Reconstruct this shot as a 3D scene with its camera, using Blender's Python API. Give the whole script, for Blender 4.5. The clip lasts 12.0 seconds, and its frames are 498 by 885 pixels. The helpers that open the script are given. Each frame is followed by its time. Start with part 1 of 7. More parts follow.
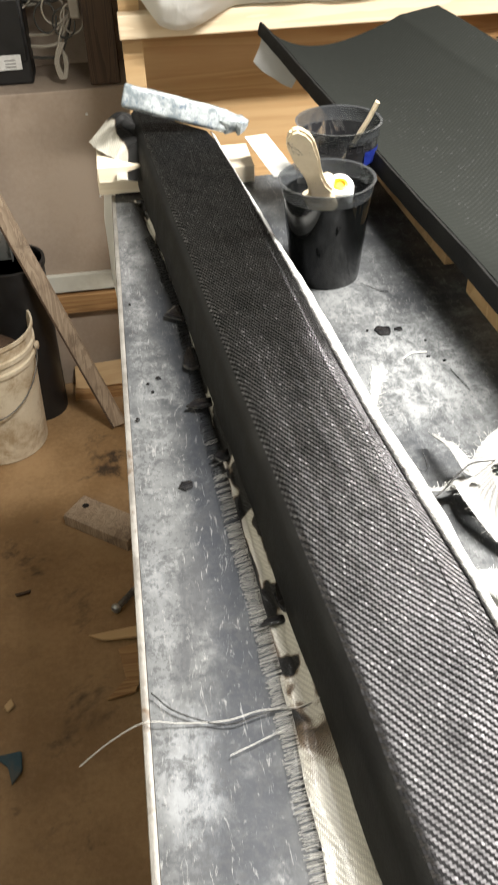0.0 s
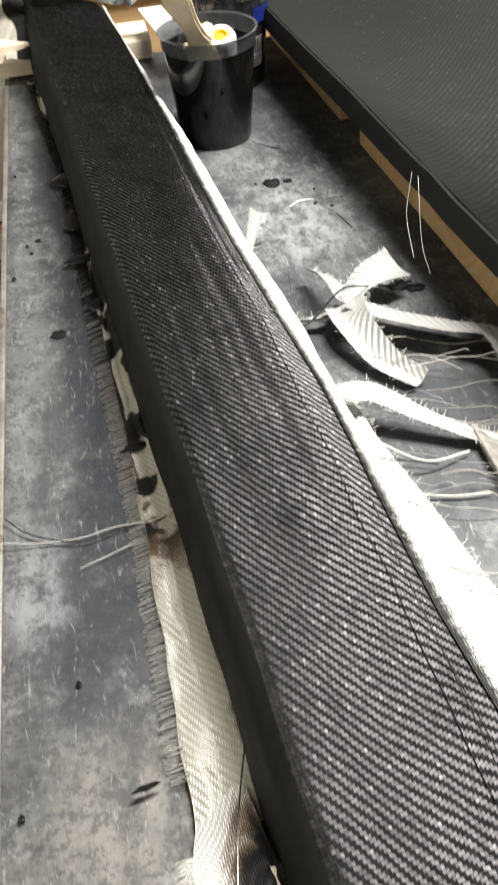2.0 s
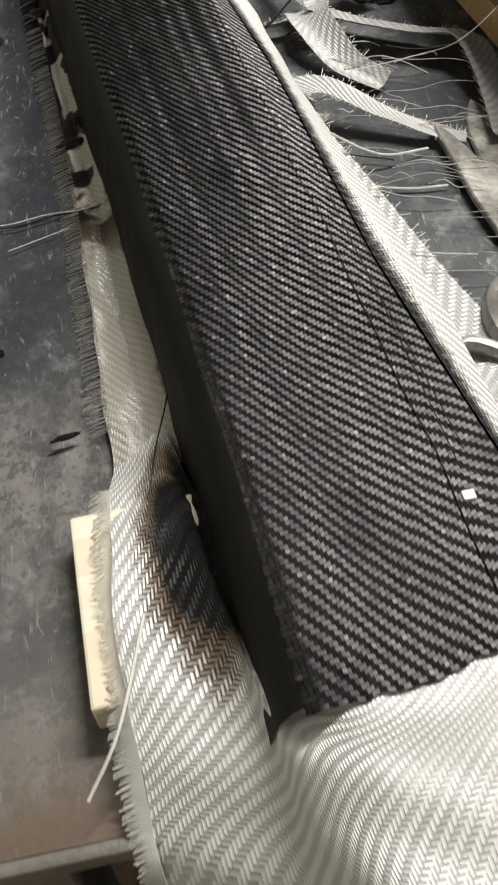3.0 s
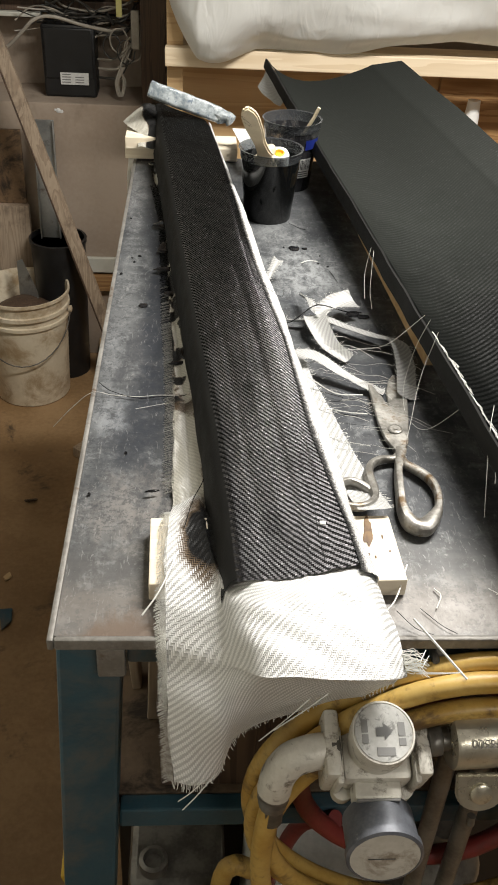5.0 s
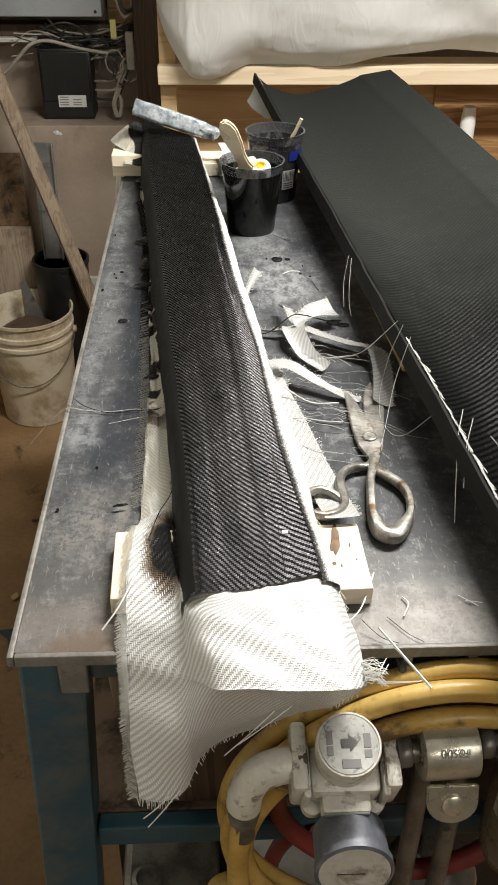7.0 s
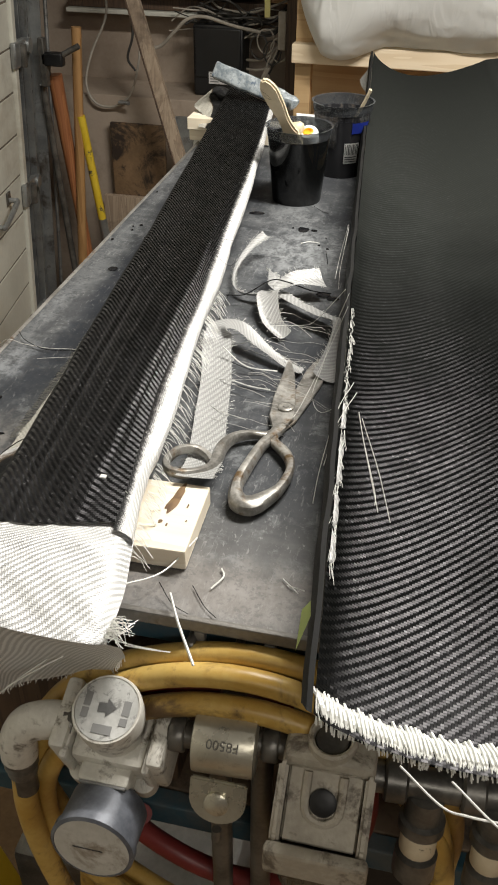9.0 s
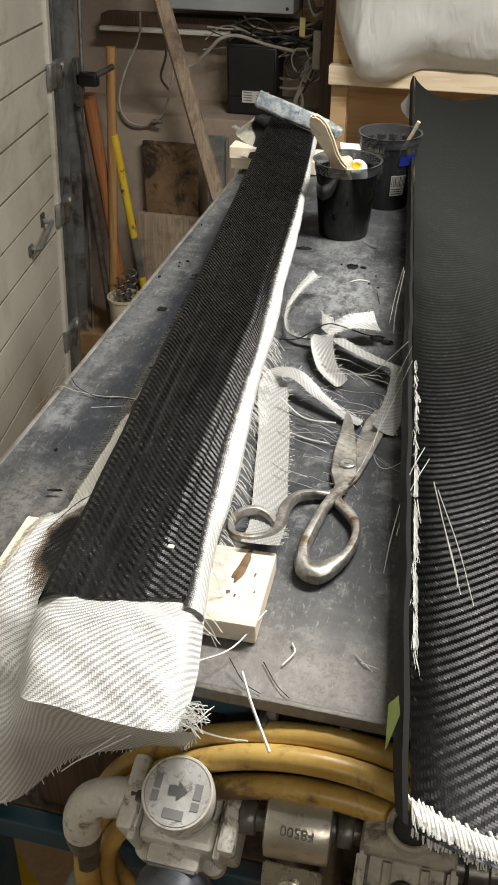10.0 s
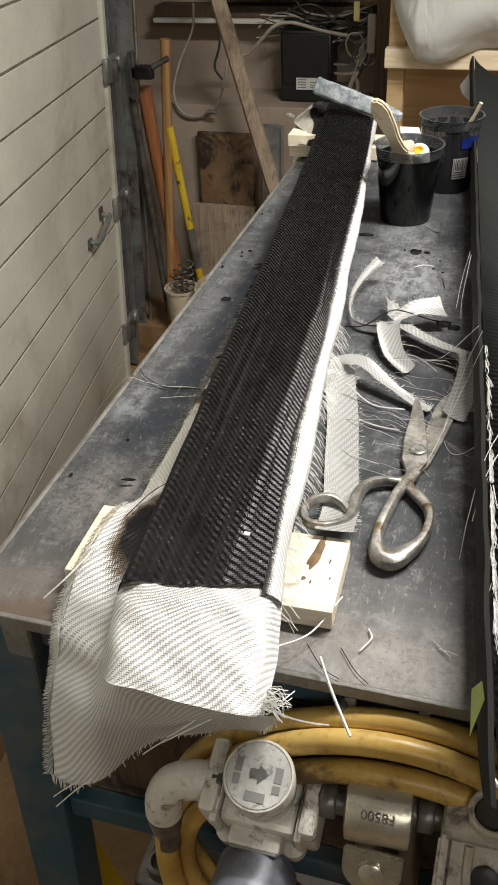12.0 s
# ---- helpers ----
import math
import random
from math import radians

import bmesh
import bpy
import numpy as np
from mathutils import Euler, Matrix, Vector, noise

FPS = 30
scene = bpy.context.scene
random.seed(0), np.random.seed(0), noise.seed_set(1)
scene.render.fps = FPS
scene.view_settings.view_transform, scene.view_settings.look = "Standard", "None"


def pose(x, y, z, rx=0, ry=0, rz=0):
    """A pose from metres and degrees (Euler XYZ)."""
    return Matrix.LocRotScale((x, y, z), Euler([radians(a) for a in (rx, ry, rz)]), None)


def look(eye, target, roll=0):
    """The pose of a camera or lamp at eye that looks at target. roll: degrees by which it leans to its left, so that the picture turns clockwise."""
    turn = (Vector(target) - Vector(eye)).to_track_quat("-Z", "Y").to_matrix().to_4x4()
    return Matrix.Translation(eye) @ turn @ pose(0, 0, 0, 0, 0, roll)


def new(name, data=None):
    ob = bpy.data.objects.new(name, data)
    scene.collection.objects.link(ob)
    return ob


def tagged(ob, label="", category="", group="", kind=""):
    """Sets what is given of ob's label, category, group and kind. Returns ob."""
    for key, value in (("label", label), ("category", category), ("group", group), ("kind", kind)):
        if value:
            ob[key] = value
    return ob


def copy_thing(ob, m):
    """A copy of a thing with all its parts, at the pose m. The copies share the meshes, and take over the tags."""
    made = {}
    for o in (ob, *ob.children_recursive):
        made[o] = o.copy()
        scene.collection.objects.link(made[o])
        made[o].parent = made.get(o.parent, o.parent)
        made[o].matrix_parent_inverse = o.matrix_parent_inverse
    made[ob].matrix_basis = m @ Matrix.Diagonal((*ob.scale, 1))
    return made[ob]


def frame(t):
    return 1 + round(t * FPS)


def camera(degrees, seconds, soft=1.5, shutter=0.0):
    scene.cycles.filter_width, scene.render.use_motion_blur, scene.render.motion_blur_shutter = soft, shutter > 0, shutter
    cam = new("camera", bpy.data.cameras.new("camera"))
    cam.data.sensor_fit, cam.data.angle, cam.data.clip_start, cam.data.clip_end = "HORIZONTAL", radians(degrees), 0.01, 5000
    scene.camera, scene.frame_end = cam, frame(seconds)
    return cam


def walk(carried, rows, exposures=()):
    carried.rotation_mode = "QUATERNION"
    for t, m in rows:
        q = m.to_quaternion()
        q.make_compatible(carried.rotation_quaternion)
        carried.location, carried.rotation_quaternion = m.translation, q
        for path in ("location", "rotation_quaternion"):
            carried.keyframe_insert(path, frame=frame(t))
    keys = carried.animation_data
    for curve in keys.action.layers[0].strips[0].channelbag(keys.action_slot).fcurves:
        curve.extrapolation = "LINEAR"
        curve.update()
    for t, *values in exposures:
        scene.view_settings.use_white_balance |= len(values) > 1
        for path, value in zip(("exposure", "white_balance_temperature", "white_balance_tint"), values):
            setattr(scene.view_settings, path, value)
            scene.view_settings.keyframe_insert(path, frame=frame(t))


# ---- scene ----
cam = camera(31.6, 12.0, 1.8, 0.2)
PATH = [
    (0, (0.033, 0.036, 1.675), (0.216, 1.561, 0.394), -2.2),
    (0.5, (0.031, 0.048, 1.707), (0.243, 1.66, 0.542), -2.6),
    (1, (0.049, 0.042, 1.685), (0.266, 1.646, 0.51), -3.3),
    (1.5, (0.083, 0.004, 1.642), (0.287, 1.547, 0.386), -4.5),
    (2, (0.116, -0.03, 1.589), (0.308, 1.418, 0.224), -5.3),
    (2.5, (0.12, -0.055, 1.516), (0.274, 1.224, -0.014), -5.8),
    (3, (0.129, -0.097, 1.492), (0.292, 1.132, -0.077), -4.3),
    (3.2, (0.129, -0.141, 1.506), (0.289, 1.116, -0.041), -4.3),
    (4.8, (0.114, -0.519, 1.732), (0.251, 1.093, 0.556), 3.4),
    (5, (0.116, -0.518, 1.736), (0.246, 1.094, 0.56), 3.4),
    (5.5, (0.107, -0.513, 1.728), (0.235, 1.118, 0.576), 3.9),
    (6, (0.129, -0.502, 1.738), (0.237, 1.13, 0.588), 2.0),
    (6.5, (0.153, -0.513, 1.727), (0.251, 1.122, 0.58), 1.4),
    (6.7, (0.164, -0.515, 1.73), (0.252, 1.119, 0.581), 1.0),
    (8.3, (0.302, -0.531, 1.717), (0.129, 1.099, 0.572), 0.7),
    (8.5, (0.388, -0.522, 1.696), (0.104, 1.1, 0.561), 1.2),
    (9, (0.479, -0.469, 1.657), (0.129, 1.135, 0.514), 0.8),
    (9.5, (0.449, -0.439, 1.676), (0.072, 1.162, 0.539), 0.1),
    (10, (0.425, -0.434, 1.69), (0.035, 1.166, 0.554), 0.4),
    (10.5, (0.418, -0.433, 1.688), (-0.038, 1.14, 0.539), -1.1),
    (11, (0.399, -0.44, 1.688), (-0.083, 1.121, 0.534), -1.5),
    (11.5, (0.399, -0.438, 1.695), (-0.094, 1.119, 0.541), -1.4),
    (12, (0.41, -0.443, 1.692), (-0.094, 1.111, 0.539), -2.8),
]
walk(cam, [(t, look(eye, target, roll)) for t, eye, target, roll in PATH], [(0.0, 0.9), (0.5, 0.46), (1.0, 0.4), (2.0, 0.42), (2.5, 0.4), (3.0, -0.45), (3.2, -0.4), (4.8, 0.12), (6.7, 0.12), (8.3, 0.14), (8.6, 0.1), (9.0, -0.14), (12.0, -0.14)])

# ---- light ----
world = bpy.data.worlds.new("world")
scene.world = world
world.use_nodes = True
world.node_tree.nodes["Background"].inputs[0].default_value = (0.9, 0.95, 1.0, 1)
world.node_tree.nodes["Background"].inputs[1].default_value = 0.02


def area_lamp(name, at, target, size, power, colour):
    data = bpy.data.lights.new(name, "AREA")
    data.shape, data.size, data.size_y = "RECTANGLE", size[0], size[1]
    data.energy, data.color = power, colour
    ob = new(name, data)
    ob.matrix_world = look(at, target) if target else pose(*at)
    return ob


area_lamp("ceiling_lamp", (0.93, 0.72, 2.5), None, (1.1, 0.14), 70, (1.0, 0.965, 0.905))
# unseen fill lamp, added to brighten the bench's front
area_lamp("front_fill_lamp", (1.15, -1.6, 2.45), (0.6, -1.0, 0.0), (1.2, 0.3), 15, (1.0, 0.945, 0.86))
scene.view_settings.exposure = 0.0

# ---- materials ----


class Mat:
    """A small node writer round one Principled material."""

    def __init__(self, name, rough=0.5, metal=0.0, base=(0.5, 0.5, 0.5)):
        self.m = bpy.data.materials.new(name)
        self.m.use_nodes = True
        self.t = self.m.node_tree
        self.b = self.t.nodes["Principled BSDF"]
        self.out = self.t.nodes["Material Output"]
        self.b.inputs["Roughness"].default_value = rough
        self.b.inputs["Metallic"].default_value = metal
        self.b.inputs["Base Color"].default_value = (*base, 1)

    def node(self, kind, **sets):
        n = self.t.nodes.new(kind)
        for k, v in sets.items():
            if k == "operation":
                n.operation = v
            elif k == "blend":
                n.blend_type = v
        return n

    def link(self, a, b):
        self.t.links.new(a, b)

    def put(self, n, i, v):
        s = n.inputs[i]
        if isinstance(v, bpy.types.NodeSocket):
            self.link(v, s)
        else:
            s.default_value = v

    def coord(self, kind="Object"):
        return self.node("ShaderNodeTexCoord").outputs[kind]

    def math(self, op, a, b=0.0, c=0.0):
        n = self.node("ShaderNodeMath", operation=op)
        self.put(n, 0, a), self.put(n, 1, b), self.put(n, 2, c)
        return n.outputs[0]

    def scaled(self, vec, scale):
        n = self.node("ShaderNodeMapping")
        self.link(vec, n.inputs[0])
        n.inputs["Scale"].default_value = scale
        return n.outputs[0]

    def noise(self, vec, scale, detail=4.0, rough=0.6, distort=0.0):
        n = self.node("ShaderNodeTexNoise")
        self.link(vec, n.inputs["Vector"])
        n.inputs["Scale"].default_value, n.inputs["Detail"].default_value = scale, detail
        n.inputs["Roughness"].default_value, n.inputs["Distortion"].default_value = rough, distort
        return n.outputs[0]

    def voronoi(self, vec, scale):
        n = self.node("ShaderNodeTexVoronoi")
        self.link(vec, n.inputs["Vector"])
        n.inputs["Scale"].default_value = scale
        return n.outputs["Distance"]

    def step(self, v, lo, hi, a=0.0, b=1.0):
        n = self.node("ShaderNodeMapRange")
        n.interpolation_type = "SMOOTHSTEP"
        self.put(n, 0, v), self.put(n, 1, lo), self.put(n, 2, hi), self.put(n, 3, a), self.put(n, 4, b)
        return n.outputs[0]

    def mix(self, f, a, b, blend="MIX"):
        n = self.node("ShaderNodeMix")
        n.data_type, n.blend_type = "RGBA", blend
        self.put(n, 0, f)
        for s, v in ((6, a), (7, b)):
            self.put(n, s, v if isinstance(v, bpy.types.NodeSocket) else (*v, 1))
        return n.outputs[2]

    def bump(self, height, strength=0.3, distance=0.002, normal=None):
        n = self.node("ShaderNodeBump")
        n.inputs["Strength"].default_value, n.inputs["Distance"].default_value = strength, distance
        self.link(height, n.inputs["Height"])
        if normal is not None:
            self.link(normal, n.inputs["Normal"])
        self.link(n.outputs[0], self.b.inputs["Normal"])
        return n.outputs[0]

    def set(self, **kw):
        names = dict(base="Base Color", rough="Roughness", metal="Metallic", spec="Specular IOR Level", coat="Coat Weight",
                     coat_rough="Coat Roughness", trans="Transmission Weight", alpha="Alpha", ior="IOR", emit="Emission Color", glow="Emission Strength")
        for k, v in kw.items():
            s = self.b.inputs[names[k]]
            if isinstance(v, bpy.types.NodeSocket):
                self.link(v, s)
            else:
                s.default_value = (*v, 1) if isinstance(v, tuple) else v
        return self


def mottled(name, a, b, scale=8.0, rough=0.6, metal=0.0, fine=120.0, bump=0.15, dist=0.002, spread=(0.35, 0.65), dirt=None, dirt_scale=3.0, dirt_at=(0.55, 0.7)):
    """Two tones broken by coarse and fine noise, with optional dirt."""
    m = Mat(name, rough, metal)
    v = m.coord()
    big, small = m.noise(v, scale, 5), m.noise(v, fine, 3)
    f = m.step(m.math("ADD", m.math("MULTIPLY", big, 0.75), m.math("MULTIPLY", small, 0.25)), *spread)
    col = m.mix(f, a, b)
    if dirt:
        col = m.mix(m.step(m.noise(v, dirt_scale, 6, 0.7, 0.4), *dirt_at), col, dirt)
    m.set(base=col, rough=m.step(big, 0.2, 0.8, max(0.05, rough - 0.12), min(1, rough + 0.12)))
    m.bump(m.math("ADD", small, m.math("MULTIPLY", big, 0.5)), bump, dist)
    return m.m


def wood(name, light, dark, axis=0, rough=0.55, scale=1.0, knots=True, grime=None):
    """Timber with grain running along one axis of the object."""
    m = Mat(name, rough)
    v = m.coord()
    s = [9.0 * scale] * 3
    s[axis] = 0.5 * scale
    stretched = m.scaled(v, s)
    rings = m.noise(stretched, 3.0, 3, 0.5, 1.2)
    bands = m.math("FRACT", m.math("MULTIPLY", rings, 7.0))
    s2 = [260.0] * 3
    s2[axis] = 12.0
    fibre = m.noise(m.scaled(v, s2), 1.0, 3)
    f = m.math("ADD", m.math("MULTIPLY", m.step(bands, 0.0, 1.0), 0.6), m.math("MULTIPLY", fibre, 0.5))
    col = m.mix(m.step(f, 0.15, 1.05), light, dark)
    if knots:
        k = m.step(m.voronoi(m.scaled(v, [5.0 * scale if i != axis else 2.2 * scale for i in range(3)]), 1.3), 0.03, 0.1, 1.0, 0.0)
        col = m.mix(m.math("MULTIPLY", k, 0.7), col, tuple(c * 0.45 for c in dark))
    if grime:
        col = m.mix(m.step(m.noise(v, 7.0, 6, 0.7), 0.5, 0.75), col, grime)
    m.set(base=col)
    m.bump(fibre, 0.25, 0.0008)
    return m.m


def weave_nodes(m, pitch, uv, lay="ADD"):
    """Height and over-under mask of a two-by-two twill, in metres of the cloth's own map."""
    sep = m.node("ShaderNodeSeparateXYZ")
    m.link(uv, sep.inputs[0])
    u, v = m.math("DIVIDE", sep.outputs[0], pitch), m.math("DIVIDE", sep.outputs[1], pitch)
    fu, fv = m.math("FRACT", u), m.math("FRACT", v)
    cell = m.math(lay, m.math("FLOOR", u), m.math("FLOOR", v))
    turn = m.math("FLOORED_MODULO", cell, 4.0)
    over = m.math("LESS_THAN", turn, 1.9)
    # round section of each tow
    ru = m.math("SINE", m.math("MULTIPLY", fu, math.pi))
    rv = m.math("SINE", m.math("MULTIPLY", fv, math.pi))
    hu, hv = m.math("POWER", m.math("MAXIMUM", ru, 0.001), 0.7), m.math("POWER", m.math("MAXIMUM", rv, 0.001), 0.7)
    mixed = m.node("ShaderNodeMix")
    m.link(over, mixed.inputs[0]), m.link(hv, mixed.inputs[2]), m.link(hu, mixed.inputs[3])
    return mixed.outputs[0], over, sep


def fibre_turn(m, over, amount):
    """Fibres of the two directions shine along their own length."""
    m.b.inputs["Anisotropic"].default_value = amount
    m.link(m.math("MULTIPLY", over, 0.25), m.b.inputs["Anisotropic Rotation"])
    tan = m.node("ShaderNodeTangent")
    tan.direction_type, tan.uv_map = "UV_MAP", "UVMap"
    m.link(tan.outputs[0], m.b.inputs["Tangent"])


def carbon(name, pitch=0.002, narrow=0.61, shine=0.125, sheen_cut=0.92, black=0.004, lay="ADD", dull=None):
    """Black twill: tows shine in a narrow fan; stripe contrast is put into colour and gloss."""
    m = Mat(name, 0.5)
    uv = m.coord("UV")
    h, over, sep = weave_nodes(m, pitch, uv, lay)
    # every crossing of two tows lies a little differently
    cells = m.node("ShaderNodeTexWhiteNoise")
    cells.noise_dimensions = "3D"
    snap = m.node("ShaderNodeVectorMath", operation="SNAP")
    m.link(uv, snap.inputs[0])
    snap.inputs[1].default_value = (pitch, pitch, pitch)
    m.link(snap.outputs[0], cells.inputs["Vector"])
    broad = m.noise(uv, 22.0, 5, 0.65)
    fine = m.noise(uv, 900.0, 2)
    # crossing tows get half the base colour, for the sheen they lack
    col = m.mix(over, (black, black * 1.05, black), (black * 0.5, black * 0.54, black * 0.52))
    if dull is not None:
        # gloss fades along the cloth, and a grey sheen is put into the far colour
        reach = m.math("ADD", sep.outputs[1], m.math("MULTIPLY", m.math("SUBTRACT", m.noise(uv, 6.0, 5, 0.7), 0.5), 0.5))
        col = m.mix(m.step(reach, dull[0] + 0.3, dull[1] + 0.5), col, (0.02, 0.0215, 0.0195))
    dif = m.node("ShaderNodeBsdfDiffuse")
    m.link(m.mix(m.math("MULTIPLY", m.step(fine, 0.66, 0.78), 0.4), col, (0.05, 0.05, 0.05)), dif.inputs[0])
    gl = m.node("ShaderNodeBsdfAnisotropic")
    gl.distribution = "BECKMANN"
    gl.inputs["Anisotropy"].default_value = 0.53
    m.link(m.math("MULTIPLY", over, 0.25), gl.inputs["Rotation"])
    m.link(m.math("ADD", m.step(broad, 0.3, 0.7, narrow - 0.02, narrow + 0.02), m.step(cells.outputs[0], 0.94, 0.99, 0.0, 0.16)), gl.inputs["Roughness"])
    tan = m.node("ShaderNodeTangent")
    tan.direction_type, tan.uv_map = "UV_MAP", "UVMap"
    m.link(tan.outputs[0], gl.inputs["Tangent"])
    # one tow direction's shine is cut, and rare crossings get painted glints
    amount = m.math("MULTIPLY", m.math("SUBTRACT", shine, m.math("MULTIPLY", over, shine * sheen_cut)), m.math("ADD", m.step(cells.outputs[0], 0.0, 1.0, 0.7, 1.2), m.step(cells.outputs[0], 0.95, 0.99, 0.0, 1.2)))
    amount = m.math("MULTIPLY", amount, m.step(broad, 0.34, 0.52, 0.7, 1.05))
    amount = m.math("MULTIPLY", amount, m.step(h, 0.15, 0.7, 0.25, 1.0))
    if dull is not None:
        amount = m.math("MULTIPLY", amount, m.step(reach, dull[0], dull[1], 1.0, dull[2]))
    grey = m.node("ShaderNodeCombineColor")
    for k, tint in enumerate((1.0, 0.97, 1.01)):
        m.link(m.math("MULTIPLY", amount, tint), grey.inputs[k])
    m.link(grey.outputs[0], gl.inputs["Color"])
    bend = m.node("ShaderNodeBump")
    bend.inputs["Strength"].default_value, bend.inputs["Distance"].default_value = 0.12, 0.002
    m.link(m.noise(uv, 28.0, 3), bend.inputs["Height"])
    bm = m.node("ShaderNodeBump")
    bm.inputs["Strength"].default_value, bm.inputs["Distance"].default_value = 0.3, pitch * 0.12
    m.link(h, bm.inputs["Height"]), m.link(bend.outputs[0], bm.inputs["Normal"])
    m.link(bm.outputs[0], gl.inputs["Normal"])
    a1 = m.node("ShaderNodeAddShader")
    m.link(dif.outputs[0], a1.inputs[0]), m.link(gl.outputs[0], a1.inputs[1])
    m.link(a1.outputs[0], m.out.inputs[0])
    return m.m


def glass_cloth(name, pitch=0.0016, stain=None, dull=(0.45, 0.45, 0.42), white=(0.62, 0.62, 0.59), gap=(0.12, 0.12, 0.11), soak=(0.12, 0.083, 0.05)):
    """White woven glass cloth; stain(m, uv) gives a mask of black resin."""
    m = Mat(name, 0.35)
    uv = m.coord("UV")
    h, over, sep = weave_nodes(m, pitch, uv)
    col = m.mix(over, dull, white)
    col = m.mix(m.step(h, 0.0, 0.5, 0.8, 0.0), col, gap)
    if stain:
        f = stain(m, uv, sep)
        # the hollows of the weave fill first
        f = m.math("ADD", f, m.math("MULTIPLY", m.math("SUBTRACT", 0.55, h), m.math("MULTIPLY", 2.2, m.math("MULTIPLY", f, m.math("SUBTRACT", 1.0, f)))))
        brown = m.mix(m.step(f, 0.0, 0.4), col, soak)
        col = m.mix(m.step(f, 0.4, 0.75), brown, (0.01, 0.01, 0.01))
    m.set(base=col, spec=1.0, rough=m.step(over, 0, 1, 0.42, 0.5))
    m.b.inputs["IOR"].default_value = 1.75
    if stain:
        m.link(m.step(f, 0.1, 0.6, 1.0, 0.12), m.b.inputs["Specular IOR Level"])
    fibre_turn(m, m.math("SUBTRACT", 1.0, over), 0.8)
    m.bump(h, 0.7, pitch * 0.3)
    return m.m


def steel_top(name):
    m = Mat(name, 0.4, 0.55)
    v = m.coord()
    streak = m.noise(m.scaled(v, (14, 2.2, 1)), 1.0, 6, 0.65)
    cross = m.noise(m.scaled(v, (3, 30, 1)), 1.0, 4, 0.6)
    cloud = m.noise(v, 6.5, 6, 0.65, 0.6)
    fine = m.noise(v, 160.0, 4, 0.7)
    f = m.math("ADD", m.math("MULTIPLY", streak, 0.4), m.math("ADD", m.math("MULTIPLY", cloud, 0.4), m.math("MULTIPLY", cross, 0.2)))
    col = m.mix(m.step(f, 0.42, 0.58), (0.03, 0.033, 0.037), (0.125, 0.13, 0.133))
    mid = m.noise(v, 45.0, 5, 0.7, 0.3)
    col = m.mix(m.math("MULTIPLY", m.step(mid, 0.5, 0.68), 0.55), col, (0.23, 0.238, 0.242))
    col = m.mix(m.math("MULTIPLY", m.step(mid, 0.46, 0.3), 0.5), col, (0.06, 0.063, 0.07))
    col = m.mix(m.math("MULTIPLY", m.step(fine, 0.6, 0.75), 0.6), col, (0.36, 0.36, 0.35))
    dark = m.step(m.noise(m.scaled(v, (1.6, 0.8, 1)), 4.3, 7, 0.68, 0.9), 0.53, 0.66)
    col = m.mix(m.math("MULTIPLY", dark, 0.75), col, (0.035, 0.037, 0.042))
    col = m.mix(m.math("MULTIPLY", m.step(m.noise(v, 9.0, 6, 0.75, 0.2), 0.6, 0.78), 0.5), col, (0.36, 0.335, 0.29))
    sep = m.node("ShaderNodeSeparateXYZ")
    m.link(m.node("ShaderNodeNewGeometry").outputs["Position"], sep.inputs[0])
    ragged = m.math("MULTIPLY", m.math("SUBTRACT", m.noise(v, 26.0, 8, 0.8, 0.8), 0.5), 2.4)
    # dark stains; the two long ones along the layup also paint its shadow
    for cx, cy, rx, ry, depth in ((0.046, 0.30, 0.03, 0.09, 0.85), (0.069, 0.6, 0.022, 0.34, 0.95), (0.055, 0.9, 0.02, 0.16, 0.85), (0.33, 0.40, 0.06, 0.10, 0.55), (0.20, 1.02, 0.08, 0.10, 0.5), (0.38, 0.18, 0.06, 0.06, 0.45), (0.27, 0.62, 0.03, 0.05, 0.6)):
        dx = m.math("DIVIDE", m.math("SUBTRACT", sep.outputs[0], cx), rx)
        dy = m.math("DIVIDE", m.math("SUBTRACT", sep.outputs[1], cy), ry)
        d = m.math("ADD", m.math("SQRT", m.math("ADD", m.math("MULTIPLY", dx, dx), m.math("MULTIPLY", dy, dy))), ragged)
        col = m.mix(m.math("MULTIPLY", m.step(d, 0.4, 1.35, depth, 0.0), m.step(m.noise(v, 55.0, 7, 0.75, 0.4), 0.3, 0.52, 0.35, 1.0)), col, (0.02, 0.024, 0.032))
    blotch = m.step(m.noise(m.scaled(v, (1.6, 0.8, 1)), 42.0, 8, 0.75, 0.4), 0.36, 0.6, 0.15, 1.0)
    for cx, cy, rx, ry, depth, tone in ((0.022, 0.335, 0.018, 0.05, 0.6, (0.32, 0.335, 0.35)), (0.012, 0.47, 0.014, 0.09, 0.35, (0.25, 0.26, 0.27)), (0.018, 0.75, 0.015, 0.16, 0.3, (0.25, 0.26, 0.26)), (0.06, 0.17, 0.05, 0.06, 0.5, (0.3, 0.275, 0.25)),
                                        (0.01, 1.02, 0.02, 0.12, 0.5, (0.28, 0.285, 0.29)), (0.285, 0.74, 0.07, 0.10, 0.7, (0.36, 0.375, 0.38)), (0.25, 0.88, 0.05, 0.05, 0.5, (0.3, 0.31, 0.31)), (0.36, 0.02, 0.09, 0.03, 0.6, (0.32, 0.325, 0.33))):
        dx = m.math("DIVIDE", m.math("SUBTRACT", sep.outputs[0], cx), rx)
        dy = m.math("DIVIDE", m.math("SUBTRACT", sep.outputs[1], cy), ry)
        d = m.math("ADD", m.math("SQRT", m.math("ADD", m.math("MULTIPLY", dx, dx), m.math("MULTIPLY", dy, dy))), ragged)
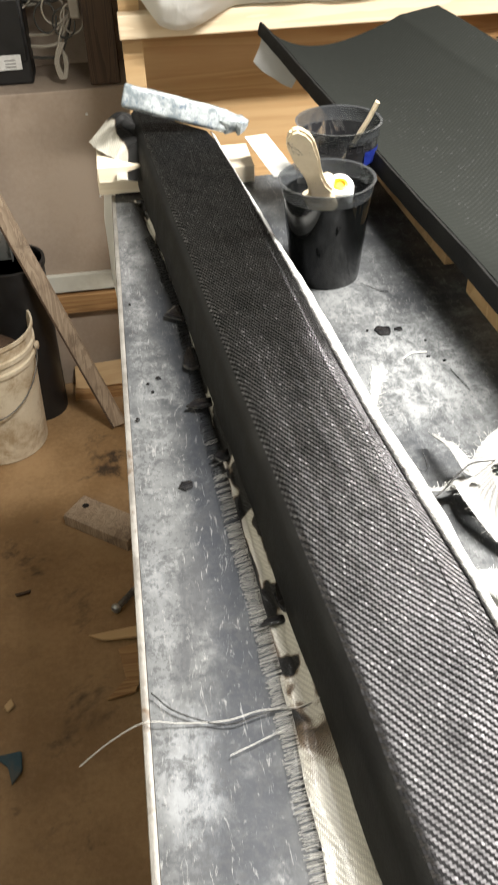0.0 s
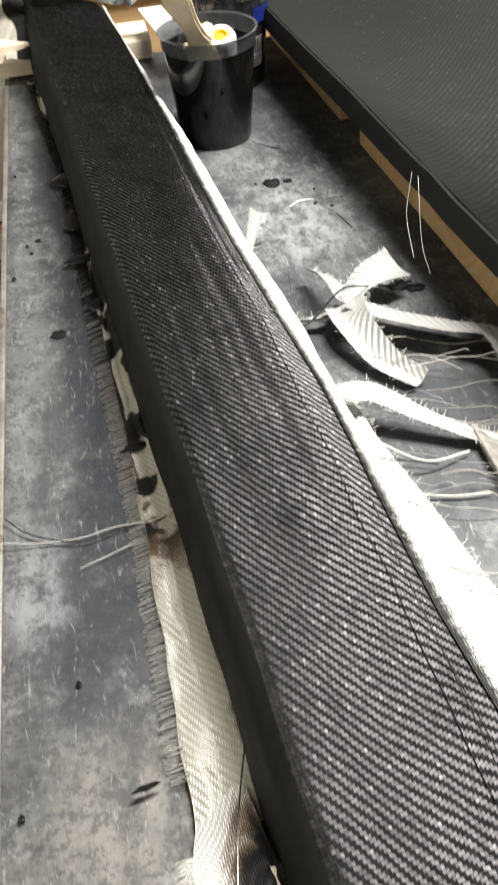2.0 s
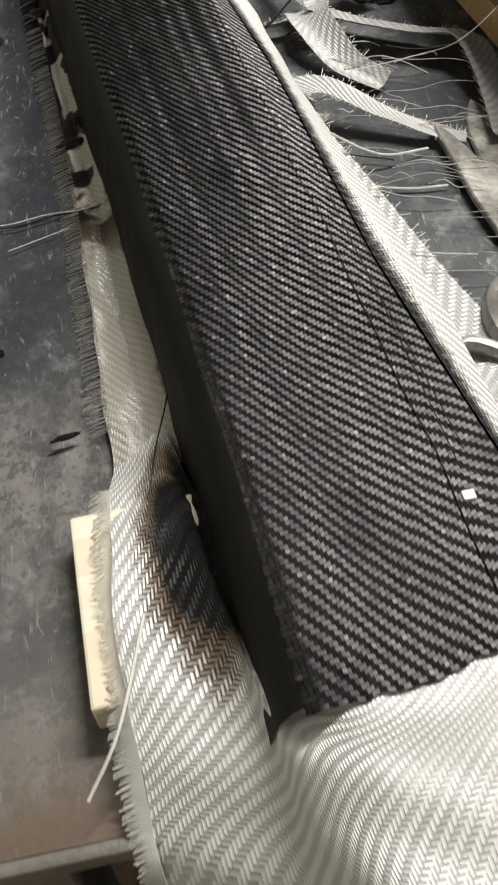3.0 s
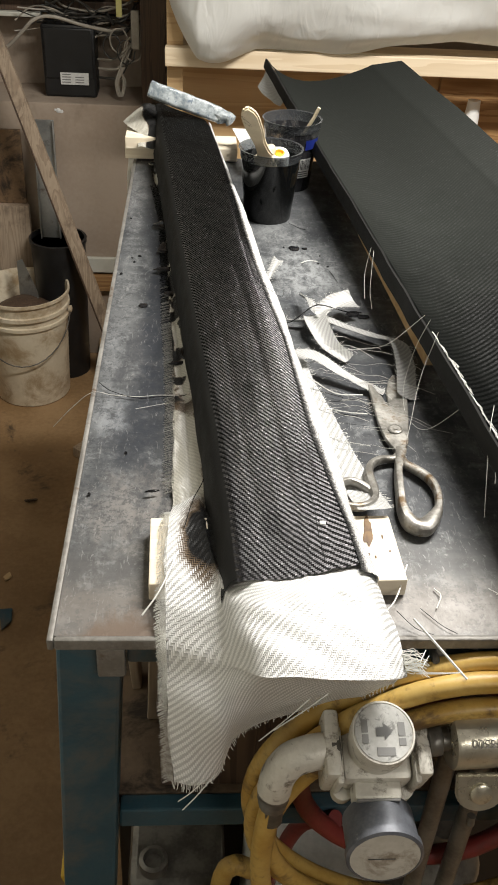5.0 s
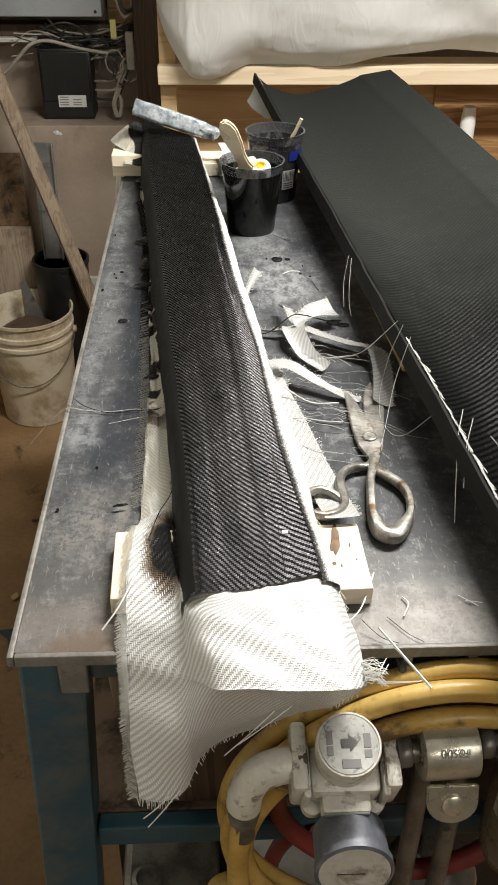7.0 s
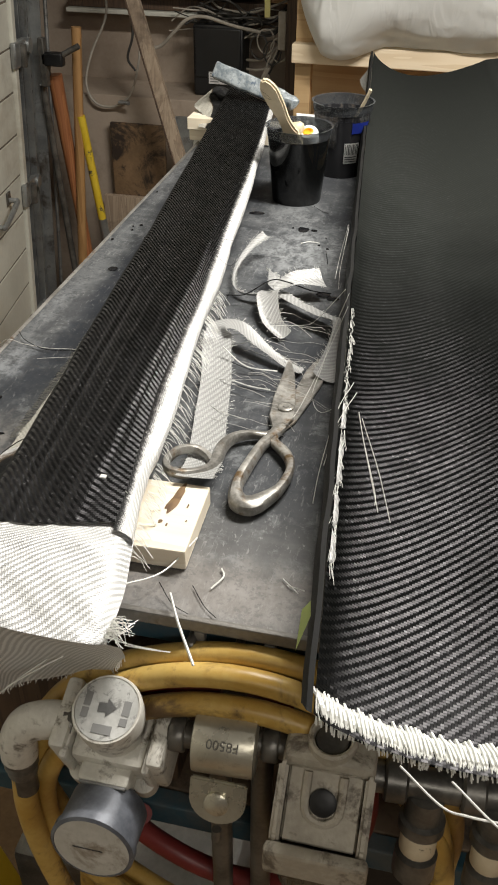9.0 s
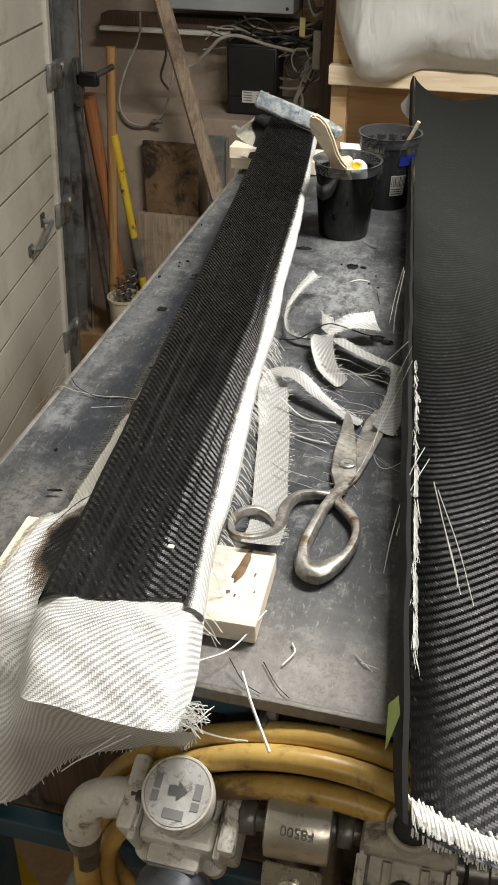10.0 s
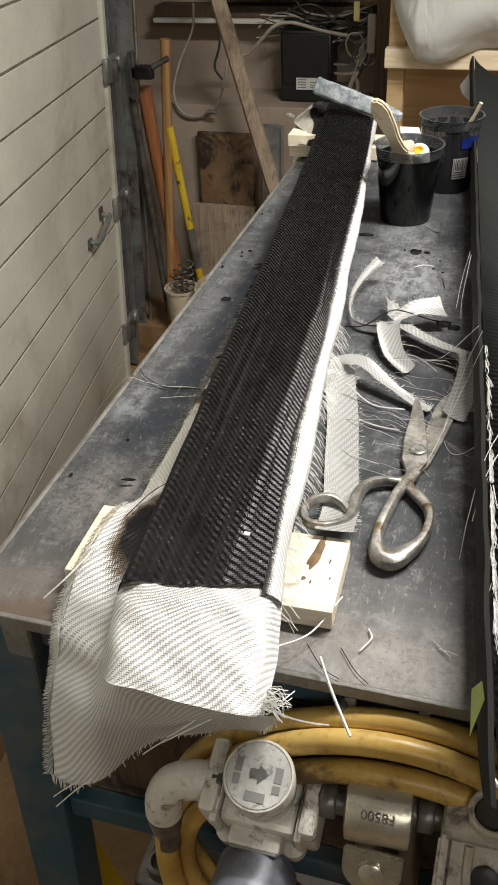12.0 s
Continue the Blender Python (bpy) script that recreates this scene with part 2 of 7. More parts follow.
        col = m.mix(m.math("MULTIPLY", m.step(d, 0.3, 1.5, depth, 0.0), blotch), col, tone)
    d = m.math("ADD", m.math("MULTIPLY", m.math("ABSOLUTE", m.math("SUBTRACT", sep.outputs[1], 0.03)), 22.0), ragged)
    col = m.mix(m.step(d, 0.2, 1.1, 0.35, 0.0), col, (0.22, 0.18, 0.145))
    pits = m.step(m.math("ADD", m.math("MULTIPLY", m.noise(v, 230.0, 3, 0.7), 0.6), m.math("MULTIPLY", m.noise(v, 30.0, 4, 0.7, 0.6), 0.4)), 0.5, 0.58, 0.0, 0.6)
    col = m.mix(pits, col, (0.04, 0.042, 0.046))
    scratch = m.noise(m.scaled(v, (190, 45, 1)), 1.0, 4, 0.7, 1.5)
    col = m.mix(m.math("MULTIPLY", m.step(scratch, 0.58, 0.7), 0.3), col, (0.5, 0.5, 0.49))
    wash = m.step(m.math("ADD", sep.outputs[1], m.math("MULTIPLY", ragged, 0.045)), 0.0, 0.19, 0.4, 0.0)
    col = m.mix(wash, col, (0.24, 0.225, 0.205))
    rust = m.math("ADD", m.math("MULTIPLY", sep.outputs[1], 26.0), m.math("ADD", m.math("MULTIPLY", m.math("ABSOLUTE", m.math("SUBTRACT", sep.outputs[0], 0.065)), 16.0), ragged))
    col = m.mix(m.step(rust, 0.3, 1.2, 0.75, 0.0), col, (0.13, 0.085, 0.055))
    m.set(base=col, rough=m.step(f, 0.35, 0.65, 0.55, 0.42), metal=m.step(dark, 0, 1, 0.22, 0.05))
    m.bump(m.math("ADD", fine, m.math("MULTIPLY", streak, 0.6)), 0.12, 0.001)
    return m.m


def film(name):
    """Milky polythene sheet."""
    m = Mat(name, 0.28, 0.0, (0.83, 0.83, 0.8))
    v = m.coord()
    n1 = m.noise(v, 7.0, 2, 0.5, 0.8)
    m.set(base=m.mix(n1, (0.68, 0.68, 0.655), (0.8, 0.8, 0.775)), spec=0.5)
    m.bump(m.math("ADD", n1, m.math("MULTIPLY", m.noise(m.scaled(v, (20, 6, 8)), 1.0, 2, 0.5, 1.4), 0.7)), 0.6, 0.014)
    tr = m.node("ShaderNodeBsdfTranslucent")
    tr.inputs[0].default_value = (0.85, 0.85, 0.8, 1)
    mx = m.node("ShaderNodeMixShader")
    mx.inputs[0].default_value = 0.35
    m.link(m.b.outputs[0], mx.inputs[1]), m.link(tr.outputs[0], mx.inputs[2]), m.link(mx.outputs[0], m.out.inputs[0])
    return m.m


def clear_plastic(name, tint=(0.9, 0.92, 0.92), see=0.6, body=(0.12, 0.13, 0.135), rough=0.12, smear=(0.02, 0.02, 0.022), smear_at=(0.5, 0.56), smear_scale=14.0, down=None):
    """Thin clear plastic with resin smeared over it."""
    m = Mat(name, rough, 0.0, tint)
    v = m.coord()
    mask = m.step(m.noise(m.scaled(v, (1, 1, 0.45)), smear_scale, 5, 0.65, 0.5), *smear_at)
    if down is not None:
        sep = m.node("ShaderNodeSeparateXYZ")
        m.link(v, sep.inputs[0])
        low = m.step(m.math("ADD", sep.outputs[2], m.math("MULTIPLY", m.noise(m.scaled(v, (1, 1, 0.3)), 40, 3), 0.02)), down, down + 0.012, 1.0, 0.0)
        mask = m.math("MAXIMUM", mask, low)
    m.set(base=m.mix(mask, body, smear))
    clear = m.node("ShaderNodeBsdfTransparent")
    clear.inputs[0].default_value = (*tint, 1)
    mx = m.node("ShaderNodeMixShader")
    m.link(m.math("MULTIPLY", m.math("SUBTRACT", 1.0, mask), see), mx.inputs[0])
    m.link(m.b.outputs[0], mx.inputs[1]), m.link(clear.outputs[0], mx.inputs[2]), m.link(mx.outputs[0], m.out.inputs[0])
    return m.m


JOINT_DIRT = mottled("grime_in_the_joints", (0.1, 0.085, 0.065), (0.2, 0.17, 0.13), 30, 0.8)
SHELF_DIRT = mottled("dirty_shelf_board", (0.11, 0.075, 0.048), (0.17, 0.12, 0.078), 9, 0.75, 0, 130, 0.3, 0.002, dirt=(0.03, 0.021, 0.015), dirt_scale=14, dirt_at=(0.46, 0.62))
STEEL = steel_top("worn_sheet_steel")
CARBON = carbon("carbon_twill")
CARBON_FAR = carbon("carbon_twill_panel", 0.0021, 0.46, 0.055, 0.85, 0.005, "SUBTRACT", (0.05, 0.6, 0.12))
GLASS = glass_cloth("glass_cloth")
BLACK_RESIN = mottled("black_resin", (0.008, 0.008, 0.009), (0.02, 0.02, 0.021), 30, 0.12, 0, 300, 0.1, 0.001)
DARK_SIDE = mottled("resin_wet_carbon_side", (0.006, 0.006, 0.006), (0.013, 0.013, 0.012), 20, 0.7, 0, 400, 0.3, 0.001)
DARK_SIDE.node_tree.nodes["Principled BSDF"].inputs["Specular IOR Level"].default_value = 0.15
PINE = wood("new_pine", (0.78, 0.65, 0.47), (0.68, 0.54, 0.36), 0, 0.55, 0.35)
PINE_Y = wood("new_pine_block", (0.82, 0.74, 0.6), (0.74, 0.64, 0.49), 0, 0.55, 0.5, False)
PLY = wood("old_plywood", (0.42, 0.25, 0.11), (0.25, 0.13, 0.05), 0, 0.5, 0.6)
PLY_LIGHT = wood("light_plywood", (0.55, 0.38, 0.2), (0.45, 0.29, 0.14), 0, 0.55, 0.3)
OLD_PLANK = wood("grey_old_plank", (0.42, 0.33, 0.24), (0.27, 0.2, 0.14), 2, 0.7, 1.0, True, (0.12, 0.085, 0.06))
DARK_WOOD = wood("dark_brown_timber", (0.1, 0.062, 0.038), (0.05, 0.03, 0.02), 2, 0.6)
WALL = mottled("brown_wall_paint", (0.33, 0.26, 0.2), (0.4, 0.325, 0.255), 3, 0.6, 0, 90, 0.15, 0.002, dirt=(0.12, 0.09, 0.065), dirt_scale=2.2, dirt_at=(0.56, 0.78))
FLOOR = mottled("dirty_concrete_floor", (0.23, 0.135, 0.058), (0.36, 0.23, 0.115), 4, 0.6, 0, 70, 0.3, 0.003, dirt=(0.04, 0.026, 0.016), dirt_scale=3.4, dirt_at=(0.55, 0.68))
DOOR_PAINT = mottled("aged_white_door_paint", (0.52, 0.51, 0.44), (0.62, 0.61, 0.53), 3, 0.45, 0, 60, 0.12, 0.002, dirt=(0.28, 0.235, 0.17), dirt_scale=2.0, dirt_at=(0.5, 0.8))
# unseen ceiling and far walls are toned down to cut bounced light
CEIL = mottled("ceiling_board", (0.12, 0.105, 0.09), (0.16, 0.14, 0.12), 3, 0.8)
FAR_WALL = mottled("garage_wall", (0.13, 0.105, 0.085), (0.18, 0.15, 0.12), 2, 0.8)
BLUE = mottled("worn_blue_paint", (0.02, 0.06, 0.085), (0.028, 0.08, 0.11), 14, 0.45, 0.1, 160, 0.25, 0.001, dirt=(0.085, 0.095, 0.095), dirt_scale=7, dirt_at=(0.42, 0.62))
GALV = mottled("galvanised_steel", (0.3, 0.31, 0.31), (0.42, 0.43, 0.42), 12, 0.42, 0.8, 200, 0.2, 0.001, dirt=(0.12, 0.1, 0.08), dirt_scale=9, dirt_at=(0.52, 0.7))
WHITE_PLASTIC = mottled("dirty_white_plastic", (0.62, 0.54, 0.4), (0.7, 0.62, 0.48), 6, 0.45, 0, 80, 0.15, 0.001, dirt=(0.36, 0.26, 0.15), dirt_scale=9, dirt_at=(0.44, 0.7))
BLACK_PLASTIC = mottled("black_plastic", (0.006, 0.006, 0.0065), (0.012, 0.012, 0.0125), 20, 0.42, 0, 300, 0.1, 0.0006)
FILM = film("milky_polythene")
CUP = clear_plastic("resin_smeared_cup", (0.5, 0.52, 0.54), 0.08, (0.006, 0.0075, 0.0072), 0.07, smear=(0.006, 0.0065, 0.0065), smear_at=(0.3, 0.5), down=0.1)
CUP_CLEAR = clear_plastic("clear_measuring_cup", (0.85, 0.86, 0.86), 0.75, (0.14, 0.14, 0.14), 0.12, smear_at=(0.44, 0.56), smear_scale=24, down=0.06)
HOSE = mottled("dirty_yellow_rubber", (0.46, 0.28, 0.06), (0.58, 0.4, 0.12), 18, 0.45, 0, 150, 0.2, 0.001, dirt=(0.12, 0.07, 0.028), dirt_scale=16, dirt_at=(0.5, 0.66))
RED_HOSE = mottled("red_rubber", (0.14, 0.016, 0.014), (0.19, 0.024, 0.02), 20, 0.5, 0, 150, 0.2, 0.001, dirt=(0.08, 0.02, 0.015), dirt_scale=12, dirt_at=(0.5, 0.7))
CAST = mottled("dirty_cast_alloy", (0.56, 0.54, 0.48), (0.68, 0.66, 0.6), 25, 0.5, 0.2, 200, 0.3, 0.0012, dirt=(0.16, 0.14, 0.11), dirt_scale=48, dirt_at=(0.5, 0.66))
RUSTY = mottled("rusty_steel_edge", (0.15, 0.14, 0.125), (0.25, 0.24, 0.22), 22, 0.55, 0.3, 200, 0.4, 0.002, dirt=(0.1, 0.065, 0.04), dirt_scale=14, dirt_at=(0.58, 0.72))
GREASY = mottled("greasy_dark_steel", (0.1, 0.095, 0.085), (0.2, 0.19, 0.17), 30, 0.4, 0.6, 200, 0.25, 0.001)
SHEAR_STEEL = mottled("worn_shear_steel", (0.2, 0.19, 0.17), (0.45, 0.435, 0.4), 34, 0.4, 0.55, 300, 0.2, 0.0008, dirt=(0.15, 0.095, 0.045), dirt_scale=30, dirt_at=(0.5, 0.66))

# ---- builders ----
ORIGIN = {}


def thing(name, at, label, category, group="", kind=""):
    ob = new(name)
    ob.empty_display_size = 0.02
    ob.location = at
    ORIGIN[ob] = Vector(at)
    return tagged(ob, label, category, group, kind)


def mesh_ob(name, bm, mat, at=(0, 0, 0), smooth=True):
    me = bpy.data.meshes.new(name)
    at = Vector(at)
    if at.length > 0:
        bmesh.ops.translate(bm, verts=bm.verts, vec=-at)
    flat = []
    bm.faces.index_update()
    if smooth and len(bm.faces) < 400:
        # broad faces between narrow bevels stay plane
        for f in bm.faces:
            near = [g.calc_area() for e in f.edges for g in e.link_faces if g is not f]
            if near and f.calc_area() > 6.0 * sum(near) / len(near):
                flat.append(f.index)
    bm.to_mesh(me)
    bm.free()
    for x in mat if isinstance(mat, (list, tuple)) else [mat]:
        me.materials.append(x)
    if smooth:
        me.shade_smooth()
        me.set_sharp_from_angle(angle=radians(38))
        for k in flat:
            me.polygons[k].use_smooth = False
    ob = new(name, me)
    ob.location = at
    ORIGIN[ob] = at
    return ob


def part(name, bm, mat, parent, label="", smooth=True):
    """One mesh, built in world metres, under a thing or a part."""
    base = ORIGIN[parent]
    ob = mesh_ob(name, bm, mat, base, smooth)
    ob.parent = parent
    ob.location = (0, 0, 0)
    ORIGIN[ob] = base
    return tagged(ob, label) if label else ob


def lone(name, bm, mat, at, label, category, group="", kind="", smooth=True):
    """A thing that is one mesh, built in world metres."""
    return tagged(mesh_ob(name, bm, mat, at, smooth), label, category, group, kind)


def box(bm, lo, hi, bevel=0.002, turn=None, seg=2):
    """A bevelled box between two corners; turn: a matrix applied about its middle."""
    lo, hi = Vector(lo), Vector(hi)
    mid, size = (lo + hi) / 2, hi - lo
    r = bmesh.ops.create_cube(bm, size=1.0)
    vs = r["verts"]
    bmesh.ops.scale(bm, verts=vs, vec=size)
    if bevel:
        es = list({e for v in vs for e in v.link_edges})
        r = bmesh.ops.bevel(bm, geom=es, offset=min(bevel, 0.45 * min(size)), segments=seg, affect="EDGES", profile=0.5)
        vs = list({v for f in r["faces"] for v in f.verts} | {v for v in vs if v.is_valid})
        seen, todo = set(vs), list(vs)
        while todo:
            v = todo.pop()
            for e in v.link_edges:
                o = e.other_vert(v)
                if o not in seen:
                    seen.add(o), todo.append(o)
        vs = list(seen)
    m = Matrix.Translation(mid) @ (turn.to_4x4() if turn is not None else Matrix())
    bmesh.ops.transform(bm, matrix=m, verts=vs)
    return bm


def boxed(lo, hi, bevel=0.002, turn=None):
    return box(bmesh.new(), lo, hi, bevel, turn)


def basis(way):
    way = Vector(way).normalized()
    side = way.cross(Vector((0, 0, 1)))
    if side.length < 1e-3:
        side = Vector((1, 0, 0))
    side.normalize()
    return side, side.cross(way).normalized(), way


def lathe(bm, at, way, profile, seg=32, cap=True):
    """Rings (radius, distance) turned about an axis from at along way."""
    a, b, w = basis(way)
    at = Vector(at)
    rings = []
    for r, d in profile:
        rings.append([bm.verts.new(at + w * d + (a * math.cos(2 * math.pi * k / seg) + b * math.sin(2 * math.pi * k / seg)) * r) for k in range(seg)])
    for p, q in zip(rings, rings[1:]):
        for k in range(seg):
            bm.faces.new((p[k], p[(k + 1) % seg], q[(k + 1) % seg], q[k]))
    if cap:
        if profile[0][0] > 1e-5:
            bm.faces.new(rings[0][::-1])
        if profile[-1][0] > 1e-5:
            bm.faces.new(rings[-1])
    return bm


def lathed(at, way, profile, seg=32, cap=True):
    bm = lathe(bmesh.new(), at, way, profile, seg, cap)
    bmesh.ops.recalc_face_normals(bm, faces=bm.faces)
    return bm


def spline(points, n=8):
    """Catmull-Rom through the points."""
    p = [Vector(q) for q in points]
    p = [2 * p[0] - p[1]] + p + [2 * p[-1] - p[-2]]
    out = []
    for i in range(1, len(p) - 2):
        for k in range(n):
            t = k / n
            out.append(0.5 * (2 * p[i] + (p[i + 1] - p[i - 1]) * t + (2 * p[i - 1] - 5 * p[i] + 4 * p[i + 1] - p[i + 2]) * t * t + (3 * p[i] - p[i - 1] - 3 * p[i + 1] + p[i + 2]) * t**3))
    out.append(p[-2])
    return out


def tube(bm, points, radius, seg=10, closed=False):
    """A round tube along a line; radius: one number or one for each point."""
    n = len(points)
    pts = [Vector(p) for p in points]
    up = None
    rings = []
    for i, p in enumerate(pts):
        if closed:
            w = (pts[(i + 1) % n] - pts[i - 1]).normalized()
        else:
            w = (pts[min(i + 1, n - 1)] - pts[max(i - 1, 0)]).normalized()
        if up is None:
            up = basis(w)[1]
        side = w.cross(up).normalized()
        up = side.cross(w).normalized()
        r = radius[i] if isinstance(radius, (list, tuple)) else radius
        rings.append([bm.verts.new(p + (side * math.cos(2 * math.pi * k / seg) + up * math.sin(2 * math.pi * k / seg)) * r) for k in range(seg)])
    pairs = list(zip(rings, rings[1:])) + ([(rings[-1], rings[0])] if closed else [])
    for a, b in pairs:
        for k in range(seg):
            bm.faces.new((a[k], a[(k + 1) % seg], b[(k + 1) % seg], b[k]))
    if not closed:
        bm.faces.new(rings[0][::-1]), bm.faces.new(rings[-1])
    return bm


def tubed(points, radius, seg=10, closed=False):
    bm = tube(bmesh.new(), points, radius, seg, closed)
    bmesh.ops.recalc_face_normals(bm, faces=bm.faces)
    return bm


def sheet(nu, nv, place, thick=0.0, mapped=None):
    """A grid whose place(u, v) gives points, u and v from 0 to 1; mapped(u, v) gives its map in metres."""
    bm = bmesh.new()
    uv = bm.loops.layers.uv.new("UVMap")
    vs = [[bm.verts.new(place(i / nu, j / nv)) for i in range(nu + 1)] for j in range(nv + 1)]
    for j in range(nv):
        for i in range(nu):
            f = bm.faces.new((vs[j][i], vs[j][i + 1], vs[j + 1][i + 1], vs[j + 1][i]))
            for loop, (a, b) in zip(f.loops, ((i, j), (i + 1, j), (i + 1, j + 1), (i, j + 1))):
                loop[uv].uv = mapped(a / nu, b / nv) if mapped else (a / nu, b / nv)
    if thick:
        bm.normal_update()
        bmesh.ops.solidify(bm, geom=bm.faces[:], thickness=thick)
    return bm


def wobble(p, scale, amount, seed=0.0):
    """A smooth random offset."""
    q = Vector(p) * scale + Vector((seed, seed * 1.7, -seed))
    return noise.noise(q) * amount


def lerp_rows(rows, y):
    """Linear look-up in rows of (y, value)."""
    return float(np.interp(y, [r[0] for r in rows], [r[1] for r in rows]))

# ---- the room ----
TOP = 1.15  # height of the bench's steel top


def slab(name, lo, hi, mat, label, bevel=0.0):
    return lone(name, boxed(lo, hi, bevel), mat, (0, 0, 0), label, name.split("_")[0], kind="structure", smooth=bevel > 0)


# the garage door stands a little askew to the bench
ASKEW = Matrix(((1.0, -0.17, 0.06, 0.0), (0.17, 1.0, 0.0, 0.0), (-0.06, -0.033, 1.0, 0.0), (0.0, 0.0, 0.0, 1.0)))
DOOR = Matrix.Translation((-0.765, 1.99, 0.9)) @ ASKEW @ Matrix.Translation((0.765, -1.99, -0.9))


def askew(bm):
    bmesh.ops.transform(bm, matrix=DOOR, verts=bm.verts)
    return bm


def build_room():
    ground = sheet(60, 60, lambda u, v: (-1.2 + 4.2 * u, -3.2 + 6.1 * v, wobble((u * 4, v * 6, 0), 2.0, 0.004)))
    lone("floor", ground, FLOOR, (0, 0, 0), "dirty brown concrete garage floor with dark stains", "floor", kind="structure")
    slab("ceiling", (-1.2, -3.2, 2.6), (3.0, 2.9, 2.7), CEIL, "plain unseen garage ceiling, kept dark to cut bounced light")
    slab("wall_lower", (-1.2, 2.43, 0.0), (3.0, 2.9, 0.925), WALL, "brown painted lower wall with a ledge on top", 0.004)
    slab("wall_upper", (-1.2, 2.66, 0.925), (3.0, 2.9, 2.6), WALL, "brown painted wall set back above the ledge")
    slab("wall_right", (2.9, -3.2, 0.0), (3.0, 2.43, 2.6), FAR_WALL, "plain unseen garage side wall, kept dark")
    slab("wall_front", (-1.2, -3.3, 0.0), (3.0, -3.2, 2.6), FAR_WALL, "plain unseen garage wall behind, kept dark")
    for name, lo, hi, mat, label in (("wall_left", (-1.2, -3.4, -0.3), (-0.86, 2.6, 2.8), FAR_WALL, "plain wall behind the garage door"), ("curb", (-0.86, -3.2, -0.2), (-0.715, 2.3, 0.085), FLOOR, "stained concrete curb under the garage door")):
        bm = boxed(lo, hi, 0.0)
        bmesh.ops.transform(bm, matrix=DOOR, verts=bm.verts)
        lone(name, bm, mat, (0, 0, 0), label, name.split("_")[0], kind="structure", smooth=False)
    slab("curb_corner", (-0.9, 2.2, 0.0), (-0.5, 2.43, 0.2), FLOOR, "stained concrete step in the corner", 0.01)
    slab("baseboard", (-0.5, 2.412, 0.345), (-0.03, 2.43, 0.4), DOOR_PAINT, "chipped white painted skirting strip", 0.003)
    slab("trim", (-0.5, 2.405, 0.275), (-0.03, 2.43, 0.335), PLY, "brown timber strip under the skirting", 0.003)


build_room()


def build_door():
    """The boarded white garage door with its track, hinges and handle."""
    door = thing("door_1", (-0.78, 0.4, 0.17), "aged white boarded garage door with a steel pull handle", "garage door", kind="structure")
    z = 0.087
    n = 0
    while z < 2.45:
        bm = boxed((-0.81, -2.2, z + (0.0045 if n % 4 == 0 else 0.0042)), (-0.766 + 0.0006 * math.sin(n * 2.3), 1.955, z + 0.1163), 0.0012)
        part("board", askew(bm), DOOR_PAINT, door, smooth=False)
        part("joint", askew(boxed((-0.808, -2.2, z - 0.0015), (-0.7672, 1.955, z + 0.004), 0.0)), JOINT_DIRT, door, smooth=False)
        z += 0.118
        n += 1
    part("edge_strip", askew(boxed((-0.785, 1.957, 0.1), (-0.755, 1.985, 2.5), 0.003)), DOOR_PAINT, door)
    part("stop_strip", askew(boxed((-0.79, 2.0, 0.1), (-0.77, 2.03, 2.5), 0.003)), DOOR_PAINT, door)
    for hz in (0.30, 0.735, 1.135, 1.56):
        h = part("hinge", askew(boxed((-0.765, 1.945, hz - 0.04), (-0.748, 2.06, hz + 0.03), 0.005)), GALV, door)
        part("knuckle", askew(lathed((-0.745, 2.0, hz - 0.03), (0, 0, 1), [(0.004, -0.012), (0.012, -0.01), (0.012, 0.05), (0.004, 0.052)], 14)), GREASY, h)
        part("roller", askew(lathed((-0.748, 2.075, hz + 0.005), (1, 0, 0), [(0.004, -0.012), (0.022, -0.01), (0.022, 0.006), (0.008, 0.008)], 20)), GALV, h)
    pull = spline([(-0.765, 1.68, 0.728), (-0.745, 1.68, 0.728), (-0.737, 1.687, 0.731), (-0.737, 1.803, 0.76), (-0.745, 1.81, 0.763), (-0.765, 1.81, 0.763)], 4)
    part("handle", askew(tubed(pull, 0.0075, 8)), GALV, door, "dull steel pull handle")
    part("handle_plate", askew(boxed((-0.766, 1.797, 0.748), (-0.760, 1.825, 0.786), 0.002)), GREASY, door, "dark rusty backing plate")
    part("handle_foot", askew(boxed((-0.766, 1.665, 0.708), (-0.759, 1.695, 0.738), 0.002)), GREASY, door, "dark rusty backing plate")
    track = thing("door_track", (-0.76, 2.04, 0.17), "galvanised steel vertical garage door track with bolt holes", "door track", kind="structure")
    part("channel", askew(boxed((-0.79, 2.09, 0.1), (-0.775, 2.205, 2.5), 0.002)), GALV, track)
    part("flange", askew(boxed((-0.79, 2.207, 0.1), (-0.745, 2.213, 2.5), 0.001)), GALV, track)
    part("inner_lip", askew(boxed((-0.774, 2.09, 0.1), (-0.752, 2.095, 2.5), 0.001)), GALV, track)
    for k in range(14):
        part("bolt_hole", askew(lathed((-0.7755, 2.17, 0.35 + 0.16 * (k // 2) + 0.045 * (k % 2)), (1, 0, 0), [(0.006, 0), (0.006, 0.002)], 10)), BLACK_PLASTIC, track)
    part("rod", askew(tubed([(-0.735, 2.235, 0.1), (-0.735, 2.235, 2.5)], 0.006, 8)), GALV, track)


build_door()


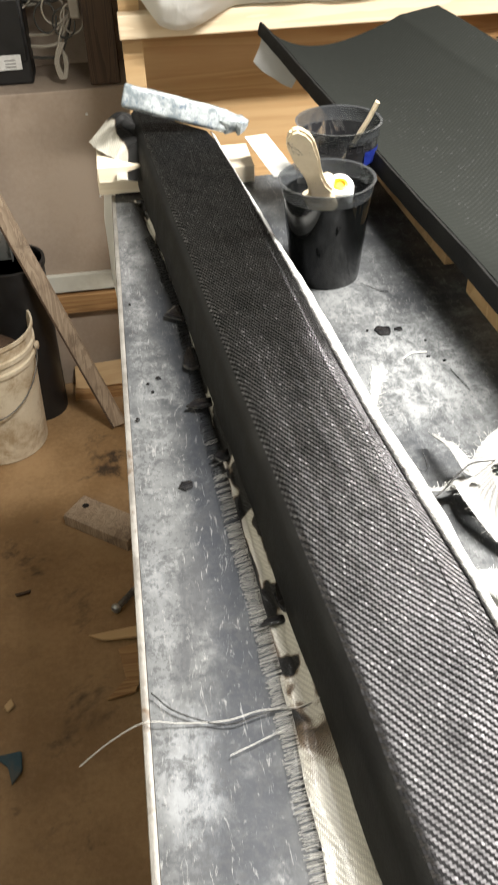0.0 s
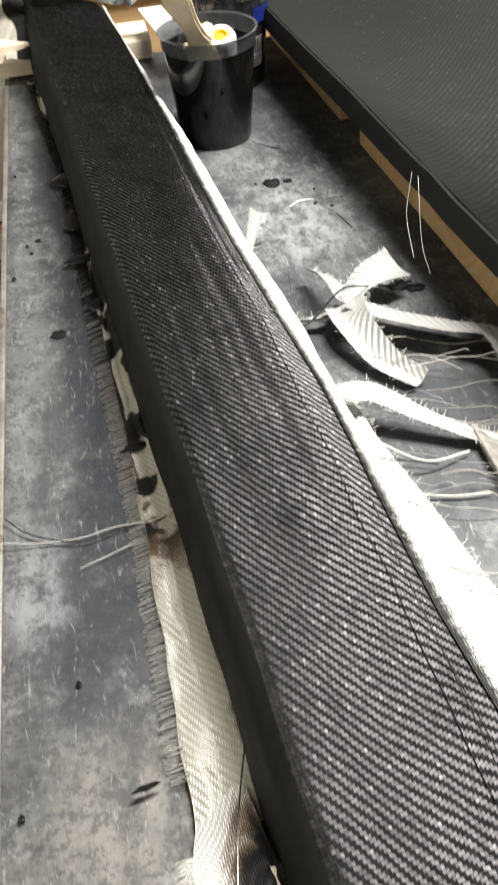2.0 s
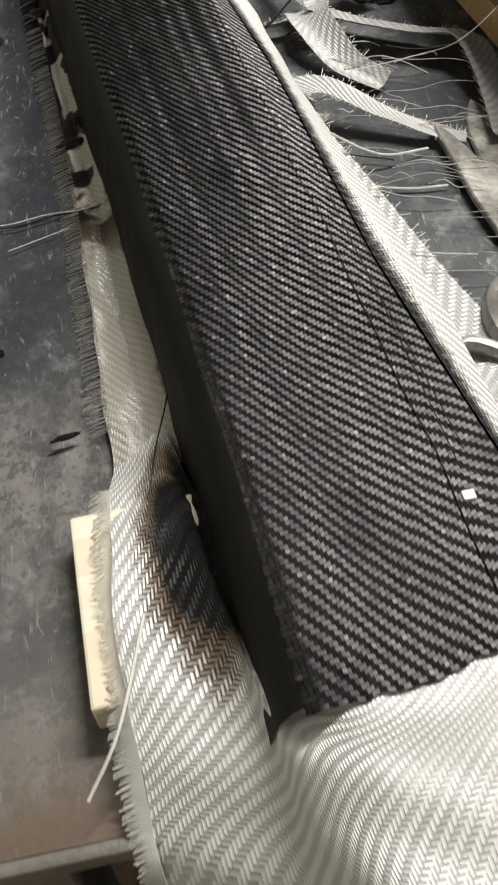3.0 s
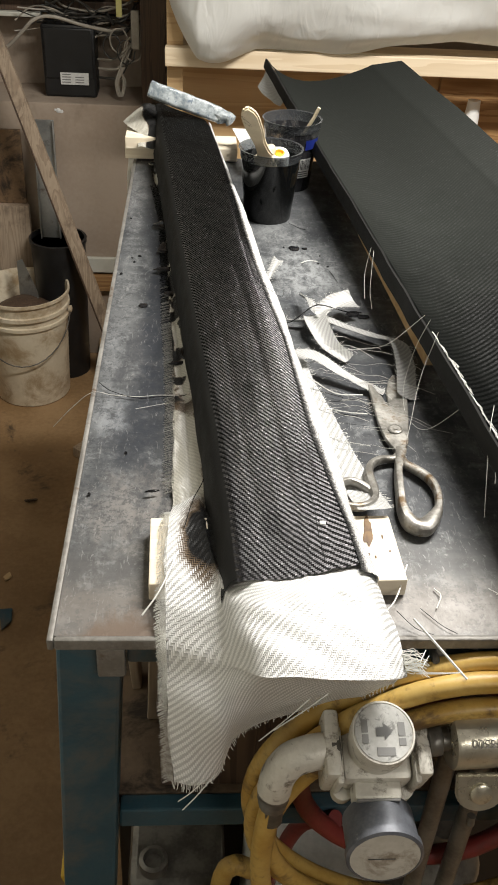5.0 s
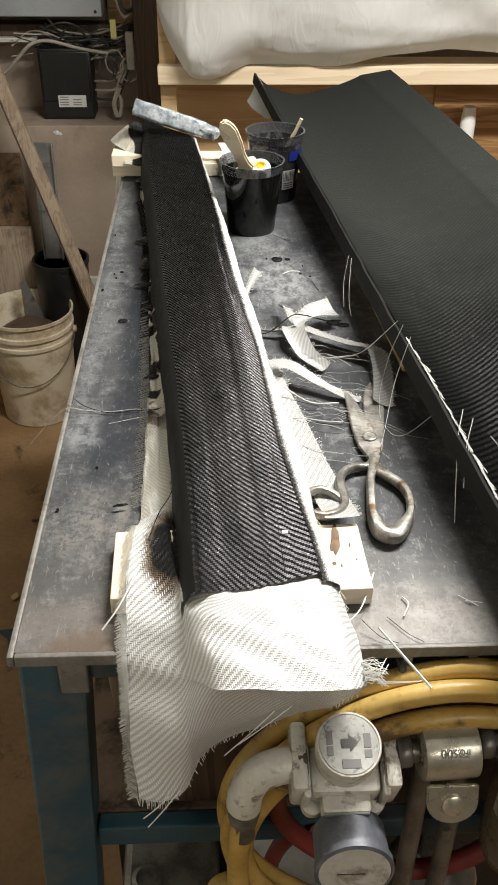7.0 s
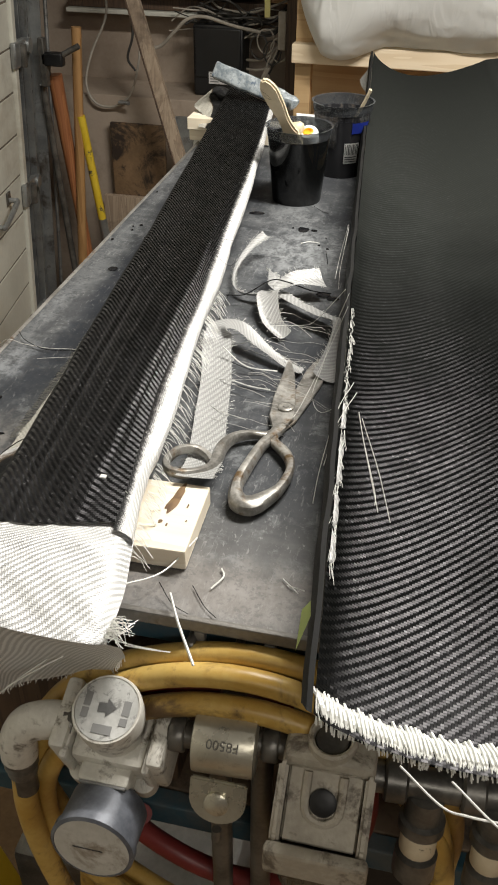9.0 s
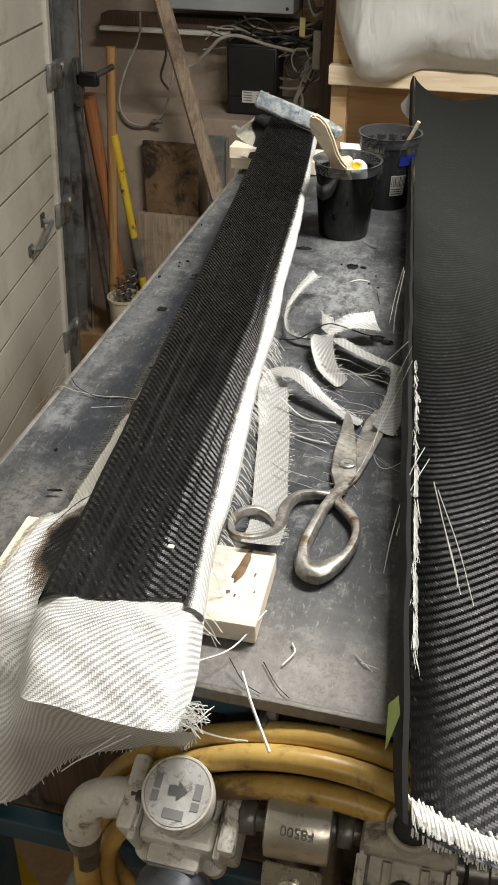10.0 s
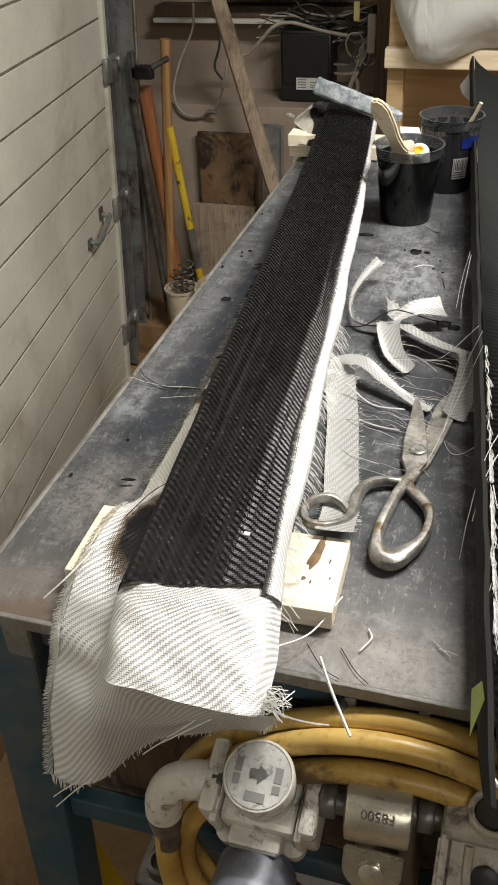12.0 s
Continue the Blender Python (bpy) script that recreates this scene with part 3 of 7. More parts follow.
# ---- the bench ----
def build_bench():
    bench = thing("workbench", (0.4, 0.63, 0.0), "steel topped workbench with worn blue painted steel frame", "workbench")
    w, d = 0.86, 1.262
    top = sheet(86, 126, lambda u, v: (w * u, d * v, TOP + wobble((u * 3, v * 4, 1), 1.5, 0.0012)), 0.0, lambda u, v: (u * w, v * d))
    part("top", top, STEEL, bench, "worn stained sheet steel top with the layup's shadow painted beside it")
    part("top_edge_front", boxed((0.0, -0.006, TOP - 0.012), (w, 0.0, TOP + 0.001), 0.002), RUSTY, bench, "rusty folded front edge")
    part("top_edge_side", boxed((-0.006, -0.006, TOP - 0.012), (0.0, d, TOP + 0.001), 0.002), RUSTY, bench)
    part("top_plate", boxed((0.004, 0.004, TOP - 0.012), (w, d, TOP - 0.004), 0.0), GREASY, bench)
    def racked(bm):
        """The frame stands a few degrees out of square with the top."""
        for v in bm.verts:
            v.co.x -= 0.055 * (TOP - v.co.z)
        return bm

    for x, y in ((0.0, 0.004), (w - 0.05, 0.004), (0.0, d - 0.055), (w - 0.05, d - 0.055)):
        leg = boxed((x, y, 0.0), (x + 0.058, y + 0.05, TOP - 0.013), 0.004)
        part("leg", racked(leg), BLUE, bench)
    for y in (0.012, d - 0.05):
        part("apron_rail", boxed((0.06, y, TOP - 0.05), (w - 0.052, y + 0.035, TOP - 0.013), 0.003), BLUE, bench)
        part("lower_rail", racked(boxed((0.06, y, 0.83), (w - 0.052, y + 0.02, 0.862), 0.003)), BLUE, bench)
    for x in (0.004, w - 0.046):
        part("side_rail", boxed((x, 0.056, TOP - 0.05), (x + 0.035, d - 0.057, TOP - 0.013), 0.003), BLUE, bench)
        part("side_lower_rail", racked(boxed((x, 0.056, 0.83), (x + 0.02, d - 0.057, 0.862), 0.003)), BLUE, bench)
    part("lower_shelf", boxed((0.02, 0.033, 0.842), (w - 0.06, d - 0.052, 0.8615), 0.002), SHELF_DIRT, bench, "brown dirty lower shelf board")
    for x in (0.335, 0.392):
        part("weld_tab", boxed((x, -0.0055, TOP - 0.03), (x + 0.009, 0.004, TOP - 0.0125), 0.002), RUSTY, bench, "short worn steel tab under the front edge")
    gusset = boxed((0.035, -0.004, TOP - 0.05), (0.06, 0.003, TOP - 0.0125), 0.002)
    part("corner_bracket", gusset, RUSTY, bench, "bent rusty steel bracket at the corner")
    return bench


build_bench()


def edge_stain(m, uv, sep):
    """Black resin fading out across the loose edge."""
    n = m.noise(m.scaled(uv, (0.4, 1.0, 1)), 200.0, 4, 0.7)
    return m.step(m.math("ADD", sep.outputs[0], m.math("MULTIPLY", m.math("SUBTRACT", n, 0.5), 0.012)), -0.001, 0.0135, 0.97, 0.0)


GLASS_EDGE = glass_cloth("glass_cloth_edge", 0.0019, edge_stain, (0.5, 0.5, 0.48), (0.8, 0.8, 0.78), (0.16, 0.16, 0.155), (0.13, 0.125, 0.12))
CUP_RIM = clear_plastic("cup_rim_plastic", (0.75, 0.77, 0.78), 0.5, (0.075, 0.08, 0.085), 0.15, smear_at=(0.5, 0.66))

# ---- the long layup ----
LEFT = [(-0.02, 0.156), (0.01, 0.153), (0.24, 0.137), (0.70, 0.094), (1.33, 0.037)]
RIGHT = [(-0.02, 0.269), (0.032, 0.265), (0.078, 0.26), (0.123, 0.253), (0.219, 0.2395), (0.311, 0.233), (0.411, 0.2265), (0.493, 0.216), (0.618, 0.202), (0.733, 0.1915), (0.85, 0.182), (0.98, 0.169), (1.1, 0.157), (1.21, 0.143), (1.33, 0.13)]
OUTER = [(-0.02, 0.283), (0.036, 0.277), (0.075, 0.2715), (0.16, 0.263), (0.28, 0.25), (0.4, 0.2375), (0.55, 0.2235), (0.638, 0.215), (0.756, 0.201), (0.847, 0.193), (0.954, 0.1785), (1.067, 0.1645), (1.17, 0.1525), (1.33, 0.136)]
RIDGE = [(-0.02, 0.236), (0.02, 0.233), (0.207, 0.222), (0.49, 0.203), (0.66, 0.184), (1.0, 0.158), (1.33, 0.12)]
CREST = [(-0.02, 1.206), (0.07, 1.212), (0.34, 1.219), (0.6, 1.217), (1.0, 1.225), (1.33, 1.236)]


def beam_end(u):
    """The far end runs aslant."""
    return 1.33 - 0.12 * u


def beam_point(u, y, bottom=TOP + 0.004):
    """Across the layup: 0 bottom of the near-upright side, 0.2 its top edge, 0.72 the fold, 0.86 edge of the carbon, 1 bottom of the other side."""
    xl, xr, xm, z = lerp_rows(LEFT, y), lerp_rows(RIGHT, y), lerp_rows(RIDGE, y), lerp_rows(CREST, y)
    xo = lerp_rows(OUTER, y)
    rows = [(0.0, xl - 0.0105, bottom), (0.10, xl - 0.0085, bottom + 0.5 * (z - bottom)), (0.165, xl - 0.005, z - 0.012), (0.19, xl - 0.0005, z - 0.004),
            (0.205, xl + 0.0035, z - 0.0012), (0.225, xl + 0.008, z), (0.30, xl + 0.02, z), (0.45, (xl + xm) / 2, z), (0.71, xm - 0.002, z), (0.74, xm + 0.003, z - 0.0006),
            (0.86, xr - 0.001, z - 0.0032), (0.90, 0.5 * (xr + xo), z - 0.0055), (0.945, xo, z - 0.0095), (0.965, xo + 0.0012, z - 0.014), (1.0, xo - 0.004, z - 0.03)]
    us = [r[0] for r in rows]
    return Vector((float(np.interp(u, us, [r[1] for r in rows])), y, float(np.interp(u, us, [r[2] for r in rows]))))


def build_layup():
    beam = thing("carbon_layup", (0.15, 0.6, TOP), "long carbon fibre twill layup wet with resin over white glass cloth", "composite layup")

    def carbon_skin(u, v):
        a = 0.202 + 0.668 * u
        end = beam_end(u)
        y0 = lerp_rows([(0.0, 0.009), (0.4, 0.011), (0.75, 0.019), (1.0, 0.032)], u) + wobble((u * 14, 0, 2), 1.0, 0.002)
        y = y0 + (end - y0) * v
        p = beam_point(a, y)
        p.z += wobble((u * 3, v * 14, 3), 1.0, 0.0009) * min(1.0, max(0.0, (a - 0.16) / 0.12)) * (1 if a < 0.85 else 0.4)
        p.x += wobble((a, v * 11, 8), 1.3, 0.0016)
        return p

    skin = sheet(64, 220, carbon_skin, 0.0, lambda u, v: (0.134 * u, v * 1.3))
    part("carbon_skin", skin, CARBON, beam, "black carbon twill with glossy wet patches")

    def side_wall(u, v):
        a = 0.02 + 0.184 * u
        y = 0.012 + (1.33 - 0.012) * v
        p = beam_point(a, y)
        p.x += wobble((a, v * 11, 8), 1.3, 0.0016) + wobble((u * 2, v * 18, 8), 1.3, 0.0015) * (1 - u)
        p.x -= 0.0012 * (1 - u)
        return p

    part("side_band", sheet(12, 160, side_wall), DARK_SIDE, beam, "smooth black resin-soaked side")

    def glass_side(u, v):
        a = 0.855 + 0.145 * u
        y = 0.022 + 1.213 * v
        p = beam_point(a, y)
        ruffle = wobble((v * 44, u * 2, 5), 1.0, 0.0014) + wobble((v * 9, u, 9), 1.0, 0.005)
        p.x += ruffle * u
        p.z += 0.0012 + ruffle * u * 0.3
        return p

    part("glass_edge", sheet(16, 260, glass_side, 0.0, lambda u, v: (u * 0.04, v * 1.24)), GLASS_EDGE, beam, "bright white woven glass edge")

    seam = [beam_point(0.722, 0.03 + 1.14 * k / 150) + Vector((wobble((k * 0.16, 0, 4), 1.0, 0.0018), 0, 0.0008)) for k in range(151)]
    part("fold_seam", tubed(seam, 0.0003, 5), DARK_SIDE, beam, "thin raised fold line along the carbon")

    core = bmesh.new()
    box(core, (0, 0, 0), (1, 1, 1), 0.0)
    for v in core.verts:
        y = 0.02 + 1.16 * v.co.y
        xl, xr, z = lerp_rows(LEFT, y), lerp_rows(RIGHT, y), lerp_rows(CREST, y)
        v.co = Vector((xl + 0.008 if v.co.x < 0.5 else xr - 0.008, y, TOP + 0.03 if v.co.z < 0.5 else z - 0.016))
    part("mould_core", core, DARK_SIDE, beam, smooth=False)
    return beam


BEAM = build_layup()


# ---- the wide shell ----
def panel_point(u, v, lift=0.0):
    """The wide shell: u across from its near edge, v from the front end to the far one."""
    a, b = Vector((0.447, -0.135, 1.232)), Vector((0.285, 1.695, 1.246))
    c, d = Vector((0.79, -0.135, 1.245)), Vector((0.604, 1.692, 1.243))
    p = (a * (1 - u) + c * u) * (1 - v) + (b * (1 - u) + d * u) * v
    sag = 0.030 + 0.016 * v
    s = min(1.0, u / 0.78)
    p.z -= sag * math.sin(math.pi * s**0.75) - 0.012 * max(0, u - 0.75) * 4 + lift
    p.z += wobble((u * 2, v * 7, 2), 1.0, 0.004)
    return p


def build_shell():
    shell = thing("carbon_shell", (0.55, 0.7, TOP), "wide concave carbon fibre twill shell resting on a plywood mould frame", "composite panel")
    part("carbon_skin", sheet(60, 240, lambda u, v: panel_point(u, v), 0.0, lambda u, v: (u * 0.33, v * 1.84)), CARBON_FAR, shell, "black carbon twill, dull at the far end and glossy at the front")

    def lip(u, v):
        p = panel_point(0, v)
        k = wobble((v * 30, 1, 1), 1.0, 0.002)
        return p + Vector((-0.001 - 0.004 * math.sin(u * 1.5) + k, 0.012 * u * max(0.0, 1 - v * 30), -0.02 * u * min(1.0, 0.3 + v * 20)))

    part("edge_lip", sheet(6, 160, lip, 0.004), DARK_SIDE, shell, "thick dark resin edge")
    part("underside", sheet(20, 60, lambda u, v: panel_point(0.02 + 0.96 * u, 0.004 + 0.99 * v) - Vector((0, 0, 0.012))), DARK_SIDE, shell)
    # mould frame standing on the bench
    for y0, y1 in ((0.46, 0.885), (0.95, 1.26)):
        x0, x1 = 0.455 - 0.06 * y0, 0.455 - 0.06 * y1
        bm = boxed((-0.009, -(y1 - y0) / 2, -0.012), (0.009, (y1 - y0) / 2, 0.012), 0.001)
        m = Matrix.Translation(((x0 + x1) / 2, (y0 + y1) / 2, TOP + 0.0125)) @ Matrix.Rotation(math.atan2(x0 - x1, y1 - y0), 4, "Z")
        bmesh.ops.transform(bm, matrix=m, verts=bm.verts)
        part("frame_strip", bm, PLY_LIGHT, shell, "plywood strip of the mould frame")
    for k, y in enumerate((0.0, 0.45, 0.92, 1.22)):
        x0 = 0.47 - 0.06 * y
        bm = boxed((x0, y - 0.009, TOP + 0.001), (x0 + 0.27, y + 0.009, TOP + 0.03), 0.001)
        part("frame_rib", bm, PLY, shell)
    return shell


SHELL = build_shell()

# ---- the storage rack behind ----


def build_rack():
    rack = thing("storage_rack", (0.7, 2.2, 0.0), "pine framed storage rack with a plywood back", "storage rack")
    part("front_rail", boxed((0.03, 2.06, 1.135), (1.9, 2.098, 1.184), 0.003), PINE, rack, "pale new pine rail")
    for x in (0.034, 1.2):
        part("post", boxed((x, 2.1, 0.0), (x + 0.045, 2.138, 1.6), 0.002), PLY_LIGHT, rack)
    part("shelf_board", boxed((0.034, 2.14, 1.15), (1.9, 2.28, 1.165), 0.001), PLY_LIGHT, rack)
    part("back_panel", boxed((0.034, 2.285, 0.3), (1.9, 2.3, 1.148), 0.001), PLY_LIGHT, rack, "bare plywood back")
    part("lower_shelf", boxed((0.082, 2.142, 0.72), (1.9, 2.284, 0.74), 0.001), PLY_LIGHT, rack)


build_rack()


def build_film_roll():
    def place(u, v):
        u = u**1.9
        x = 0.03 + 1.75 * u
        ang = 2 * math.pi * v
        r = 0.19 + 0.02 * math.sin(u * 9)
        close = min(1.0, u / 0.05) ** 0.35
        cy, sz = math.cos(ang), math.sin(ang)
        y, z = r * close * math.copysign(abs(cy) ** 0.62, cy) * 0.95, r * close * math.copysign(abs(sz) ** 0.62, sz)
        q = Vector((x, 2.17 + y, 1.388 + z))
        n = noise.noise(Vector((u * 9, math.cos(ang) * 2, math.sin(ang) * 2))) * 0.02 + noise.noise(Vector((u * 13, math.cos(ang) * 4, math.sin(ang) * 4))) * 0.005
        q += Vector((0, math.cos(ang), math.sin(ang))) * n
        # the end sags forward over the rail
        droop = math.cos(min(1.0, abs(u - 0.075) / 0.085) * math.pi / 2) ** 2
        lean = (max(0.0, -sz) * max(0.0, -cy) * 2) ** 1.5
        q.z -= 0.055 * droop * lean
        q.y -= 0.02 * droop * lean
        q.z = max(q.z, lerp_rows([(2.03, 1.13), (2.06, 1.1885)], q.y))
        return q

    roll = thing("plastic_wrapped_roll", (0.9, 2.17, 1.19), "large roll wrapped in crumpled milky plastic sheet on the rack", "plastic roll")
    part("wrapping", sheet(190, 120, place), FILM, roll)


build_film_roll()

# ---- cups ----


def cup(name, x, y, r0, r1, h, mat, label):
    c = thing(name, (x, y, TOP), label, "plastic cup")
    prof = [(r0 * 0.9, 0.004), (r0, 0.0005), (r0 + 0.001, 0.004), (r0 + (r1 - r0) * 0.86, h * 0.86), (r1 - 0.001, h * 0.865), (r1, h * 0.9), (r1 + 0.0005, h * 0.985), (r1 + 0.003, h), (r1 - 0.0005, h - 0.0005), (r1 - 0.0015, h * 0.9), (r1 - 0.003, h * 0.86), (r0 - 0.001, 0.006), (0.0, 0.006)]
    part("cup_wall", lathed((x, y, TOP), (0, 0, 1), prof[:5] + prof[-3:], 56, cap=False), mat, c)
    part("cup_rim", lathed((x, y, TOP), (0, 0, 1), prof[4:11], 56, cap=False), CUP_RIM, c, "thick translucent rolled rim")
    return c


CUP_A = cup("mixing_cup", 0.243, 0.958, 0.0395, 0.052, 0.121, CUP, "plastic mixing cup coated with black resin, holding a brush")
CUP_B = cup("measuring_cup", 0.292, 1.118, 0.0395, 0.052, 0.125, CUP_CLEAR, "clear plastic measuring cup with dark resin and graduation marks")

# ---- blocks under the layup ----


def wood_block(x0, x1, y0, y1, z0, z1, label, turn=0.0):
    bm = boxed((x0, y0, z0), (x1, y1, z1), 0.0015, Matrix.Rotation(radians(turn), 3, "Z"))
    return lone("wood_block", bm, PINE_Y, ((x0 + x1) / 2, (y0 + y1) / 2, z0), label, "wood block", "blocks under the layup")


wood_block(0.078, 0.313, 0.044, 0.134, TOP + 0.001, TOP + 0.021, "pale pine board under the front of the layup, resin stained", 1.5)
wood_block(-0.022, 0.2, 1.235, 1.32, TOP + 0.002, TOP + 0.027, "pale pine board under the far end of the layup")
wood_block(-0.02, 0.09, 1.215, 1.30, TOP + 0.0275, TOP + 0.05, "short pine offcut stacked on another block")

# ---- cloth, threads and resin on the bench ----
RNG = random.Random(7)


def loft(curves, nu, nv, crumple=0.0, seed=0.0, mapped=(0.2, 0.3)):
    """A cloth that hangs between guide curves, each with the same number of points."""
    lines = [spline(c, max(2, nv // (len(c) - 1))) for c in curves]
    count = min(len(x) for x in lines)
    cols = [spline([x[j] for x in lines], 8) for j in range(count)]
    wide = len(cols[0])

    def place(u, v):
        a, b = u * (wide - 1), v * (count - 1)
        i, j = min(int(a), wide - 2), min(int(b), count - 2)
        fa, fb = a - i, b - j
        p = (cols[j][i] * (1 - fa) + cols[j][i + 1] * fa) * (1 - fb) + (cols[j + 1][i] * (1 - fa) + cols[j + 1][i + 1] * fa) * fb
        if crumple:
            q = p * 22 + Vector((seed, 0, 0))
            fold = noise.noise(Vector((p.x * 30 + p.y * 55, p.x * 12, seed + 3))) + 0.6 * noise.noise(Vector((p.y * 90 - p.x * 60, p.z * 30, seed)))
            p = p + Vector((0.2, -0.4, 0.9)) * fold * crumple * 0.55
            p = p + Vector((noise.noise(q), noise.noise(q + Vector((7, 0, 0))), noise.noise(q + Vector((0, 7, 0))))) * crumple
        return p

    if mapped is None:
        # the map follows the true distances between the guide curves and along them
        across = [0.0]
        for i in range(wide - 1):
            across.append(across[-1] + sum((c[i + 1] - c[i]).length for c in cols) / count)
        along = [0.0]
        for j in range(count - 1):
            along.append(along[-1] + sum((a - b).length for a, b in zip(cols[j], cols[j + 1])) / wide)
        return sheet(nu, nv, place, 0.0, lambda u, v: (float(np.interp(u * (wide - 1), range(wide), across)), float(np.interp(v * (count - 1), range(count), along))))
    return sheet(nu, nv, place, 0.0, lambda u, v: (u * mapped[0], v * mapped[1]))


def side_stain(m, uv, sep):
    """Resin that has soaked in from the layup's side."""
    n = m.noise(uv, 16.0, 4, 0.6, 0.3)
    near = m.step(m.math("ADD", sep.outputs[0], m.math("MULTIPLY", m.math("SUBTRACT", n, 0.5), 0.03)), 0.038, 0.047)
    blots = m.step(m.noise(m.scaled(uv, (9, 15, 1)), 1.0, 3, 0.5, 0.2), 0.49, 0.54)
    far = m.step(sep.outputs[1], 0.13, 0.24)
    hem = m.math("MULTIPLY", m.step(m.math("ADD", sep.outputs[0], m.math("MULTIPLY", m.math("SUBTRACT", n, 0.5), 0.03)), 0.006, 0.013, 1.0, 0.0), m.step(sep.outputs[1], 0.2, 0.32))
    return m.math("MAXIMUM", hem, m.math("MAXIMUM", m.math("MULTIPLY", near, 0.95), m.math("MULTIPLY", blots, far)))


def front_stain(m, uv, sep):
    """Brown and black soak in the fold beside the layup."""
    n = m.noise(uv, 26.0, 4, 0.6, 0.4)
    at = m.node("ShaderNodeSeparateXYZ")
    m.link(m.node("ShaderNodeNewGeometry").outputs["Position"], at.inputs[0])
    dx = m.math("DIVIDE", m.math("SUBTRACT", at.outputs[0], 0.140), 0.036)
    dy = m.math("DIVIDE", m.math("SUBTRACT", at.outputs[1], 0.108), 0.075)
    d = m.math("SQRT", m.math("ADD", m.math("MULTIPLY", dx, dx), m.math("MULTIPLY", dy, dy)))
    return m.step(m.math("ADD", d, m.math("MULTIPLY", m.math("SUBTRACT", n, 0.5), 0.9)), 0.5, 1.2, 1.0, 0.0)


GLASS_SIDE = glass_cloth("glass_cloth_side", 0.0016, side_stain, (0.40, 0.385, 0.33), (0.54, 0.52, 0.455), (0.13, 0.12, 0.1))
GLASS_FRONT = glass_cloth("glass_cloth_front", 0.0017, front_stain, (0.5, 0.5, 0.49), (0.82, 0.82, 0.805), (0.16, 0.16, 0.155))
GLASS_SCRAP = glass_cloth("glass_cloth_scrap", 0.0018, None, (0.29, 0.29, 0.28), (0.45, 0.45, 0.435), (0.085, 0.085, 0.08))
STRAND = Mat("glass_strand", 0.3, 0.0, (0.72, 0.72, 0.68)).m
GREY_STRAND = Mat("dusty_glass_strand", 0.45, 0.0, (0.5, 0.49, 0.46)).m
DARK_STRAND = Mat("resin_wet_strand", 0.25, 0.0, (0.015, 0.015, 0.015)).m

FLANGE = [(0.12, 0.097), (0.19, 0.0965), (0.228, 0.096), (0.335, 0.094), (0.396, 0.092), (0.464, 0.0885), (0.604, 0.08), (0.72, 0.0745), (0.9, 0.067), (1.02, 0.053), (1.16, 0.031), (1.22, 0.019)]


def build_side_cloth():
    """The strip of glass cloth that lies out on the bench beside the layup."""
    def place(u, v):
        y = 0.158 + 1.047 * v
        x0, x1 = lerp_rows(FLANGE, y), lerp_rows(LEFT, y) - 0.0095
        x = x0 + (x1 - x0) * u
        lift = 0.0035 + 0.007 * max(0, u - 0.6) / 0.4
        z = TOP + lift + 0.003 * abs(noise.noise(Vector((u * 2, v * 40, 0)))) + wobble((u * 2, v * 24, 4), 1.0, 0.002)
        return Vector((x + wobble((v * 30, 0, 0), 1.0, 0.002) * (1 - u), y, z))

    part("glass_flange", sheet(18, 240, place, 0.0, lambda u, v: (u * 0.045, v * 1.07)), GLASS_SIDE, BEAM, "cream glass cloth flange with black resin blots")
    fringe, soaked = bmesh.new(), bmesh.new()
    for k in range(640):
        y = 0.19 + 0.9 * k / 640 + RNG.uniform(-0.001, 0.001)
        x = lerp_rows(FLANGE, y)
        n = RNG.uniform(0.008, 0.0115)
        tube(soaked if y > 0.6 + RNG.uniform(-0.08, 0.08) else fringe, [(x + 0.002, y, TOP + 0.006), (x - n * 0.5, y + RNG.uniform(-0.0003, 0.0003), TOP + 0.004), (x - n, y + RNG.uniform(-0.0008, 0.0008), TOP + 0.0022)], 0.00024, 3)
    f = part("fringe", fringe, GREY_STRAND, BEAM, "frayed strands along the cloth")
    f["kind"] = "stuff"
    f = part("soaked_fringe", soaked, DARK_STRAND, BEAM, "frayed strands stuck down in black resin")
    f["kind"] = "stuff"


build_side_cloth()


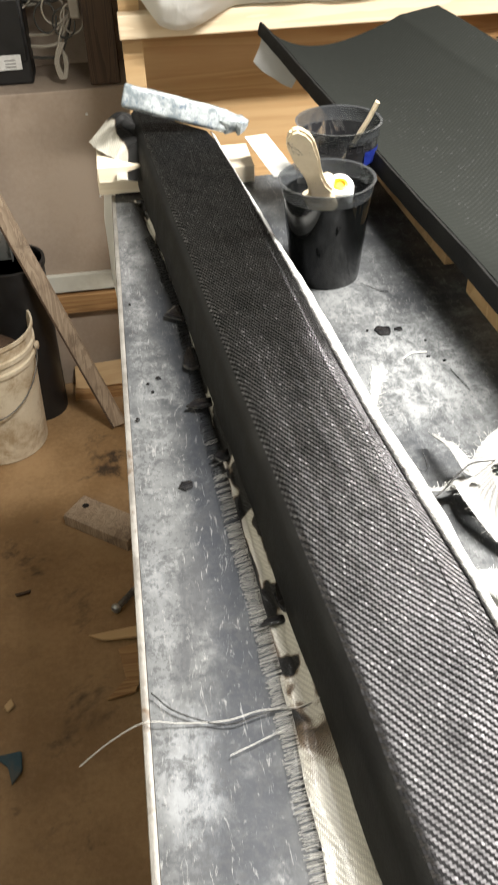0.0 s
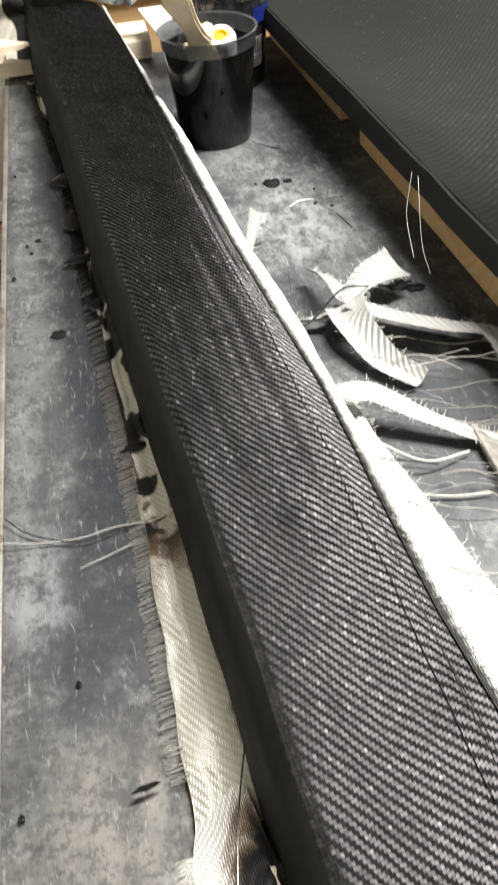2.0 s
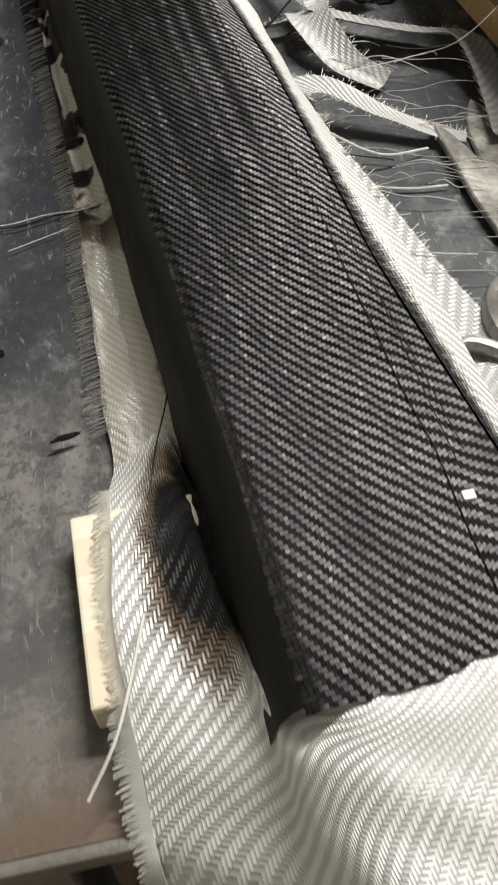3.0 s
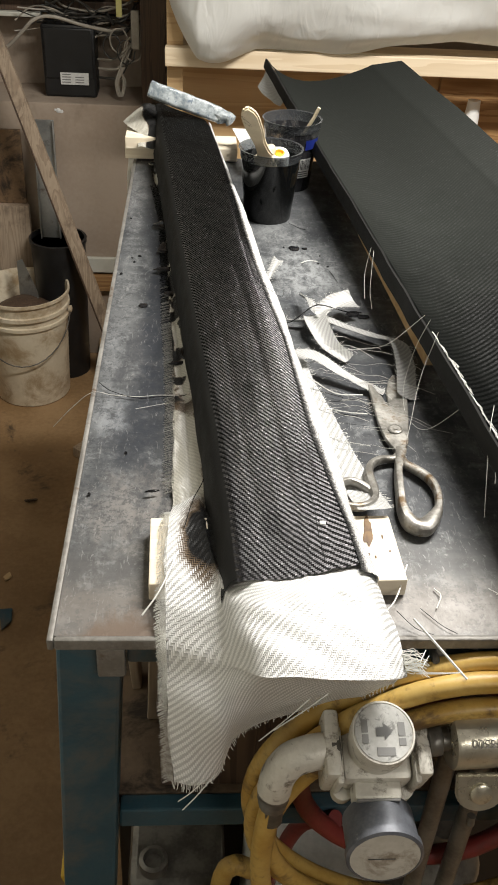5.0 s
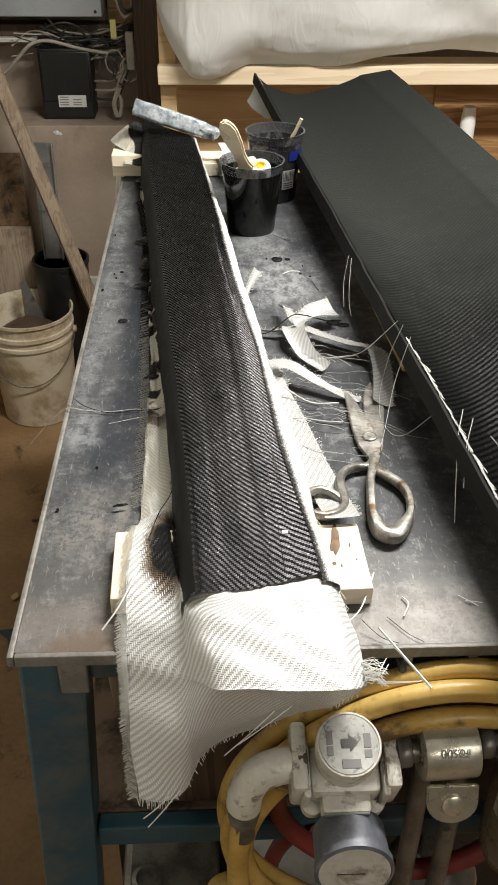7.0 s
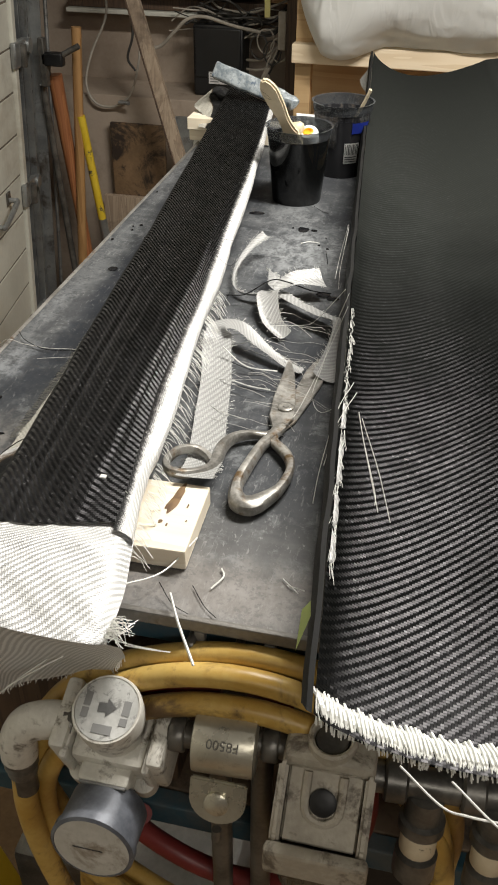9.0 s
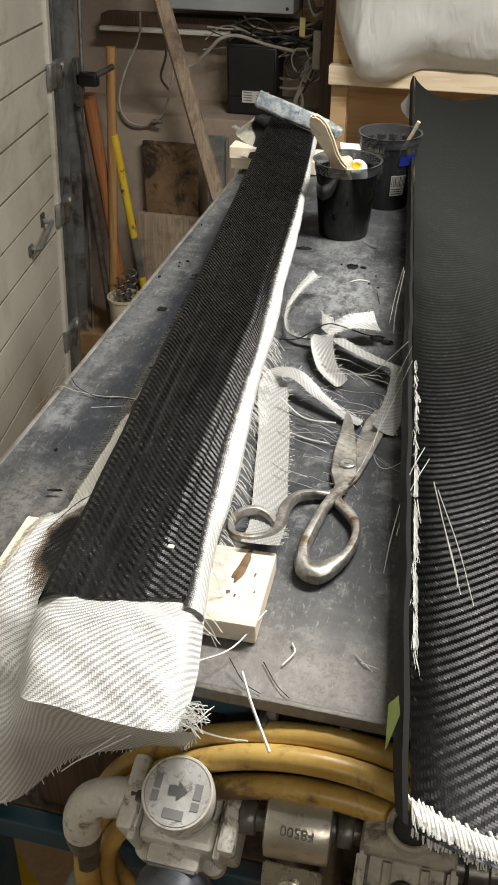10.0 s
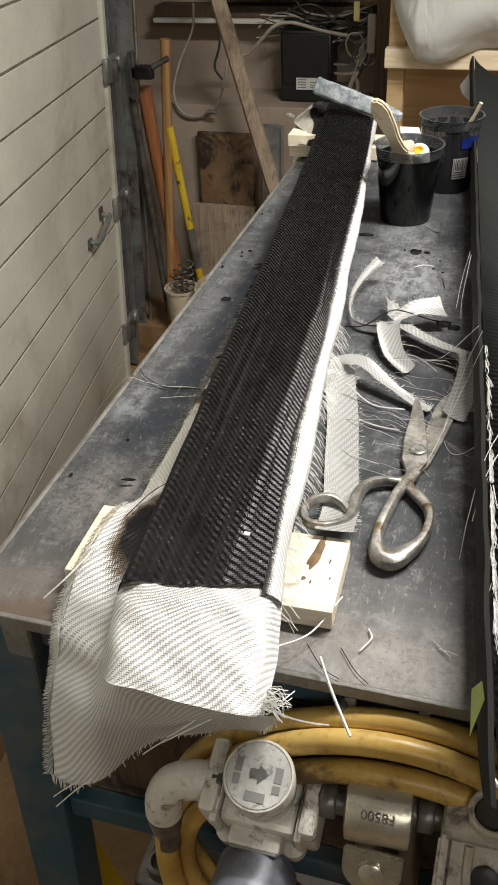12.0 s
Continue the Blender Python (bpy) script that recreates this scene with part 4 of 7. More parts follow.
def build_front_cloth():
    """The cloth's free end: over the layup's nose, along the side and down over the bench's front."""
    curves = [
        [(0.0965, 0.168, 1.1555), (0.0935, 0.12, 1.1735), (0.0935, 0.045, 1.1735), (0.0945, -0.004, 1.152), (0.0985, -0.045, 1.100), (0.102, -0.073, 1.046)],
        [(0.106, 0.17, 1.1585), (0.107, 0.118, 1.1755), (0.108, 0.042, 1.1745), (0.112, -0.010, 1.156), (0.117, -0.053, 1.106), (0.123, -0.077, 1.047)],
        [(0.124, 0.175, 1.164), (0.128, 0.115, 1.176), (0.138, 0.035, 1.177), (0.141, -0.024, 1.160), (0.143, -0.064, 1.115), (0.143, -0.064, 1.044)],
        [(0.137, 0.12, 1.176), (0.140, 0.06, 1.179), (0.150, 0.002, 1.193), (0.158, -0.053, 1.173), (0.159, -0.056, 1.112), (0.158, -0.022, 1.030)],
        [(0.168, 0.05, 1.196), (0.172, 0.012, 1.2055), (0.176, -0.015, 1.2025), (0.182, -0.072, 1.190), (0.183, -0.042, 1.115), (0.183, -0.014, 1.047)],
        [(0.225, 0.055, 1.199), (0.227, 0.016, 1.2065), (0.231, -0.014, 1.203), (0.236, -0.073, 1.191), (0.235, -0.042, 1.13), (0.232, -0.016, 1.072)],
        [(0.256, 0.06, 1.192), (0.262, 0.026, 1.2015), (0.268, -0.012, 1.1975), (0.275, -0.071, 1.189), (0.272, -0.044, 1.142), (0.268, -0.022, 1.092)],
        [(0.272, 0.05, 1.188), (0.279, 0.022, 1.190), (0.286, -0.016, 1.186), (0.290, -0.064, 1.183), (0.291, -0.050, 1.158), (0.290, -0.040, 1.135)],
    ]
    for i, c in enumerate(curves):
        a, b = Vector(c[3]), Vector(c[4])
        c.insert(4, tuple(a + Vector((0, 0.003, -0.009))) if i > 2 else tuple(a.lerp(b, 0.4)))
    cloth = loft(curves, 120, 120, 0.0035, 2.0, None)
    part("cloth_end", cloth, GLASS_FRONT, BEAM, "bright loose end of white woven glass cloth")
    fringe = bmesh.new()
    left = spline(curves[0], 120)
    for k in range(60, len(left) - 1, 2):
        p = left[k]
        n = RNG.uniform(0.006, 0.0085) + 0.002 * noise.noise(p * 60)
        tube(fringe, [p + Vector((0.0015, -0.0006, 0.0008)), p + Vector((-n * 0.4, -0.0005, 0.0005)), p + Vector((-n, RNG.uniform(-0.0008, 0.0008) - 0.001, -0.0015 - RNG.uniform(0, 0.001)))], 0.00028, 3)
    corner = Vector(curves[-1][3])
    for k in range(46):
        p = corner + Vector((-0.002, 0.02 * RNG.random() - 0.004, 0.004 * RNG.random()))
        n = RNG.uniform(0.006, 0.02)
        tube(fringe, [p, p + Vector((n * 0.6, -n * RNG.uniform(-0.1, 0.6), n * 0.25)), p + Vector((n, -n * RNG.uniform(-0.2, 0.8), n * RNG.uniform(-0.2, 0.5)))], 0.0003, 3)
    hem = [c[-1] for c in curves]
    for k, p in enumerate(spline(hem, 16)):
        n = RNG.uniform(0.0005, 0.003) + (0.008 if k < 22 else 0.0) * RNG.random()
        tube(fringe, [p + Vector((0, 0, 0.002)), p + Vector((RNG.uniform(-0.003, 0.003), -0.002, -n))], 0.00035, 3)
    for a, b in (((0.13, -0.078, 1.055), (0.108, -0.085, 1.035)), ((0.14, -0.07, 1.053), (0.112, -0.09, 1.03)), ((0.25, -0.03, 1.125), (0.19, -0.05, 1.085)), ((0.23, -0.03, 1.115), (0.178, -0.05, 1.07)), ((0.295, -0.06, 1.175), (0.33, -0.07, 1.185)), ((0.30, -0.06, 1.172), (0.335, -0.062, 1.176))):
        a, b = Vector(a), Vector(b)
        tube(fringe, spline([a, (a + b) / 2 + Vector((0, -0.004, 0.004)), b], 4), 0.0006, 4)
    fr = part("cloth_fringe", fringe, STRAND, BEAM)
    fr["kind"] = "stuff"


def build_edge_strands():
    """Loose white strands where the glass edge meets the carbon and where it frays onto the bench."""
    bm = bmesh.new()
    for k in range(70):
        y = RNG.uniform(0.0, 1.0) ** 1.2
        p = beam_point(0.865 + RNG.uniform(0, 0.03), y) + Vector((0, 0, 0.002))
        n = RNG.uniform(0.001, 0.0035)
        q = p + Vector((-n * 0.8, n * RNG.uniform(-0.5, 0.5), n * 0.22))
        tube(bm, [p, p.lerp(q, 0.5) + Vector((0, 0, 0.0005)), q], 0.00022, 3)
    for k in range(160):
        y = RNG.uniform(0.02, 0.5)
        p = beam_point(0.99, y)
        n = RNG.uniform(0.004, 0.016)
        q = Vector((p.x + n, p.y + RNG.uniform(-0.006, 0.006), max(TOP + 0.003, p.z - n * 1.4)))
        tube(bm, [p, p.lerp(q, 0.5) + Vector((0.001, 0, 0.001)), q], 0.00028, 3)
    f = part("edge_fluff", bm, STRAND, BEAM, "loose white strands along the edge")
    f["kind"] = "stuff"


build_edge_strands()
build_front_cloth()
part("chip", boxed((0.2325, 0.076, 1.2106), (0.2378, 0.0805, 1.2128), 0.0006), STRAND, BEAM, "small white chip on the carbon")


def strand(name, points, r, mat, label, group="loose strands", n=6, seg=5):
    return lone(name, tubed(spline(points, n), r * 0.65, seg), mat, points[0], label, "thread", group)


def blot(x, y, rx, ry, turn=0.0, z=TOP, height=0.0016, label="shiny black resin drip dried on the steel bench top"):
    """A flat puddle with an uneven rim."""
    bm = bmesh.new()
    seed = RNG.uniform(0, 90)
    rings = []
    for t, h in ((1.0, 0.0), (0.93, 0.7), (0.7, 0.95), (0.0, 1.0)):
        ring = []
        for k in range(28):
            a = 2 * math.pi * k / 28
            w = 1 + 0.35 * noise.noise(Vector((math.cos(a) * 1.4 + seed, math.sin(a) * 1.4, 0)))
            px, py = rx * t * w * math.cos(a), ry * t * w * math.sin(a)
            c, s = math.cos(radians(turn)), math.sin(radians(turn))
            ring.append(bm.verts.new((x + px * c - py * s, y + px * s + py * c, z + 0.0006 + height * h)))
        rings.append(ring)
    for p, q in zip(rings, rings[1:]):
        for k in range(28):
            bm.faces.new((p[k], p[(k + 1) % 28], q[(k + 1) % 28], q[k]))
    bmesh.ops.remove_doubles(bm, verts=bm.verts, dist=1e-6)
    return lone("resin_drip", bm, BLACK_RESIN, (x, y, z), label, "resin drip", "resin drips on the bench")


for row in ((0.073, 0.722, 0.018, 0.007, 12), (0.088, 0.640, 0.016, 0.009, 10), (0.045, 0.612, 0.006, 0.006, 0), (0.070, 0.80, 0.013, 0.022, -8), (0.031, 0.778, 0.003, 0.003, 0),
            (0.020, 0.77, 0.0017, 0.002, 0), (0.024, 0.755, 0.0018, 0.002, 0), (0.007, 0.713, 0.002, 0.003, 0), (0.279, 0.822, 0.009, 0.010, 0), (0.296, 0.822, 0.005, 0.004, 0), (0.262, 0.825, 0.0015, 0.002, 0),
            (0.195, 0.875, 0.012, 0.006, 10), (0.098, 0.447, 0.014, 0.004, 8), (0.011, 0.19, 0.0018, 0.0025, 0), (0.044, 0.262, 0.0016, 0.002, 0), (0.076, 0.190, 0.0075, 0.0016, 10), (0.318, 0.795, 0.0012, 0.002, 0),
            (0.326, 0.755, 0.002, 0.0016, 0), (0.312, 0.765, 0.0022, 0.0016, 0), (0.344, 0.60, 0.010, 0.007, 20), (0.358, 0.592, 0.008, 0.006, 0), (0.008, 0.93, 0.0014, 0.002, 0), (0.07, 0.895, 0.02, 0.018, 0)):
    blot(*row, z=TOP + (0.005 if row[0] > 0.06 and row[0] < 0.12 else 0))
for row in ((0.098, 0.722, 0.010, 0.004, 0), (0.104, 0.69, 0.010, 0.005, 20), (0.107, 0.655, 0.010, 0.005, 30), (0.11, 0.625, 0.012, 0.006, 10), (0.112, 0.47, 0.012, 0.022, 0), (0.062, 1.09, 0.012, 0.008, 20), (0.05, 1.15, 0.012, 0.008, 0), (0.042, 1.19, 0.014, 0.006, 0)):
    blot(*row, z=TOP + 0.008, height=0.004, label="black resin blot soaked into the glass cloth flange")

# dark wire lying across the bench and out over its edge
strand("wire_strand", [(0.118, 0.372, 1.165), (0.10, 0.372, 1.156), (0.075, 0.375, 1.1535), (0.05, 0.371, 1.1535), (0.02, 0.374, 1.1535), (-0.004, 0.378, 1.154), (-0.03, 0.384, 1.128), (-0.056, 0.388, 1.096)], 0.0006, GREY_STRAND, "twisted pale glass strand hanging over the bench edge")
strand("wire_strand", [(0.13, 0.42, 1.18), (0.128, 0.395, 1.168), (0.11, 0.374, 1.156), (0.08, 0.373, 1.1535), (0.05, 0.368, 1.1535), (0.018, 0.383, 1.1535), (0.002, 0.40, 1.1545)], 0.0008, DARK_STRAND, "thin black resin soaked strand across the bench")
strand("wire_strand", [(0.098, 0.362, 1.1535), (0.07, 0.352, 1.1535), (0.05, 0.345, 1.1535)], 0.0005, GREY_STRAND, "short pale strand on the bench top")
strand("wire_strand", [(0.142, 0.36, 1.20), (0.131, 0.33, 1.18), (0.127, 0.27, 1.165), (0.131, 0.235, 1.17)], 0.0007, DARK_STRAND, "black strand on the flange cloth")
strand("wire_strand", [(0.139, 0.215, 1.19), (0.128, 0.19, 1.17), (0.118, 0.15, 1.178), (0.11, 0.105, 1.182)], 0.0007, DARK_STRAND, "black strand over the brown cloth")
strand("wire_strand", [(0.148, 0.12, 1.19), (0.15, 0.07, 1.185), (0.155, 0.02, 1.18), (0.162, -0.03, 1.165)], 0.0011, STRAND, "pale strand along the fold of the cloth")
strand("wire_strand", [(0.105, 0.07, 1.184), (0.09, 0.03, 1.176), (0.075, 0.01, 1.165)], 0.0012, STRAND, "stiff pale strand leaning off the cloth")
# dark hairs stuck on the layup
for p in ([(0.225, 0.60, 1.214), (0.20, 0.585, 1.221), (0.198, 0.56, 1.221), (0.215, 0.535, 1.219), (0.232, 0.53, 1.21), (0.238, 0.56, 1.206)], [(0.178, 0.66, 1.2205), (0.19, 0.62, 1.2212), (0.196, 0.585, 1.2212), (0.205, 0.56, 1.2205)],
          [(0.158, 0.54, 1.2215), (0.166, 0.533, 1.222), (0.17, 0.525, 1.222)], [(0.205, 0.53, 1.221), (0.208, 0.50, 1.221), (0.215, 0.48, 1.22)], [(0.226, 0.30, 1.2195), (0.228, 0.24, 1.219), (0.232, 0.17, 1.217), (0.236, 0.09, 1.213)],
          [(0.23, 0.2, 1.218), (0.236, 0.15, 1.215), (0.241, 0.1, 1.212)]):
    strand("resin_hair", p, 0.0004, DARK_STRAND, "fine black strand stuck on the carbon layup", "hairs on the layup", 5, 4)


def ribbon(points, width, mat, label, curl=0.0, fray=True, name="cloth_scrap", tilt=0.0, wave=0.0):
    """A frayed strip of glass cloth along a line."""
    line = spline(points, 10)
    n = len(line) - 1
    tot = sum((b - a).length for a, b in zip(line, line[1:]))
    sides = []
    for i, p in enumerate(line):
        w = (line[min(i + 1, n)] - line[max(i - 1, 0)]).normalized()
        s = Vector((0, 0, 1)).cross(w)
        s = s.normalized() if s.length > 1e-4 else Vector((1, 0, 0))
        sides.append(Matrix.Rotation(radians(tilt + wave * math.sin(6.0 * i / n)), 3, w) @ s)

    def wide(i):
        return width(i / n) if callable(width) else width

    def place(u, v):
        a = v * n
        i = min(int(a), n - 1)
        fa = a - i
        p = line[i].lerp(line[i + 1], fa)
        s = sides[i].lerp(sides[i + 1], fa)
        t = (u - 0.5)
        q = p + s * t * wide(a) + Vector((0, 0, curl * (4 * t * t)))
        q.z += wobble(q * 30, 1.0, 0.0012)
        q.z = max(q.z, TOP + 0.002)
        return q

    bm = sheet(10, max(8, 3 * n // 2), place, 0.0, lambda u, v: (u * 0.03, v * tot))
    ob = lone(name, bm, mat, points[0], label, "cloth scrap", "glass cloth offcuts")
    if fray:
        fb = bmesh.new()
        k = 0
        m = int(tot / 0.0022)
        for k in range(m):
            for side in (0.0, 1.0):
                p, q = place(side, k / m), place(0.5, k / m)
                if RNG.random() < 0.25:
                    continue
                out = (p - q).normalized() * (0.0008 + 0.0055 * RNG.random() ** 2) + (place(0.5, min(1.0, (k + 1) / m)) - q) * RNG.uniform(-0.8, 0.8)
                tube(fb, [p, p + out + Vector((0, 0, RNG.uniform(-0.001, 0.0015)))], 0.00018, 3)
        f = part("fray", fb, STRAND, ob)
        f["kind"] = "stuff"
    return ob


ribbon([(0.297, 0.135, TOP + 0.03), (0.292, 0.19, TOP + 0.012), (0.277, 0.27, TOP + 0.006), (0.262, 0.35, TOP + 0.006), (0.246, 0.415, TOP + 0.012), (0.246, 0.435, TOP + 0.024), (0.268, 0.437, TOP + 0.026), (0.30, 0.415, TOP + 0.016), (0.33, 0.395, TOP + 0.008), (0.352, 0.385, TOP + 0.005)],
       lambda t: 0.034 if t < 0.45 else max(0.012, 0.034 - 0.06 * (t - 0.45)), GLASS_SCRAP, "long looped offcut strip of white glass cloth", 0.001)
ribbon([(0.286, 0.562, TOP + 0.018), (0.31, 0.578, TOP + 0.027), (0.343, 0.598, TOP + 0.022)], lambda t: 0.012 + 0.022 * t, GLASS_SCRAP, "bright upturned end of a knotted cloth offcut", 0.004, tilt=22)
ribbon([(0.286, 0.562, TOP + 0.018), (0.278, 0.59, TOP + 0.024), (0.270, 0.625, TOP + 0.014)], lambda t: 0.022 - 0.014 * t, GLASS_SCRAP, "pointed tail of a knotted cloth offcut", 0.003, tilt=30)
ribbon([(0.284, 0.56, TOP + 0.018), (0.282, 0.53, TOP + 0.022), (0.296, 0.49, TOP + 0.010), (0.318, 0.462, TOP + 0.005)], lambda t: 0.034 - 0.016 * t, GLASS_SCRAP, "drooping fold of a knotted cloth offcut", 0.004, tilt=18)
ribbon([(0.288, 0.56, TOP + 0.016), (0.32, 0.535, TOP + 0.014), (0.355, 0.51, TOP + 0.014), (0.383, 0.488, TOP + 0.018), (0.388, 0.455, TOP + 0.014), (0.384, 0.41, TOP + 0.008), (0.378, 0.375, TOP + 0.005)], lambda t: 0.032 - 0.006 * t, GLASS_SCRAP, "curving strip of frayed glass cloth beside the shell", 0.003, tilt=-20)
ribbon([(0.283, 0.562, TOP + 0.014), (0.262, 0.556, TOP + 0.01), (0.236, 0.566, TOP + 0.008), (0.222, 0.60, TOP + 0.008), (0.219, 0.64, TOP + 0.014), (0.23, 0.675, TOP + 0.026), (0.243, 0.712, TOP + 0.03)], lambda t: 0.0045 + 0.04 * (t - 0.5) ** 2, GLASS_SCRAP, "curled cloth offcut beside the layup", 0.003, tilt=22)
strand("dark_thread", [(0.225, 0.545, TOP + 0.012), (0.25, 0.545, TOP + 0.016), (0.28, 0.56, TOP + 0.032), (0.30, 0.565, TOP + 0.03), (0.33, 0.585, TOP + 0.012), (0.355, 0.595, TOP + 0.006)], 0.0013, DARK_STRAND, "dark resin soaked thread through the knotted cloth")
strand("dark_thread", [(0.226, 0.56, TOP + 0.01), (0.228, 0.50, TOP + 0.006), (0.245, 0.44, TOP + 0.01), (0.262, 0.395, TOP + 0.006), (0.30, 0.375, TOP + 0.004)], 0.0007, DARK_STRAND, "long thin dark thread on the bench")


def loose_threads():
    """Single glass threads strewn over the bench between the layup and the shell."""
    for k in range(34):
        x, y = RNG.uniform(0.255, 0.335), RNG.uniform(0.27, 0.52)
        a = RNG.uniform(-0.5, 0.7)
        n = RNG.uniform(0.03, 0.10)
        pts = []
        z0 = TOP + RNG.uniform(0.002, 0.01)
        bend = RNG.uniform(-0.5, 0.5)
        for i in range(5):
            t = i / 4
            ang = a + bend * (t - 0.5) * 2
            pts.append(Vector((x + n * t * math.cos(ang), y - 0.35 * n * t + 0.5 * n * t * math.sin(ang), z0 + 0.008 * math.sin(3.1 * t) * RNG.random())))
        strand("glass_thread", pts, RNG.choice((0.0003, 0.0004, 0.0006)), GREY_STRAND, "fine loose glass thread on the bench", "loose glass threads", 4, 4)
    for p, r in (([(0.262, 0.30, TOP + 0.004), (0.285, 0.28, TOP + 0.008), (0.315, 0.265, TOP + 0.012)], 0.0006), ([(0.268, 0.355, TOP + 0.004), (0.30, 0.345, TOP + 0.003), (0.325, 0.342, TOP + 0.003)], 0.0013), ([(0.258, 0.395, TOP + 0.02), (0.29, 0.375, TOP + 0.01), (0.325, 0.382, TOP + 0.004)], 0.0012),
                 ([(0.285, 0.765, TOP + 0.002), (0.297, 0.772, TOP + 0.003), (0.312, 0.772, TOP + 0.002)], 0.0011), ([(0.313, 0.008, TOP + 0.012), (0.328, -0.02, TOP + 0.010), (0.348, -0.05, TOP + 0.002)], 0.0018),
                 ([(0.318, 0.07, TOP + 0.018), (0.30, 0.03, TOP + 0.012), (0.276, 0.0, TOP + 0.02)], 0.0011), ([(0.34, 0.03, TOP + 0.002), (0.347, 0.045, TOP + 0.003), (0.343, 0.055, TOP + 0.002)], 0.0011), ([(0.395, 0.055, TOP + 0.002), (0.41, 0.04, TOP + 0.003)], 0.0006), ([(0.40, 0.048, TOP + 0.002), (0.415, 0.044, TOP + 0.003)], 0.0006)):
        strand("glass_thread", p, r, STRAND, "pale glass thread on the bench", "loose glass threads", 5, 5)
    for p in ([(0.325, 0.03, TOP + 0.002), (0.34, 0.01, TOP + 0.002), (0.352, 0.0, TOP + 0.002)], [(0.30, 0.02, TOP + 0.01), (0.315, 0.005, TOP + 0.004), (0.33, -0.002, TOP + 0.003)], [(0.327, 0.74, TOP + 0.001), (0.335, 0.70, TOP + 0.002)], [(0.278, 0.922, TOP + 0.004), (0.295, 0.905, TOP + 0.002), (0.305, 0.90, TOP + 0.002)]):
        strand("dark_thread", p, 0.0006, DARK_STRAND, "short black thread on the bench", "loose dark threads", 5, 4)
    # threads that hang from the shell's edge
    for p in ([(0.397, 0.40, 1.25), (0.385, 0.40, 1.21), (0.375, 0.385, 1.165), (0.372, 0.34, TOP + 0.003), (0.39, 0.31, TOP + 0.004), (0.43, 0.30, 1.20)], [(0.40, 0.37, 1.25), (0.383, 0.35, 1.20), (0.366, 0.30, 1.165), (0.355, 0.27, TOP + 0.004)], [(0.392, 0.41, 1.25), (0.36, 0.43, 1.20), (0.34, 0.46, 1.175), (0.30, 0.47, 1.165)],
              [(0.366, 0.64, 1.235), (0.36, 0.63, 1.20), (0.358, 0.60, 1.175)], [(0.368, 0.63, 1.235), (0.364, 0.60, 1.19), (0.366, 0.58, 1.17)], [(0.425, 0.22, 1.248), (0.415, 0.19, 1.235), (0.408, 0.15, 1.20), (0.406, 0.13, 1.175)], [(0.43, 0.2, 1.25), (0.418, 0.17, 1.235), (0.412, 0.14, 1.21)]):
        strand("edge_thread", p, 0.0005, STRAND, "bright glass thread hanging from the shell's edge", "threads on the shell edge", 6, 4)


loose_threads()


